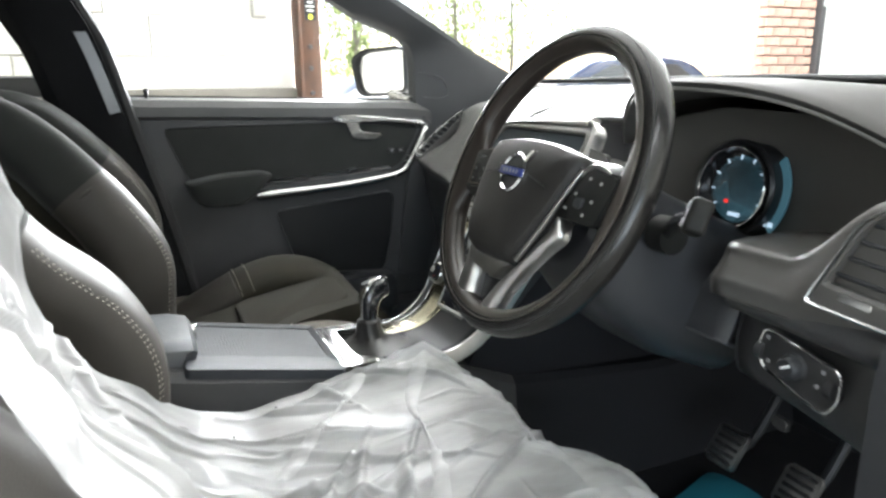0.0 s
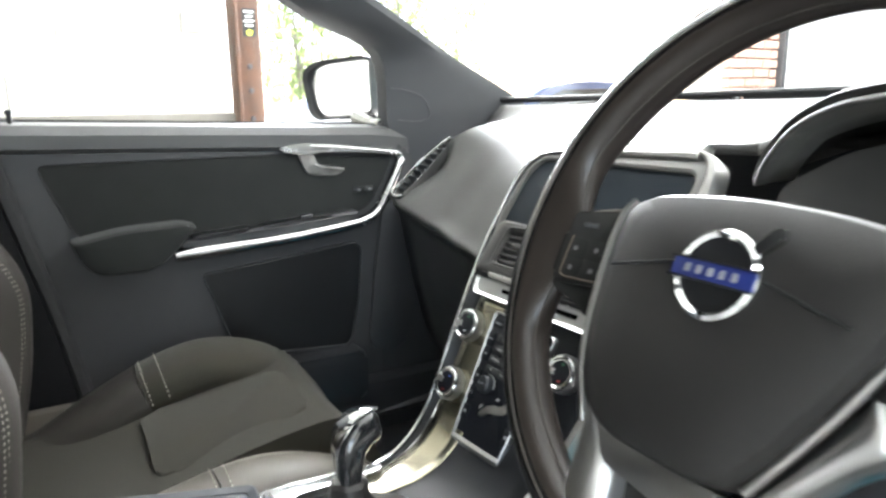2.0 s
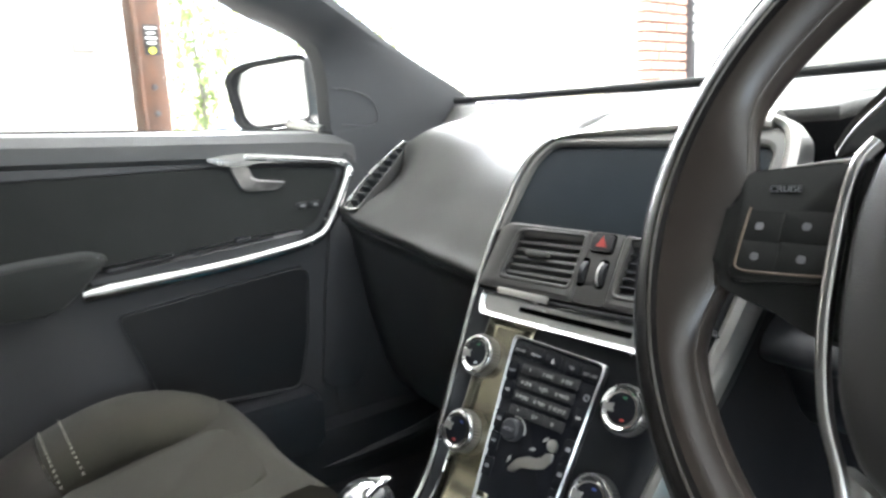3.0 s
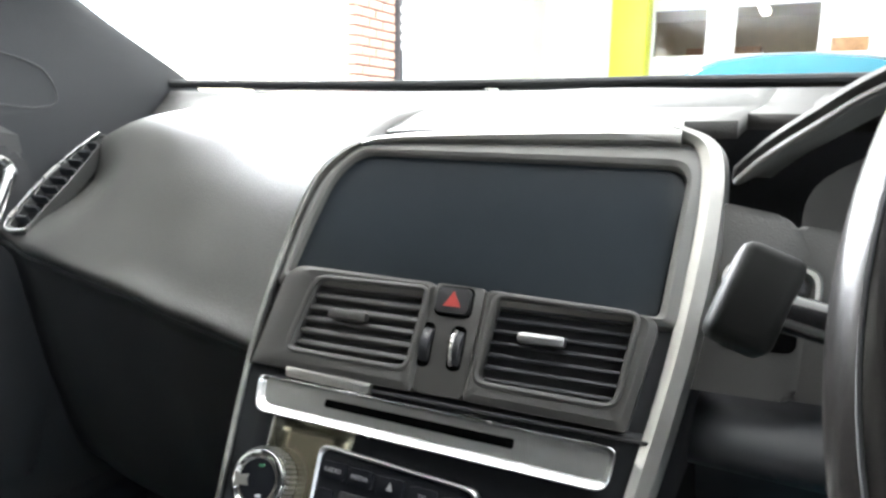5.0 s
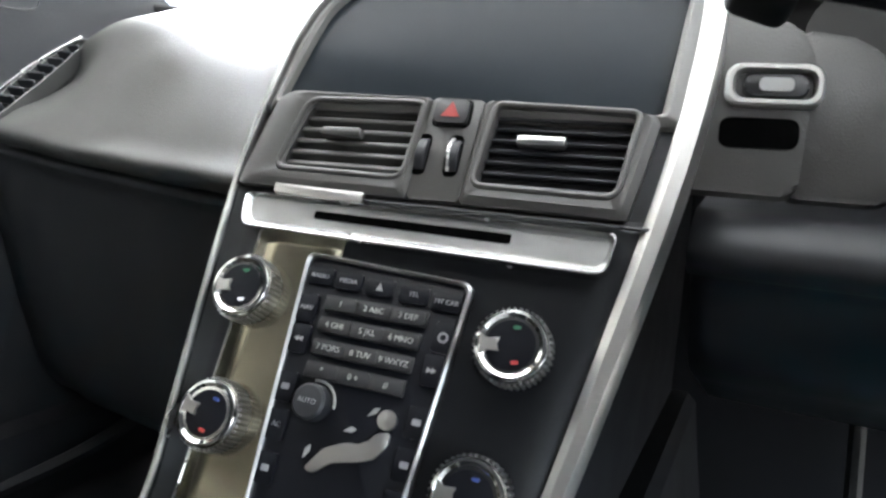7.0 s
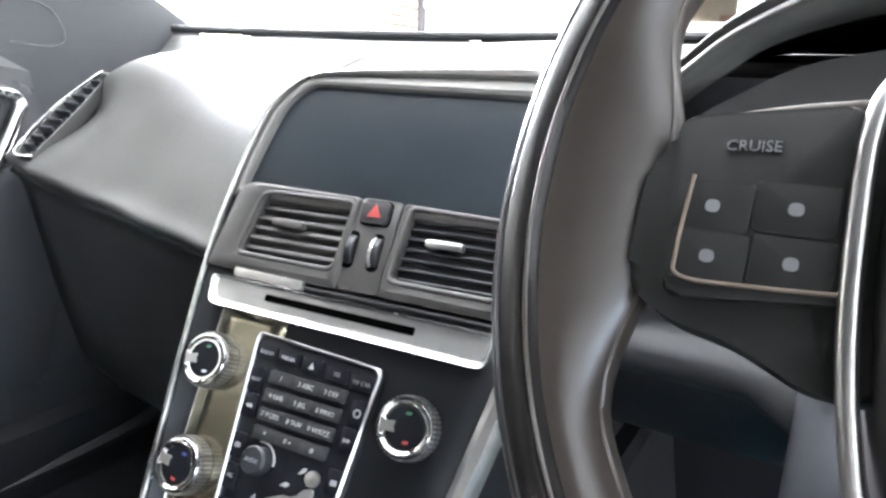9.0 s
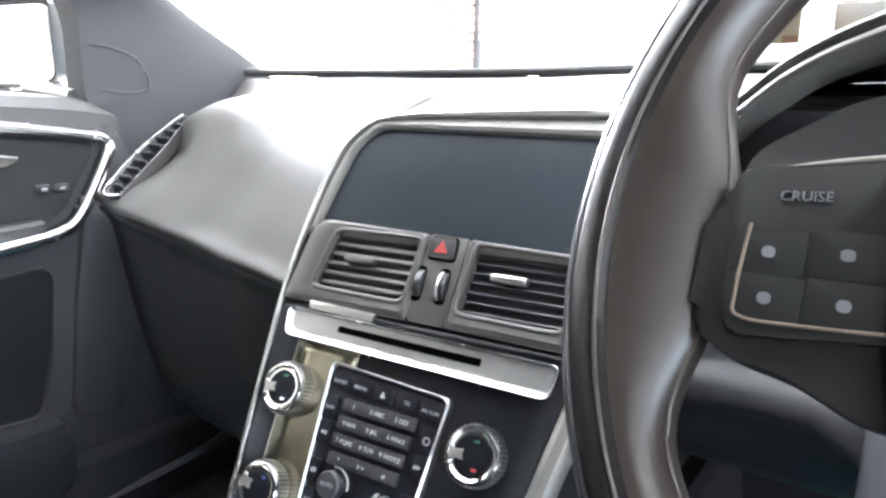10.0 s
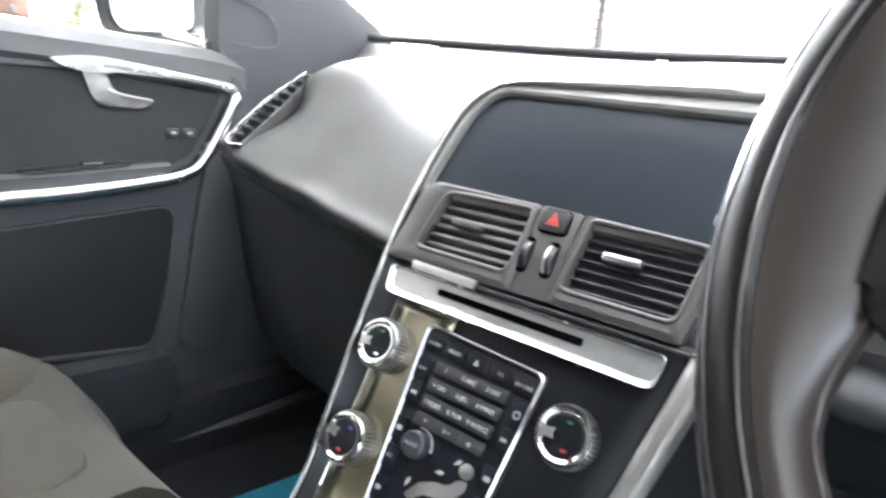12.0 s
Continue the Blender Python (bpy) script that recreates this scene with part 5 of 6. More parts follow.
# bar with the disc slot
bo = round_poly([(-0.1240, -0.0930), (-0.1275, -0.0680), (0.1155, -0.0725), (0.1115, -0.0985)], [0.008, 0.006, 0.007, 0.009], 5)
bi = round_poly([(-0.1200, -0.0865), (-0.1225, -0.0705), (0.1115, -0.0750), (0.1085, -0.0920)], [0.006, 0.004, 0.005, 0.006], 5)
part("slot_bar", ring(bo, bi, S, [(0, -0.004), (0, 0.0065), (0.10, 0.0080), (0.25, 0.0084), (0.6, 0.0068), (1, 0.0042)]), CHROME, stack, "polished chrome bar")
part("bar_face", prism(bi, S, 0.0012, 0, base=0.0030), BRUSHED, stack)
# a thin plate on the bar, its colour painting the slot's dark
part("disc_slot", prism(round_poly([(-0.0735, -0.0815), (-0.0735, -0.0762), (0.0560, -0.0785), (0.0555, -0.0845)], 0.0016), S, 0.001, 0, base=0.0036), HOLLOW_SHADE, stack)
part("slot_lid", prism(round_poly([(-0.1075, -0.0665), (-0.1085, -0.0598), (-0.0430, -0.0615), (-0.0433, -0.0685)], 0.0012), S, 0.004, 0.001, base=0.002), SATIN, stack)
part("seam_line", tube([S @ Vector((lerp(-0.043, 0.135, i / 6), lerp(-0.0655, -0.0675, i / 6), 0.003)) for i in range(7)], 0.0012, 6), KEY, stack)


def dial(u, v, colour_a, colour_b, tilt):
    """A round control knob standing on the face."""
    m = S @ Matrix.Translation((u, v, 0.0)) @ pose(0, 0, 0, 0, 0, tilt)
    k = part("knob", lathe([(0.0196, 0.0), (0.0204, 0.003), (0.0200, 0.0125), (0.0196, 0.0148)], m, 44), KNURL, stack, "ribbed metal control knob")
    b = None
    for i in range(40):
        a = 2 * math.pi * i / 40
        b = box((0.0016, 0.0014, 0.010), (0.0205, 0, 0.0080), m @ pose(0, 0, 0, 0, 0, math.degrees(a)), 0, bm=b)
    part("ribs", b, ALU, k)
    part("ring", lathe([(0.0198, 0.0140), (0.0197, 0.0158), (0.0188, 0.0170), (0.0172, 0.0174), (0.0152, 0.0160)], m, 44), BRIGHT, k, "bright chrome ring")
    part("cap", lathe([(0.0156, 0.0158), (0.010, 0.0163), (0.0, 0.0165)], m, 36), PANEL, k)
    part("pointer", prism(round_poly([(-0.0158, 0.0058), (-0.0128, 0.0030), (-0.0058, 0.0036), (-0.0072, 0.0), (-0.0058, -0.0036), (-0.0128, -0.0030), (-0.0158, -0.0058)][::-1], 0.0010), m, 0.0022, 0.0008, base=0.0158), SATIN, k)
    part("mark", prism(rrect(0.0042, 0.0020, 0.001, 0.003, 0.0092), m, 0.0006, 0, base=0.0169), colour_a, k)
    part("mark", prism(rrect(0.0042, 0.0020, 0.001, 0.003, -0.0092), m, 0.0006, 0, base=0.0169), colour_b, k)


dial(-0.102, -0.134, GREEN_PRINT, WHITE_PRINT, 8)
dial(-0.097, -0.211, BLUE_PRINT, RED_PRINT, -10)
dial(0.070, -0.144, GREEN_PRINT, RED_PRINT, 6)
dial(0.063, -0.222, BLUE_PRINT, RED_PRINT, 0)
# keypad
KO = round_poly([(-0.069, -0.104), (0.041, -0.111), (0.025, -0.270), (-0.062, -0.270)], [0.007, 0.007, 0.004, 0.004])
KI = [(u, max(v, -0.2615)) for u, v in scaled(KO, (0.95, 0.972), (-0.016, -0.186))]
pad = thing("keypad", "dark telephone-style keypad panel with silver frame", "keypad", place=S @ Vector((-0.015, -0.19, 0)))
part("frame", ring(KO, KI, S, [(0, 0.0), (0, 0.006), (0.5, 0.0075), (1, 0.006), (1, 0.0)]), ALU, pad, "silver keypad frame")
part("face", prism(KI, S, 0.004, 0.0005), PANEL, pad)
WORDS = (("1", "2 ABC", "3 DEF"), ("4 GHI", "5 JKL", "6 MNO"), ("7 PQRS", "8 TUV", "9 WXYZ"), ("*", "0 +", "#"))
TILT = pose(0, 0, 0, 0, 0, -1.5)
for r in range(4):
    v = -0.1345 - 0.0133 * r
    bank = part("key_bank", prism(round_poly([(-0.0475 - 0.0003 * r, v + 0.0050), (0.0185 - 0.0012 * r, v + 0.0036), (0.0178 - 0.0012 * r, v - 0.0058), (-0.0478 - 0.0003 * r, v - 0.0044)], 0.0012), S, 0.0026, 0.0008, base=0.0042), KEY, pad, "grey bank of number keys")
    for c in range(3):
        u = -0.0365 - 0.0003 * r + 0.0217 * c - 0.0004 * r * c
        k = part("key", prism(rrect(0.0203, 0.0078, 0.0016, u, v - 0.0006 * c), S, 0.0012, 0.0006, base=0.0064), KEY, bank)
        lettering(WORDS[r][c], 0.0049, S @ Matrix.Translation((u, v - 0.0006 * c, 0.0078)) @ TILT, SOFT_PRINT, k, "key_mark", 0.0002)
for (u, v), word in zip(((-0.056, -0.1185), (-0.0365, -0.1195), (-0.0155, -0.1205), (0.0065, -0.1220), (0.0270, -0.1240)), ("RADIO", "MEDIA", "", "TEL", "MY CAR")):
    k = part("top_key", prism(rrect(0.0180, 0.0105, 0.0018, u, v), S, 0.0016, 0.0006, base=0.0042), PANEL, pad)
    if word:
        lettering(word, 0.0040, S @ Matrix.Translation((u, v, 0.0060)) @ TILT, DIM_PRINT, k, "key_mark", 0.0002)
    else:
        part("eject_mark", prism([(u - 0.0022, v - 0.0022), (u + 0.0022, v - 0.0022), (u, v + 0.0026)], S, 0.0004, 0, base=0.0059), SOFT_PRINT, k)
SIDE = (((-0.0590, -0.139), "NAV"), ((-0.0580, -0.158), "arrows_back"), ((-0.0580, -0.1865), ""), ((-0.0570, -0.2080), "AC"), ((-0.0560, -0.232), ""), ((0.0295, -0.144), "ring"), ((0.0275, -0.163), "arrows_on"), ((0.0255, -0.1915), ""), ((0.0240, -0.214), ""), ((0.0225, -0.236), ""))
for (u, v), word in SIDE:
    k = part("side_key", prism(rrect(0.0120, 0.0175, 0.0018, u, v), S, 0.0016, 0.0006, base=0.0042), PANEL, pad)
    if word in ("NAV", "AC"):
        lettering(word, 0.0042, S @ Matrix.Translation((u, v, 0.0060)) @ TILT, DIM_PRINT, k, "key_mark", 0.0002)
    elif word == "ring":
        part("key_mark", ring(rrect(0.0062, 0.0062, 0.003, u, v, seg=5), rrect(0.0036, 0.0036, 0.0017, u, v, seg=5), S, [(0, 0.0057), (0, 0.0062), (1, 0.0062), (1, 0.0057)]), DIM_PRINT, k)
    elif word:
        g = 1 if word == "arrows_on" else -1
        for d_ in (-0.0018, 0.0010):
            tri_ = [(u + d_ - 0.0013 * g, v - 0.0017), (u + d_ + 0.0015 * g, v), (u + d_ - 0.0013 * g, v + 0.0017)]
            part("key_mark", prism(tri_ if g > 0 else tri_[::-1], S, 0.0004, 0, base=0.0059), SOFT_PRINT, k)
    else:
        part("key_mark", prism(rrect(0.0050, 0.0036, 0.0008, u, v), S, 0.0004, 0, base=0.0059), DIM_PRINT, k)
KM = S @ Matrix.Translation((-0.0375, -0.1925, 0.004))
ad = part("auto_dial", lathe([(0.0105, 0.0), (0.0102, 0.008), (0.0088, 0.0098), (0.0, 0.0102)], KM, 32), DARK, pad)
lettering("AUTO", 0.0042, KM @ Matrix.Translation((0, 0, 0.0104)) @ TILT, DIM_PRINT, ad, "dial_mark", 0.0002)
part("dial_arc", tube([KM @ Vector((0.0128 * math.cos(radians(a)), 0.0128 * math.sin(radians(a)), 0.001)) for a in range(-5, 115, 12)], 0.0008, 6), SOFT_PRINT, pad)
part("round_key", lathe([(0.0056, 0.0), (0.0054, 0.0022), (0.0, 0.0030)], S @ Matrix.Translation((0.0085, -0.1935, 0.0042)), 24), SATIN, pad, "pale round key")
shape = round_poly([(-0.033, -0.2275), (-0.024, -0.2150), (-0.012, -0.2095), (-0.001, -0.2085), (0.005, -0.2010), (0.012, -0.1995), (0.0125, -0.2060), (0.006, -0.2150), (-0.004, -0.2185), (-0.018, -0.2215), (-0.027, -0.2290)], 0.0024)
part("air_flow_key", prism(shape, S, 0.0022, 0.0008, base=0.0042), SATIN, pad, "pale bent air flow key")
for u, v, an in ((-0.0005, -0.1905, 40), (-0.0120, -0.2025, 15), (-0.0345, -0.2185, 70)):
    c_, s_ = math.cos(radians(an)), math.sin(radians(an))
    part("air_flow_mark", prism([(u + x_ * c_ - y_ * s_, v + x_ * s_ + y_ * c_) for x_, y_ in ((-0.0042, -0.0002), (0.001, -0.0017), (0.0042, 0.0), (0.001, 0.0017))], S, 0.0006, 0, base=0.0042), SOFT_PRINT, pad)

# ---- tunnel console ----
con = thing("tunnel_console", "dark centre console with ribbed roller cover and armrest box", "centre console", place=(-0.45, 0, 0.45))
rings = []
for x, w0, w1, top_ in ((-1.0, -0.11, 0.105, 0.79), (-0.62, -0.115, 0.105, 0.786), (-0.37, -0.112, 0.098, 0.737), (-0.20, -0.105, 0.095, 0.722), (-0.05, -0.10, 0.11, 0.66), (0.25, -0.12, 0.14, 0.64)):
    rings.append([(x, w0 - 0.03, 0.43), (x, w0 - 0.012, top_ - 0.10), (x, w0, top_ - 0.012), (x, w0 + 0.012, top_), (x, w1 - 0.012, top_), (x, w1, top_ - 0.012), (x, w1 + 0.012, top_ - 0.10), (x, w1 + 0.03, 0.43)])
part("tunnel", loft(rings[:5]), PLASTIC, con)
part("tunnel_carpet", loft([rings[4], rings[5], [(0.64, y, z) for x, y, z in rings[5]]]), CARPET, con, "black carpet over the tunnel")
TM = frame_of((-0.482, -0.006, 0.760), (1, 0, -0.195), (0, 1, 0))
part("tray_frame", ring(rrect(0.236, 0.212, 0.008), rrect(0.214, 0.142, 0.004, 0, 0.024), TM, [(0, -0.008), (0, 0.007), (0.3, 0.009), (1, 0.005), (1, -0.004)]), TRAY, con)
cover = part("roller_cover", prism(rrect(0.215, 0.143, 0.003, 0, 0.024), TM, 0.002, 0, base=0.001), TRAY, con, "ribbed grey roller cover")
b = None
for i in range(40):
    b = box((0.0034, 0.141, 0.0008), (-0.102 + 0.0052 * i, 0.024, 0.0034), TM, 0.0009, 1, bm=b)
part("cover_ribs", b, TRAY, cover)
# armrest box
ARM_LEATHER = shader("blue_grey_leather", (0.075, 0.08, 0.088), 0.34, grain=0.5, grain_scale=450, vary=0.12, vary_scale=8)
rings = []
for x, zt, zb, w in ((-0.587, 0.802, 0.752, 0.072), (-0.594, 0.812, 0.742, 0.082), (-0.62, 0.818, 0.736, 0.088), (-0.75, 0.826, 0.735, 0.092), (-0.95, 0.832, 0.735, 0.095)):
    rings.append([Vector((x + 0.012 * (v > 0.3), 0.0 + u * w * 2, lerp(zb, zt, v + 0.5))) for u, v in rrect(1, 1, 0.2, seg=4)])
part("armrest_lid", loft(rings), ARM_LEATHER, con, "padded armrest lid")
part("armrest_latch", box((0.010, 0.030, 0.040), (-0.574, 0.040, 0.784), bevel=0.003), BRIGHT, con, "chrome latch")
# gear plate
GM = frame_of((-0.285, -0.012, 0.735), (1, 0, -0.03), (0, 1, 0))
gi = round_poly([(-0.052, -0.064), (0.067, -0.086), (0.084, 0.0), (0.067, 0.066), (-0.050, 0.066)], [0.008, 0.03, 0.03, 0.03, 0.008])
part("gear_plate", prism(round_poly([(-0.082, -0.094), (-0.020, -0.092), (-0.026, -0.066), (-0.052, -0.062), (-0.050, 0.064), (0.060, 0.070), (0.066, 0.086), (-0.082, 0.088)], 0.005), GM, 0.013, 0.003, 3, base=-0.003), CHROME, con, "polished metal gear surround")
for du in (-0.078, -0.071):
    part("surround_line", box((0.0016, 0.165, 0.0012), (du, -0.003, 0.0102), GM, 0.0004), BLACK, con)
part("gear_well", prism(gi, GM, 0.002, 0, base=-0.004), BLACK, con)
gl = thing("gear_lever", "chrome topped gear lever with dark leather gaiter", "gear lever", place=(-0.285, 0.0, 0.74))
GAITER = shader("black_gaiter_leather", (0.018, 0.017, 0.016), 0.4, grain=0.5, grain_scale=500, vary=0.15)
LEV = frame_of((-0.288, -0.004, 0.738), (1, 0, 0), (0, 1, 0))
rings = []
for z, sx, sy, ox in ((-0.004, 0.060, 0.058, 0.004), (0.0, 0.050, 0.048, 0.003), (0.004, 0.036, 0.034, 0.001), (0.011, 0.026, 0.024, -0.001), (0.024, 0.0215, 0.0205, -0.003), (0.040, 0.0195, 0.0185, -0.003), (0.044, 0.015, 0.014, -0.003)):
    k = []
    for i in range(28):
        a = 2 * math.pi * i / 28
        f = 1 + 0.10 * math.cos(4 * a) * (1 - z / 0.07) + (0.06 * math.sin(7 * a + z * 90) if 0.005 < z < 0.05 else 0)
        k.append(LEV @ Vector((ox + sx * f * math.cos(a), sy * f * math.sin(a), z)))
    rings.append(k)
part("gaiter", loft(rings), GAITER, gl, "creased leather gaiter")
UPR = Vector((-0.7, 0, 0.7))
path = smooth_path([Vector(p) for p in ((-0.291, -0.005, 0.770), (-0.290, -0.004, 0.786), (-0.288, -0.002, 0.806), (-0.285, 0.001, 0.817), (-0.274, 0.005, 0.829), (-0.253, 0.010, 0.833))], 28)
part("handle", sweep(path, rrect(0.036, 0.033, 0.012, seg=4), up=UPR, scale=lambda f: 0.72 + 0.38 * ease(f * 1.25) - 0.45 * max(0, (f - 0.88) / 0.12) ** 2), GLOSS, gl, "gloss black handle leaning forward")
strip = []
LAST = len(path) - 1
for i, p in enumerate(path):
    d = (path[min(LAST, i + 1)] - path[max(0, i - 1)]).normalized()
    n_ = (UPR - d * UPR.dot(d)).normalized()
    f = i / LAST
    strip.append(p + n_ * 0.0163 * (0.72 + 0.38 * ease(f * 1.25) - 0.45 * max(0, (f - 0.88) / 0.12) ** 2))
part("chrome_strip", sweep(strip[1:], rrect(0.031, 0.0035, 0.0015, seg=2), up=UPR, scale=lambda f: 0.30 + 0.72 * ease((f - 0.40) / 0.35) - 0.4 * max(0, (f - 0.85) / 0.15) ** 2), BRIGHT, gl, "polished chrome strip over the handle")
part("badge", box((0.016, 0.012, 0.002), (0, 0, 0), Matrix.Translation(strip[int(0.78 * LAST)] + Vector((-0.001, 0, 0.0018))) @ Euler((0, radians(-22), 0)).to_matrix().to_4x4(), 0.0006), DARK, gl, "dark shift pattern plate")

FAINT_PRINT = shader("faint_grey_print", (0.10, 0.10, 0.105), 0.5, vary=0)

# ---- steering wheel ----
sw_ = thing("steering_wheel", "worn black leather steering wheel with silver spokes", "steering wheel", place=(-0.204, -0.393, 1.068))
WT = radians(24.6)
W = frame_of((-0.204, -0.393, 1.068), (0, -1, 0), (math.sin(WT), 0, math.cos(WT)))
RIM_R = 0.174


def rim_pt(deg, p, q):
    """A place on the rim's skin: p from the hub side (-1) to the outside (1), q towards the driver; it widens into the side spokes."""
    a = radians(deg)
    grip = max(math.exp(-((deg - c) / 20) ** 2) for c in (38, 142))
    off = min(abs((deg + 181.5) % 360 - 180), abs((deg - 1.5) % 360 - 180))
    wing = 0.0185 * (1 - ease((off - 6.0) / 19))
    c = Vector((math.cos(a), math.sin(a), 0))
    base = 0.0158 + 0.002 * grip
    reach = RIM_R + p * base - wing * max(0.0, (-p - 0.3) / 0.7)
    groove = 0.05 * max(0.0, 1 - ((p + 0.22) / 0.21) ** 2) if q > 0 else 0.0
    depth = q * (0.0168 + 0.0015 * grip) * (1 - 0.22 * max(0, -p) * wing / 0.0185) * (1 - groove)
    return W @ (c * reach + Vector((0, 0, depth)))


rim_part = part("rim", loft([[rim_pt(2 * i, p, q) for p, q in oval(1, 1, 48)] for i in range(180)], loop=True), RIM, sw_, "worn shiny black leather rim")
inside = [(math.cos(radians(a)), math.sin(radians(a))) for a in range(102, 229, 6)]
part("inner_grip", loft([[rim_pt(2 * i, p * 1.012, q * 1.012) for p, q in inside] for i in range(180)] + [[rim_pt(0, p * 1.012, q * 1.012) for p, q in inside]], closed=False, caps=False), THUMB, rim_part, "rubbed brown inner leather of the rim")
SEAM = shader("rubbed_leather_seam", (0.040, 0.033, 0.027), 0.5, vary=0.2, vary_scale=40)
for p_, g in ((0.0, 1),):
    part("rim_seam", tube([rim_pt(3 * i, p_, g * math.sqrt(1 - p_ * p_)) for i in range(120)], 0.0007, 6, True), SEAM, sw_, "rubbed brown leather seam")
part("rim_seam", tube([rim_pt(3 * i, -0.94, 0.34) for i in range(120)], 0.0009, 6, True), SEAM, sw_, "rubbed brown leather seam")
part("rim_seam", tube([rim_pt(3 * i, 0.62, math.sqrt(1 - 0.62 * 0.62)) for i in range(120)], 0.0007, 5, True), RUBBER, sw_)
# airbag cover: domed, wide above and narrow below
hub = round_poly([(-0.066, 0.0380), (-0.012, 0.0435), (0.050, 0.0410), (0.098, 0.0310), (0.092, 0.0100), (0.079, -0.0220), (0.065, -0.0500), (0.051, -0.0760), (0.034, -0.1000), (0.012, -0.1050), (-0.042, -0.1050), (-0.064, -0.0960), (-0.078, -0.0730), (-0.085, -0.0400), (-0.088, 0.0), (-0.084, 0.0290)], [0.03, 0.05, 0.05, 0.010, 0.02, 0.02, 0.02, 0.02, 0.012, 0.012, 0.02, 0.018, 0.02, 0.02, 0.02, 0.014], 4)
rings = []
for s, h in ((1.0, -0.02), (1.0, 0.012), (0.985, 0.019), (0.94, 0.025), (0.8, 0.030), (0.5, 0.033), (0.2, 0.034)):
    rings.append([W @ Vector((u * s, -0.02 + (v + 0.02) * s, h)) for u, v in hub])
part("airbag_cover", loft(rings), COVER, sw_, "soft black airbag cover")
for s in (-1, 1):
    part("cover_seam", tube([W @ Vector((s * x, -0.001 - 0.012 * (x - 0.026) / 0.05, 0.0335 - 0.01 * (x - 0.026) ** 2 * 40)) for x in (0.026, 0.04, 0.055, 0.070)], 0.0009, 5), BLACK, sw_)
part("column_boss", lathe([(0.046, -0.075), (0.046, -0.03), (0.042, -0.012), (0.0, -0.01)], W, 28), DARK, sw_)
# side spokes: dark pads, slim silver lines down the cover
part("spoke_pad", prism(round_poly([(0.075, 0.024), (0.158, 0.020), (0.158, -0.032), (0.070, -0.036)][::-1], 0.008), W, 0.022, 0.004, base=-0.012), POD, sw_)
part("spoke_pad", prism(round_poly([(-0.080, 0.0255), (-0.098, 0.0250), (-0.133, 0.0185), (-0.145, 0.0080), (-0.145, -0.0290), (-0.134, -0.0365), (-0.115, -0.0400), (-0.097, -0.0480), (-0.080, -0.0480)], 0.006), W, 0.022, 0.004, base=-0.012), POD, sw_)
part("pad_edge", sweep(smooth_path([W @ Vector((u, v, 0.0088)) for u, v in ((-0.138, 0.0150), (-0.131, 0.0188), (-0.115, 0.0228), (-0.099, 0.0255), (-0.090, 0.0265))], 24), rrect(0.0030, 0.0030, 0.0012, seg=3), up=W.col[2].xyz), LEATHER_LIGHT, sw_, "rubbed pale edge of the switch pad")
line = smooth_path([W @ Vector((u, v, h)) for u, v, h in ((-0.0885, 0.033, 0.012), (-0.0925, 0.022, 0.014), (-0.0930, 0.0, 0.015), (-0.0900, -0.040, 0.015), (-0.0830, -0.073, 0.014), (-0.0740, -0.094, 0.012), (-0.0700, -0.106, 0.010))], 36)
part("silver_line", sweep(line, rrect(0.0048, 0.006, 0.0018, seg=3), up=W.col[2].xyz), SPOKE, sw_, "slim silver line")
trim = smooth_path([W @ Vector((u, v, h)) for u, v, h in ((0.094, 0.013, 0.013), (0.102, 0.0205, 0.0125), (0.114, 0.0240, 0.0115), (0.130, 0.0205, 0.0095), (0.144, 0.0110, 0.007))], 30)
part("spoke_trim", sweep(trim, rrect(0.0085, 0.003, 0.0013, seg=3), up=W.col[2].xyz, scale=lambda f: 0.6 + 0.25 * math.sin(math.pi * min(1, f * 1.2))), SATIN, sw_, "satin silver spoke trim")

line = smooth_path([W @ Vector((u, v, h)) for u, v, h in ((0.0955, 0.018, 0.014), (0.0855, -0.009, 0.016), (0.0765, -0.029, 0.016), (0.0685, -0.046, 0.015), (0.0555, -0.070, 0.014), (0.0400, -0.096, 0.012))], 36)
part("silver_line", sweep(line, rrect(0.0055, 0.006, 0.0020, seg=3), up=W.col[2].xyz), SPOKE, sw_, "slim silver line")


def spoke(inner_edge, outer_edge, crown, label):
    """A domed silver spoke between two edges, given from the hub to the rim."""
    a_, c_ = (smooth_path([(u, v, 0) for u, v in e], 36) for e in (inner_edge, outer_edge))
    rings = []
    for p, q in zip(a_, c_):
        row = []
        for k in range(9):
            t = k / 8
            r = p.lerp(q, t)
            row.append(W @ Vector((r.x, r.y, 0.001 + crown * math.sin(math.pi * t) ** 0.55)))
        rings.append(row + [W @ Vector((q.x, q.y, -0.008)), W @ Vector((p.x, p.y, -0.008))])
    part("silver_spoke", loft(rings), SPOKE, sw_, label)


spoke([(0.0925, 0.014), (0.0820, -0.015), (0.0745, -0.031), (0.0680, -0.044), (0.0550, -0.068), (0.0380, -0.096), (0.0150, -0.124), (-0.0020, -0.152), (-0.0150, -0.182)], [(0.0955, 0.017), (0.0855, -0.012), (0.0800, -0.030), (0.0905, -0.0540), (0.0750, -0.073), (0.0560, -0.099), (0.0370, -0.127), (0.0260, -0.156), (0.0200, -0.182)], 0.009, "broad satin silver lower spoke")
spoke([(-0.0560, -0.101), (-0.0420, -0.118), (-0.0370, -0.140), (-0.0320, -0.162), (-0.0270, -0.182)], [(-0.0760, -0.092), (-0.0730, -0.118), (-0.0720, -0.140), (-0.0680, -0.160), (-0.0600, -0.178)], 0.012, "satin silver lower spoke")
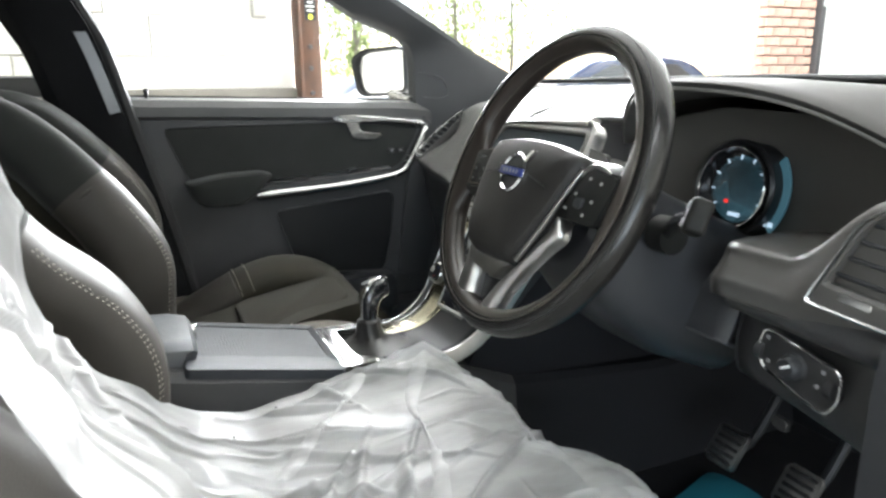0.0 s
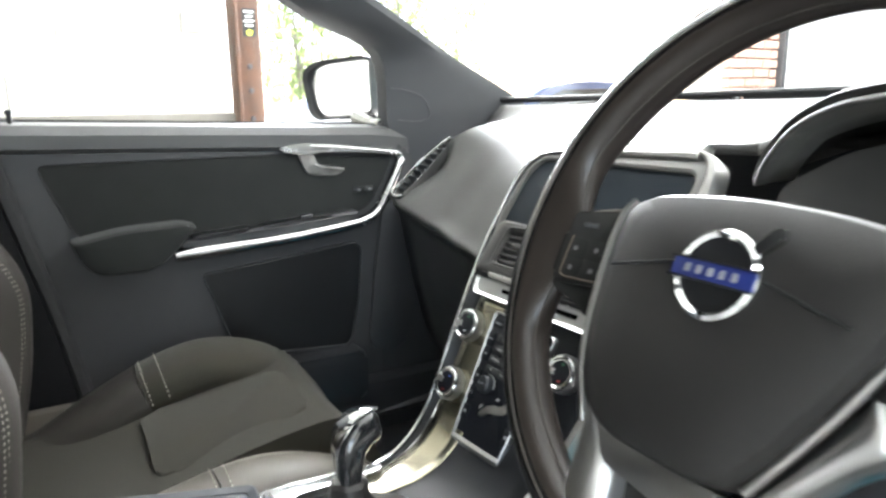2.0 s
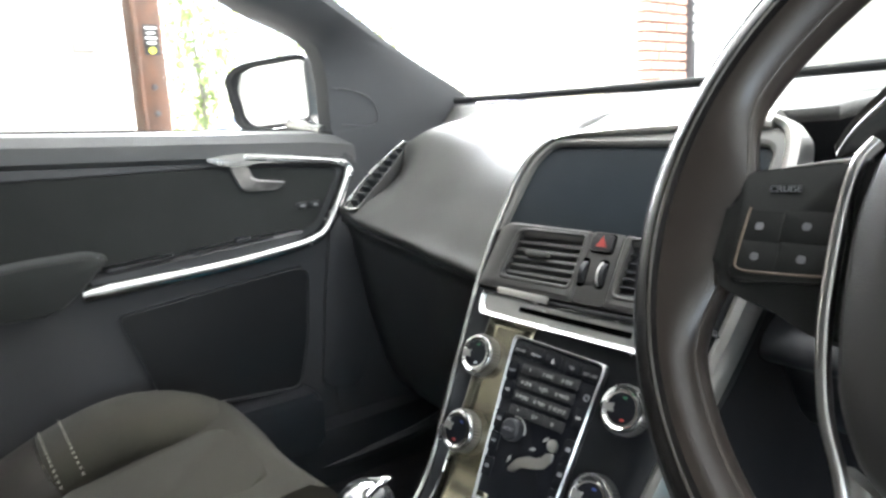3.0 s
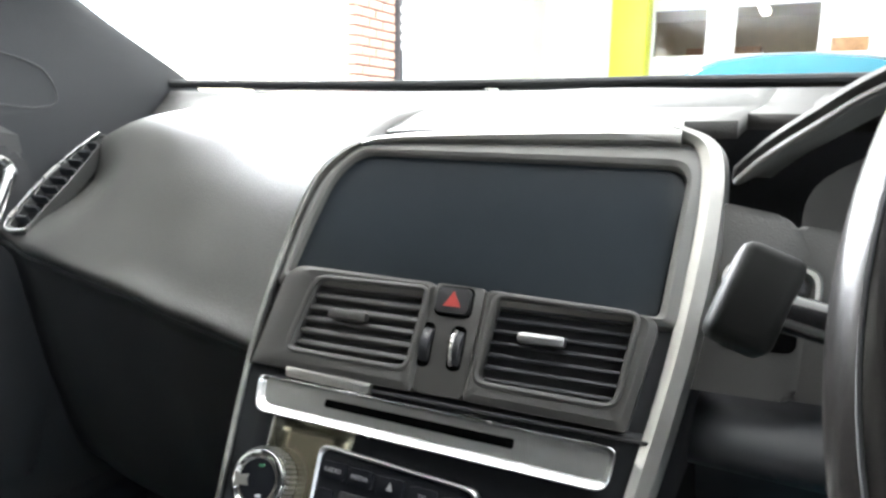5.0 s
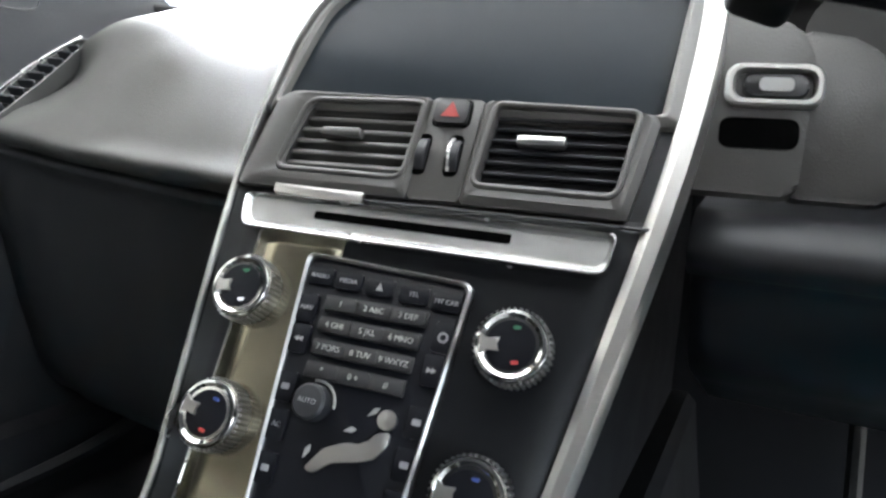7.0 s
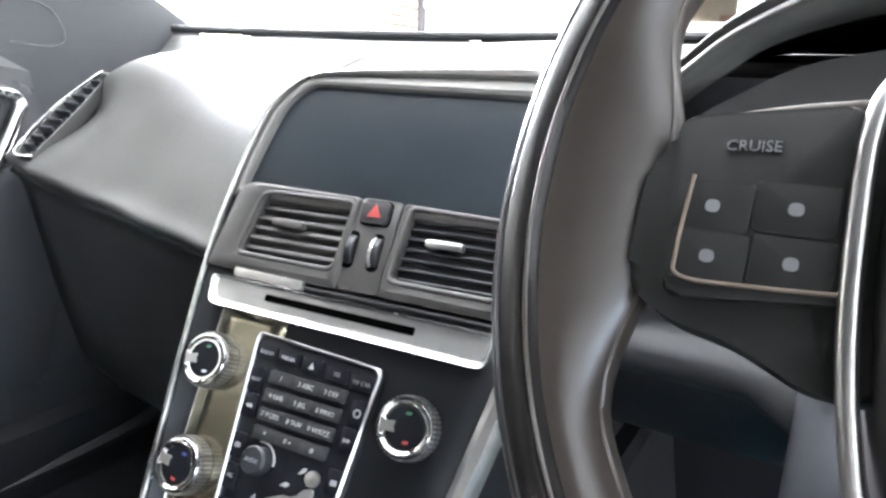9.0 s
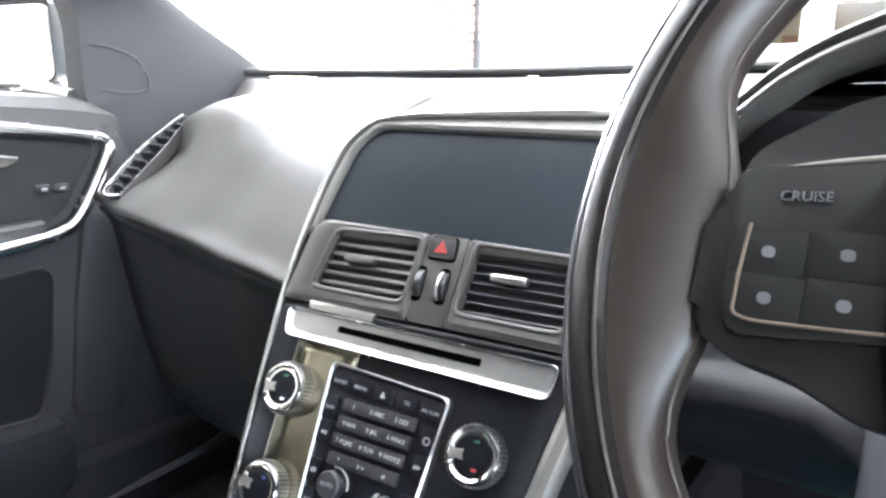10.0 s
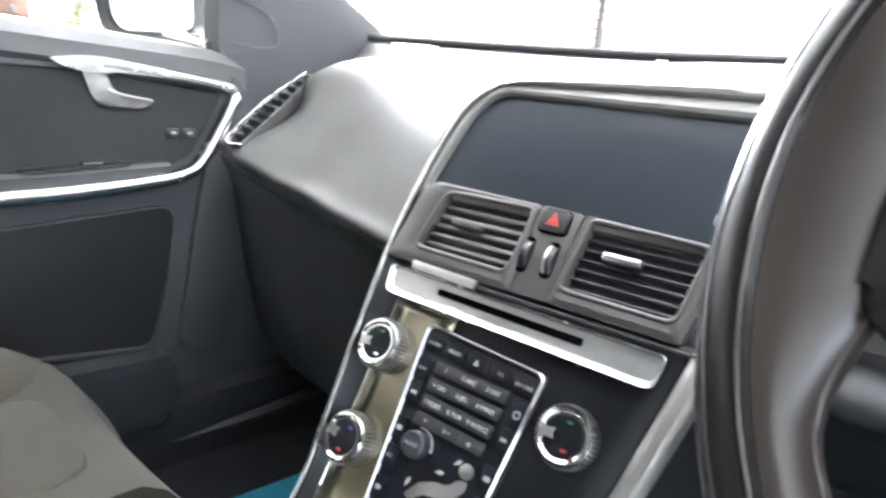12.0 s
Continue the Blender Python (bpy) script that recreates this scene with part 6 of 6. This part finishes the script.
part("button_pod", prism(round_poly([(0.082, -0.008), (0.108, 0.024), (0.152, 0.016), (0.142, -0.036), (0.100, -0.036)], 0.006), W, 0.004, 0.001, base=0.0095), POD, sw_)
for u, v in ((0.112, 0.011), (0.131, 0.008), (0.098, -0.007), (0.127, -0.012), (0.121, -0.027), (0.090, -0.024)):
    part("button_mark", prism(rrect(0.0044, 0.0032, 0.0013, u, v), W, 0.0005, 0, base=0.0136), SOFT_PRINT, sw_)
part("wheel_button", prism(rrect(0.014, 0.011, 0.003, 0.109, -0.016), W, 0.003, 0.001, base=0.0130), DARK, sw_)
part("button_pod", prism(round_poly([(-0.1385, 0.0185), (-0.094, 0.0245), (-0.088, -0.026), (-0.134, -0.0315)], 0.005), W, 0.004, 0.001, base=0.0095), POD, sw_)
for u, v in ((-0.1255, -0.0060), (-0.1060, -0.0045), (-0.1245, -0.0195), (-0.1050, -0.0185)):
    k = part("wheel_button", prism(rrect(0.0190, 0.0135, 0.001, u, v), W, 0.0014, 0.0005, base=0.0124), POD, sw_)
    part("button_mark", prism(rrect(0.0036, 0.0034, 0.0014, u, v), W, 0.0004, 0, base=0.0136), FAINT_PRINT, k)
lettering("CRUISE", 0.0042, W @ Matrix.Translation((-0.1185, 0.0112, 0.0138)) @ pose(0, 0, 0, 0, 0, 3), FAINT_PRINT, sw_)
part("worn_edge", sweep(smooth_path([W @ Vector((u, v, 0.0138)) for u, v in ((-0.1315, 0.002), (-0.1322, -0.019), (-0.130, -0.0258), (-0.114, -0.0257), (-0.092, -0.0240))], 24), rrect(0.0010, 0.0009, 0.0003, seg=2), up=W.col[2].xyz), WORN, sw_, "rubbed brown edge")
part("spoke_bridge", prism(round_poly([(-0.054, -0.103), (0.030, -0.103), (0.012, -0.125), (-0.042, -0.119)], 0.003), W, 0.012, 0.004, base=0.003), SPOKE, sw_, "silver bridge between the lower spokes")
part("spoke_slot", prism(round_poly([(-0.050, -0.112), (0.008, -0.118), (-0.010, -0.168), (-0.046, -0.164)], 0.004), W, 0.004, 0, base=-0.012), BLACK, sw_)
# emblem: plain ring with a blue band
EM = W @ Matrix.Translation((0.001, -0.0035, -0.001))
em = part("emblem_ring", ring(rrect(0.048, 0.048, 0.0239, seg=8), rrect(0.039, 0.039, 0.0194, seg=8), EM, [(0, 0.030), (0, 0.037), (0.5, 0.039), (1, 0.037), (1, 0.030)]), BRIGHT, sw_, "chrome ring emblem")
part("emblem_disc", prism(rrect(0.040, 0.040, 0.0199, seg=8), EM, 0.004, 0, base=0.031), BLACK, em)
part("emblem_band", prism(rrect(0.047, 0.0095, 0.001), EM, 0.003, 0.0005, base=0.0372), NAVY, em, "dark blue band")
part("emblem_edge", prism(rrect(0.050, 0.0012, 0.0004, 0, 0.0053), EM, 0.0035, 0, base=0.0372), BRIGHT, em)
part("emblem_edge", prism(rrect(0.050, 0.0012, 0.0004, 0, -0.0053), EM, 0.0035, 0, base=0.0372), BRIGHT, em)
for i in range(5):
    part("emblem_bar", prism(rrect(0.0030, 0.0045, 0.0006, -0.014 + 0.007 * i, 0), EM, 0.0006, 0, base=0.0403), DIM_PRINT, em)
part("emblem_tail", prism(round_poly([(0.015, 0.017), (0.019, 0.013), (0.029, 0.023), (0.029, 0.028), (0.024, 0.028)], 0.0005), EM, 0.004, 0.0005, base=0.034), BRIGHT, em)

col = thing("steering_column", "dark plastic steering column shroud with control stalks", "steering column", place=(-0.05, -0.43, 0.95))
AX = -W.col[2].xyz
rings = []
for d, w, h_, dz in ((0.045, 0.060, 0.050, -0.012), (0.06, 0.082, 0.070, -0.022), (0.12, 0.095, 0.085, -0.045), (0.20, 0.10, 0.095, -0.055), (0.30, 0.10, 0.095, -0.05)):
    c = W.translation + AX * d + Vector((0, 0, dz))
    rings.append([c + W.col[0].xyz * (u * 2 * w) + W.col[1].xyz * (v * 2 * h_) for u, v in rrect(1, 1, 0.25, seg=5)])
part("shroud", loft(rings), DARK, col)


def stalk(s, end):
    c = W.translation + AX * 0.110 + Vector((0, 0, -0.008))
    a = c + W.col[0].xyz * (s * 0.108)
    e = Vector(end)
    p = smooth_path([a, a.lerp(e, 0.5) + Vector((0, 0, 0.006)), e], 12)
    part("stalk_collar", tube([a - W.col[0].xyz * s * 0.01, a + W.col[0].xyz * s * 0.014], 0.021, 14), POD, col)
    st = part("stalk", tube(p, 0.0075, 12), GLOSS, col)
    d = (e - a).normalized()
    m = frame_of(e, d, W.col[1].xyz)
    part("stalk_end", box((0.022 if s > 0 else 0.024, 0.033 if s > 0 else 0.039, 0.020), (0.008, 0, 0), m, 0.005, 3), POD, st)
    for dv in (-0.008, 0.008):
        part("stalk_mark", prism(rrect(0.008, 0.008, 0.003, 0.008, dv), m, 0.001, 0, base=0.0101), DIM_PRINT, st)


stalk(1, (-0.185, -0.622, 1.062))
stalk(-1, (-0.112, -0.190, 1.049))

# ---- seats ----


def seat(name, yc, label, back=0.0, lift=0.0):
    """A front seat: textile middle, leather bolsters, backrest, base."""
    t = thing(name, label, "car seat", "front seats", place=(-0.5, yc, 0.45))

    def cush(u, v):
        x = lerp(-0.70, -0.165 + lift, u)
        y = yc + lerp(-0.17, 0.17, v)
        z = 0.628 + (0.062 + lift) * ease(u * 1.1) - 0.085 * max(0, (u - 0.86) / 0.14) ** 2 - 0.012 * math.sin(math.pi * v)
        return Vector((x, y, z))

    rings = []
    for i in range(25):
        u = i / 24
        ring_ = [cush(u, j / 12) for j in range(13)]
        x = ring_[0].x
        ring_ += [Vector((x, yc + 0.17, 0.55)), Vector((x, yc - 0.17, 0.55))]
        rings.append(ring_)
    part("cushion", loft(rings), FABRIC, t, "dark grey textile seat cushion")
    part("front_roll", sweep([(-0.185, yc + y, 0.60) for y in (-0.19, -0.1, 0, 0.1, 0.19)], oval(0.035, 0.05, 14)), FABRIC, t)
    for s in (-1, 1):
        p = [Vector((-0.72, yc + s * 0.21, 0.605)), Vector((-0.58, yc + s * 0.215, 0.638)), Vector((-0.44, yc + s * 0.215, 0.678)), Vector((-0.33, yc + s * 0.21, 0.690)), Vector((-0.23, yc + s * 0.20, 0.660)), Vector((-0.175, yc + s * 0.185, 0.60))]
        ci, wide = 15, 0.055
        if s > 0 and lift:
            p = [Vector((x, yc + y, z)) for x, y, z in ((-0.72, 0.185, 0.565), (-0.60, 0.185, 0.590), (-0.51, 0.183, 0.638), (-0.40, 0.178, 0.690), (-0.31, 0.172, 0.706), (-0.22, 0.165, 0.676), (-0.155, 0.16, 0.595), (-0.13, 0.155, 0.52))]
            ci, wide = 11, 0.085
        path = [q - Vector((0, 0, 0.030 if s < 0 else 0)) for q in smooth_path(p, 30)]
        oval_ = [(wide * a, 0.045 * c) for a, c in oval(1, 1, 20)]
        part("cushion_bolster", sweep(path[:ci + 1], oval_, scale=lambda f: 0.9 + 0.1 * math.sin(math.pi * f * ci / (len(path) - 1))), LEATHER_LIGHT if s < 0 and yc > 0 else LEATHER, t, "leather bolster")
        part("cushion_bolster", sweep(path[ci:], oval_, scale=lambda f: 0.9 + 0.1 * math.sin(math.pi * (ci + f * (len(path) - 1 - ci)) / (len(path) - 1))), LEATHER_LIGHT if s < 0 and yc > 0 else FABRIC, t, "front piece of the bolster")
        part("bolster_side", box((0.52, 0.03, 0.12), (-0.45, yc + s * 0.235, 0.60), bevel=0.012), LEATHER_LIGHT, t)
        seam = [q + Vector((0, -s * wide * 0.62, 0.0345)) for q in (path[:ci + 1] if lift and s > 0 else path)]
        part("bolster_seam", tube(seam, 0.0018, 5), STITCH, t)
        for k_ in (ci, ci + 1):
            q, r_ = path[k_], 0.90 + 0.1 * math.sin(math.pi * k_ / 29)
            cross = [q + Vector((-0.01 * math.sin(a), (wide + 0.001) * r_ * math.cos(a), 0.0462 * r_ * math.sin(a))) for a in [math.pi * (0.02 + 0.96 * j / 20) for j in range(21)]]
            part("cross_seam", stitches(cross, 0.0042, 0.0024, 0.0010, up=(1, 0, 0)), STITCH, t, "pale double stitching")
    panel = round_poly([(-0.10, -0.10), (0.13, -0.10), (0.11, 0.13), (-0.075, 0.13)], 0.03)
    m = frame_of((-0.35, yc, 0.666 + lift * 0.62), (0, -1, 0), (1, 0, 0.14 + lift * 2.2))
    part("cushion_panel", prism(panel, m, 0.016, 0.0075, 4, base=-0.010), FABRIC, t)
    # backrest
    lean = [(0.60, -0.70), (0.72, -0.70), (0.84, -0.715), (0.98, -0.77), (1.08, -0.805), (1.15, -0.84), (1.18, -0.88)]
    rings = []
    for z, x in lean:
        w = 0.17 - 0.04 * ease((z - 1.0) / 0.27)
        rings.append([Vector((x + 0.012 * math.cos(math.pi * k / 8), yc + lerp(-w, w, k / 8), z)) for k in range(9)] + [Vector((x - 0.11, yc + w, z)), Vector((x - 0.11, yc - w, z))])
    part("backrest", loft(rings), FABRIC, t, "dark textile backrest")
    for s, back in ((-1, back * 1.7), (1, back)):
        p = [Vector((-0.665 - back, yc + s * 0.215, 0.62)), Vector((-0.655 - back, yc + s * 0.222, 0.75)), Vector((-0.650 - back, yc + s * 0.225, 0.84)), Vector((-0.680 - back, yc + s * 0.222, 0.91)), Vector((-0.740 - back, yc + s * 0.205, 0.975)), Vector((-0.790 - back, yc + s * 0.188, 1.05)), Vector((-0.830 - back, yc + s * 0.175, 1.10)), Vector((-0.890 - back, yc + s * 0.165, 1.12))]
        if lift:
            p = [Vector((x, yc + s * y, z)) for x, y, z in ((-0.685, 0.205, 0.62), (-0.660, 0.215, 0.72), (-0.646, 0.222, 0.81), (-0.645, 0.225, 0.88), (-0.680, 0.220, 0.95), (-0.728, 0.205, 1.01), (-0.775, 0.188, 1.065), (-0.825, 0.175, 1.105), (-0.885, 0.165, 1.12))]
        path = smooth_path(p, 40)
        sect = [(0.060 * a, 0.062 * c) for a, c in rrect(2, 2, 0.75, seg=5)]
        cut_ = 25 if lift else 23
        part("backrest_bolster", sweep(path[:cut_], sect, up=(1, 0, 0), scale=lambda f: 1.0 - 0.10 * f), LEATHER, t, "dark leather side bolster")
        part("upper_bolster", sweep(path[cut_ - 1:], sect, up=(1, 0, 0), scale=lambda f: 0.90 - 0.15 * f), INSERT, t, "black textile upper bolster")
        part("piping", tube([path[cut_ - 1] + Vector((0.055 * math.cos(a) * 0.8, 0.057 * math.sin(a), 0.055 * math.cos(a) * 0.55)) for a in [math.pi * k / 12 - math.pi / 2 for k in range(13)]], 0.0028, 6), LEATHER, t)
        for d_, e_ in ((0.047, -0.046), (0.0505, -0.0405)):
            seam = [q + Vector((d_, e_, 0.012 * i / cut_)) for i, q in enumerate(path[2:cut_])]
            part("backrest_seam", stitches(seam, 0.0042, 0.0024, 0.0007, up=(1, 0, 0)), STITCH, t, "pale double stitching")
    part("seat_back_shell", loft([[Vector((x - 0.10, yc - 0.21, z)), Vector((x - 0.10, yc + 0.21, z)), Vector((x - 0.15, yc + 0.17, z)), Vector((x - 0.15, yc - 0.17, z))] for z, x in lean]), DARK, t)
    rings = []
    for z, w, d in ((1.21, 0.08, 0.03), (1.23, 0.12, 0.05), (1.32, 0.135, 0.055), (1.40, 0.125, 0.05), (1.43, 0.09, 0.03)):
        rings.append([Vector((-0.94 + u * d * 2 - (z - 1.21) * 0.2, yc + v * w * 2, z)) for u, v in rrect(1, 1, 0.35, seg=4)])
    part("headrest", loft(rings), LEATHER, t)
    for s in (-0.06, 0.06):
        part("headrest_post", tube([(-0.92, yc + s, 1.12), (-0.94, yc + s, 1.24)], 0.007, 10), CHROME, t)
    part("seat_base", box((0.46, 0.38, 0.14), (-0.45, yc, 0.50), bevel=0.02), DARK, t)
    for s in (-1, 1):
        part("seat_rail", box((0.55, 0.03, 0.04), (-0.45, yc + s * 0.19, 0.445), bevel=0.005), STEEL, t)
    return t


seat("passenger_seat", 0.43, "dark textile and leather front passenger seat with pale stitching", lift=0.030)
seat("driver_seat", -0.40, "dark leather driver seat under a clear plastic cover", 0.030)

# plastic cover draped over the driver's seat
noise.seed_set(3)


rnd = random.Random(11)
FOLDS = []
for k in range(80):
    cx_, cy_ = rnd.uniform(-0.1, 1.1), rnd.uniform(-0.05, 1.05)
    an = rnd.gauss(0.55, 0.55) if rnd.random() < 0.7 else rnd.uniform(0, math.pi)
    FOLDS.append((cx_, cy_, math.cos(an), math.sin(an), rnd.uniform(0.08, 0.34), rnd.uniform(0.006, 0.024), rnd.uniform(0.003, 0.014)))


def folds(u, v):
    """Sharp straight fold lines, each tapering off towards its ends."""
    h = 0.0
    for cx_, cy_, ca, sa, half, wide, high in FOLDS:
        du, dv = u - cx_, v - cy_
        along = (du * ca + dv * sa) / half
        if -1 < along < 1:
            off = abs(-du * sa + dv * ca + 0.02 * along * along) / (wide * (1.2 - abs(along)))
            if off < 1:
                h += high * (1 - off) * (1 - along * along)
    return h


def soft(p):
    w = 0.25 * noise.noise(p * 3)
    a = max(0.0, 1 - 3.0 * abs(noise.noise(Vector((p.x * 2.2 + p.y * 5.0 + w, p.y * 2.0 - p.x * 1.2, p.z * 3)))))
    return 0.012 * a * a + 0.014 * noise.noise(p * 5.0) + 0.0012 * noise.noise(p * 21)


def drape_back(f, v):
    """The film down the backrest, f from above to below."""
    z = lerp(1.12, 0.775, f)
    xi, yi = table([(0.75, -0.585, -0.19), (0.81, -0.650, -0.22), (0.89, -0.700, -0.30), (0.926, -0.722, -0.31), (1.0, -0.738, -0.315), (1.07, -0.748, -0.32), (1.15, -0.76, -0.33)], z)
    xo, yo = table([(0.75, -0.600, -0.70), (0.85, -0.615, -0.70), (0.90, -0.640, -0.695), (0.96, -0.700, -0.66), (1.03, -0.745, -0.63), (1.15, -0.775, -0.61)], z)
    y = lerp(yi, yo, v)
    side = math.exp(-((y + 0.60) / 0.075) ** 2)
    front = table([(0.75, -0.600), (0.85, -0.608), (0.90, -0.630), (0.96, -0.690), (1.03, -0.725), (1.15, -0.765)], z)[0]
    x = lerp(lerp(xi, xo, v), front, side) - 0.02 * math.sin(math.pi * min(1, v * 1.5)) * (1 - side)
    return Vector((x, y, z))


def drape_cushion(f, v):
    """The film over the cushion, f from its back to its front."""
    x = lerp(-0.575, -0.15, f)
    yi, zi = table([(-0.60, -0.19, 0.742), (-0.54, -0.165, 0.722), (-0.45, -0.130, 0.722), (-0.38, -0.122, 0.738), (-0.30, -0.118, 0.750), (-0.25, -0.128, 0.765), (-0.205, -0.165, 0.735), (-0.14, -0.20, 0.66)], x)
    y = lerp(yi, -0.70, v)
    z = 0.728 + (zi - 0.728) * math.exp(-(v / 0.16) ** 2) + 0.020 * math.exp(-((v - 0.88) / 0.12) ** 2)
    z += 0.055 * math.exp(-(f / 0.09) ** 2) * (0.2 + 0.8 * v) - 0.10 * max(0, (f - 0.86) / 0.14) ** 2 * (1 - 0.4 * v)
    x += 0.045 * ease((f - 0.6) / 0.4) * math.exp(-((v - 0.62) / 0.13) ** 2)
    return Vector((x, y, z))


def drape(u, v):
    """u from the seat's back to its front, v from the console to the door."""
    w = ease((u - 0.33) / 0.16)
    p = drape_back(min(1.0, u / 0.42), v).lerp(drape_cushion(max(0.0, (u - 0.42) / 0.58), v), w)
    n = Vector((0.85, -0.25, 0.35)).lerp(Vector((0.30, -0.1, 0.92)), w)
    return p + n * (soft(p) + folds(u, v) + 0.004)


cov = thing("seat_cover", "crumpled translucent white plastic cover draped on the driver seat", "seat cover", place=(-0.45, -0.42, 0.70))
part("film_sheet", sheet(drape, 230, 210), FILM, cov, angle=180)


def fold_band(ends, wide):
    """A strip where the film lies double, along a curve on the cover."""
    line = smooth_path([(u, v, 0) for u, v in ends], 48)
    rows = []
    for i, p in enumerate(line):
        d = (line[min(len(line) - 1, i + 1)] - line[max(0, i - 1)]).normalized()
        side = Vector((-d.y, d.x, 0)) * wide * (0.7 + 0.5 * math.sin(9 * i / len(line)))
        rows.append([drape(min(1.0, p.x + side.x * k), max(0.0, min(1.0, p.y + side.y * k))) + Vector((0.001, -0.001, 0.003 + 0.002 * (1 - k * k))) for k in (-1, -0.5, 0, 0.5, 1)])
    part("fold_band", loft(rows, closed=False, caps=False), FILM, cov, angle=180)


fold_band([(0.44, 0.03), (0.60, 0.03), (0.80, 0.03), (0.995, 0.03)], 0.026)
fold_band([(0.985, 0.03), (0.985, 0.30), (0.985, 0.60), (0.985, 0.97)], 0.014)
fold_band([(0.50, 0.36), (0.58, 0.24), (0.66, 0.14), (0.72, 0.03)], 0.016)
fold_band([(0.86, 0.04), (0.78, 0.22), (0.74, 0.45), (0.66, 0.75)], 0.014)
fold_band([(0.90, 0.04), (0.93, 0.28), (0.90, 0.55), (0.93, 0.95)], 0.018)
fold_band([(0.10, 0.20), (0.24, 0.12), (0.36, 0.10), (0.46, 0.16)], 0.020)
fold_band([(0.06, 0.62), (0.22, 0.48), (0.38, 0.42), (0.55, 0.50)], 0.018)

# ---- footwells ----
for nm, pts, z in (("floor_mat", [(-0.15, 0.22), (0.30, 0.20), (0.36, 0.36), (0.30, 0.555), (-0.15, 0.565)], 0.437), ("floor_mat", [(-0.12, -0.30), (0.20, -0.257), (0.325, -0.215), (0.345, -0.30), (0.28, -0.62), (-0.12, -0.62)], 0.437)):
    m = Matrix.Translation((0, 0, z))
    mat_ob = thing(nm, "teal protective paper mat with a white printed bar in the footwell", "floor mat", "paper mats", place=(0.05, pts[1][1], z))
    pp = round_poly(pts, 0.03)
    part("paper", prism(pp, m, 0.004, 0.001), TEAL, mat_ob)
    part("print_bar", prism(rrect(0.03, 0.20, 0.004, 0.17, (pts[0][1] + pts[-1][1]) / 2 + 0.02), m, 0.001, 0, base=0.0045), WHITE_PRINT, mat_ob)


def pedal(x, y, z, w, h):
    t = thing("pedal", "metal faced foot pedal with black rubber strips", "pedal", "pedals", place=(x, y, z))
    m = frame_of((x, y, z), (0, -1, 0), (0.55, 0, 0.83))
    part("plate", prism(rrect(w, h, 0.010), m, 0.010, 0.003), ALU, t)
    n = 5
    for i in range(n):
        part("grip", prism(rrect(w * 0.8, h * 0.09, 0.003, 0, lerp(-h * 0.36, h * 0.36, i / (n - 1))), m, 0.003, 0.001, base=0.0095), RUBBER, t)
    part("arm", tube(smooth_path([m @ Vector((0, 0, -0.002)), m @ Vector((0, 0.05, -0.05)), Vector((x + 0.22, y, z + 0.26))], 10), 0.009, 8), DARK, t)


pedal(0.27, -0.300, 0.547, 0.060, 0.072)
pedal(0.27, -0.440, 0.544, 0.062, 0.072)
pedal(0.30, -0.57, 0.535, 0.05, 0.13)
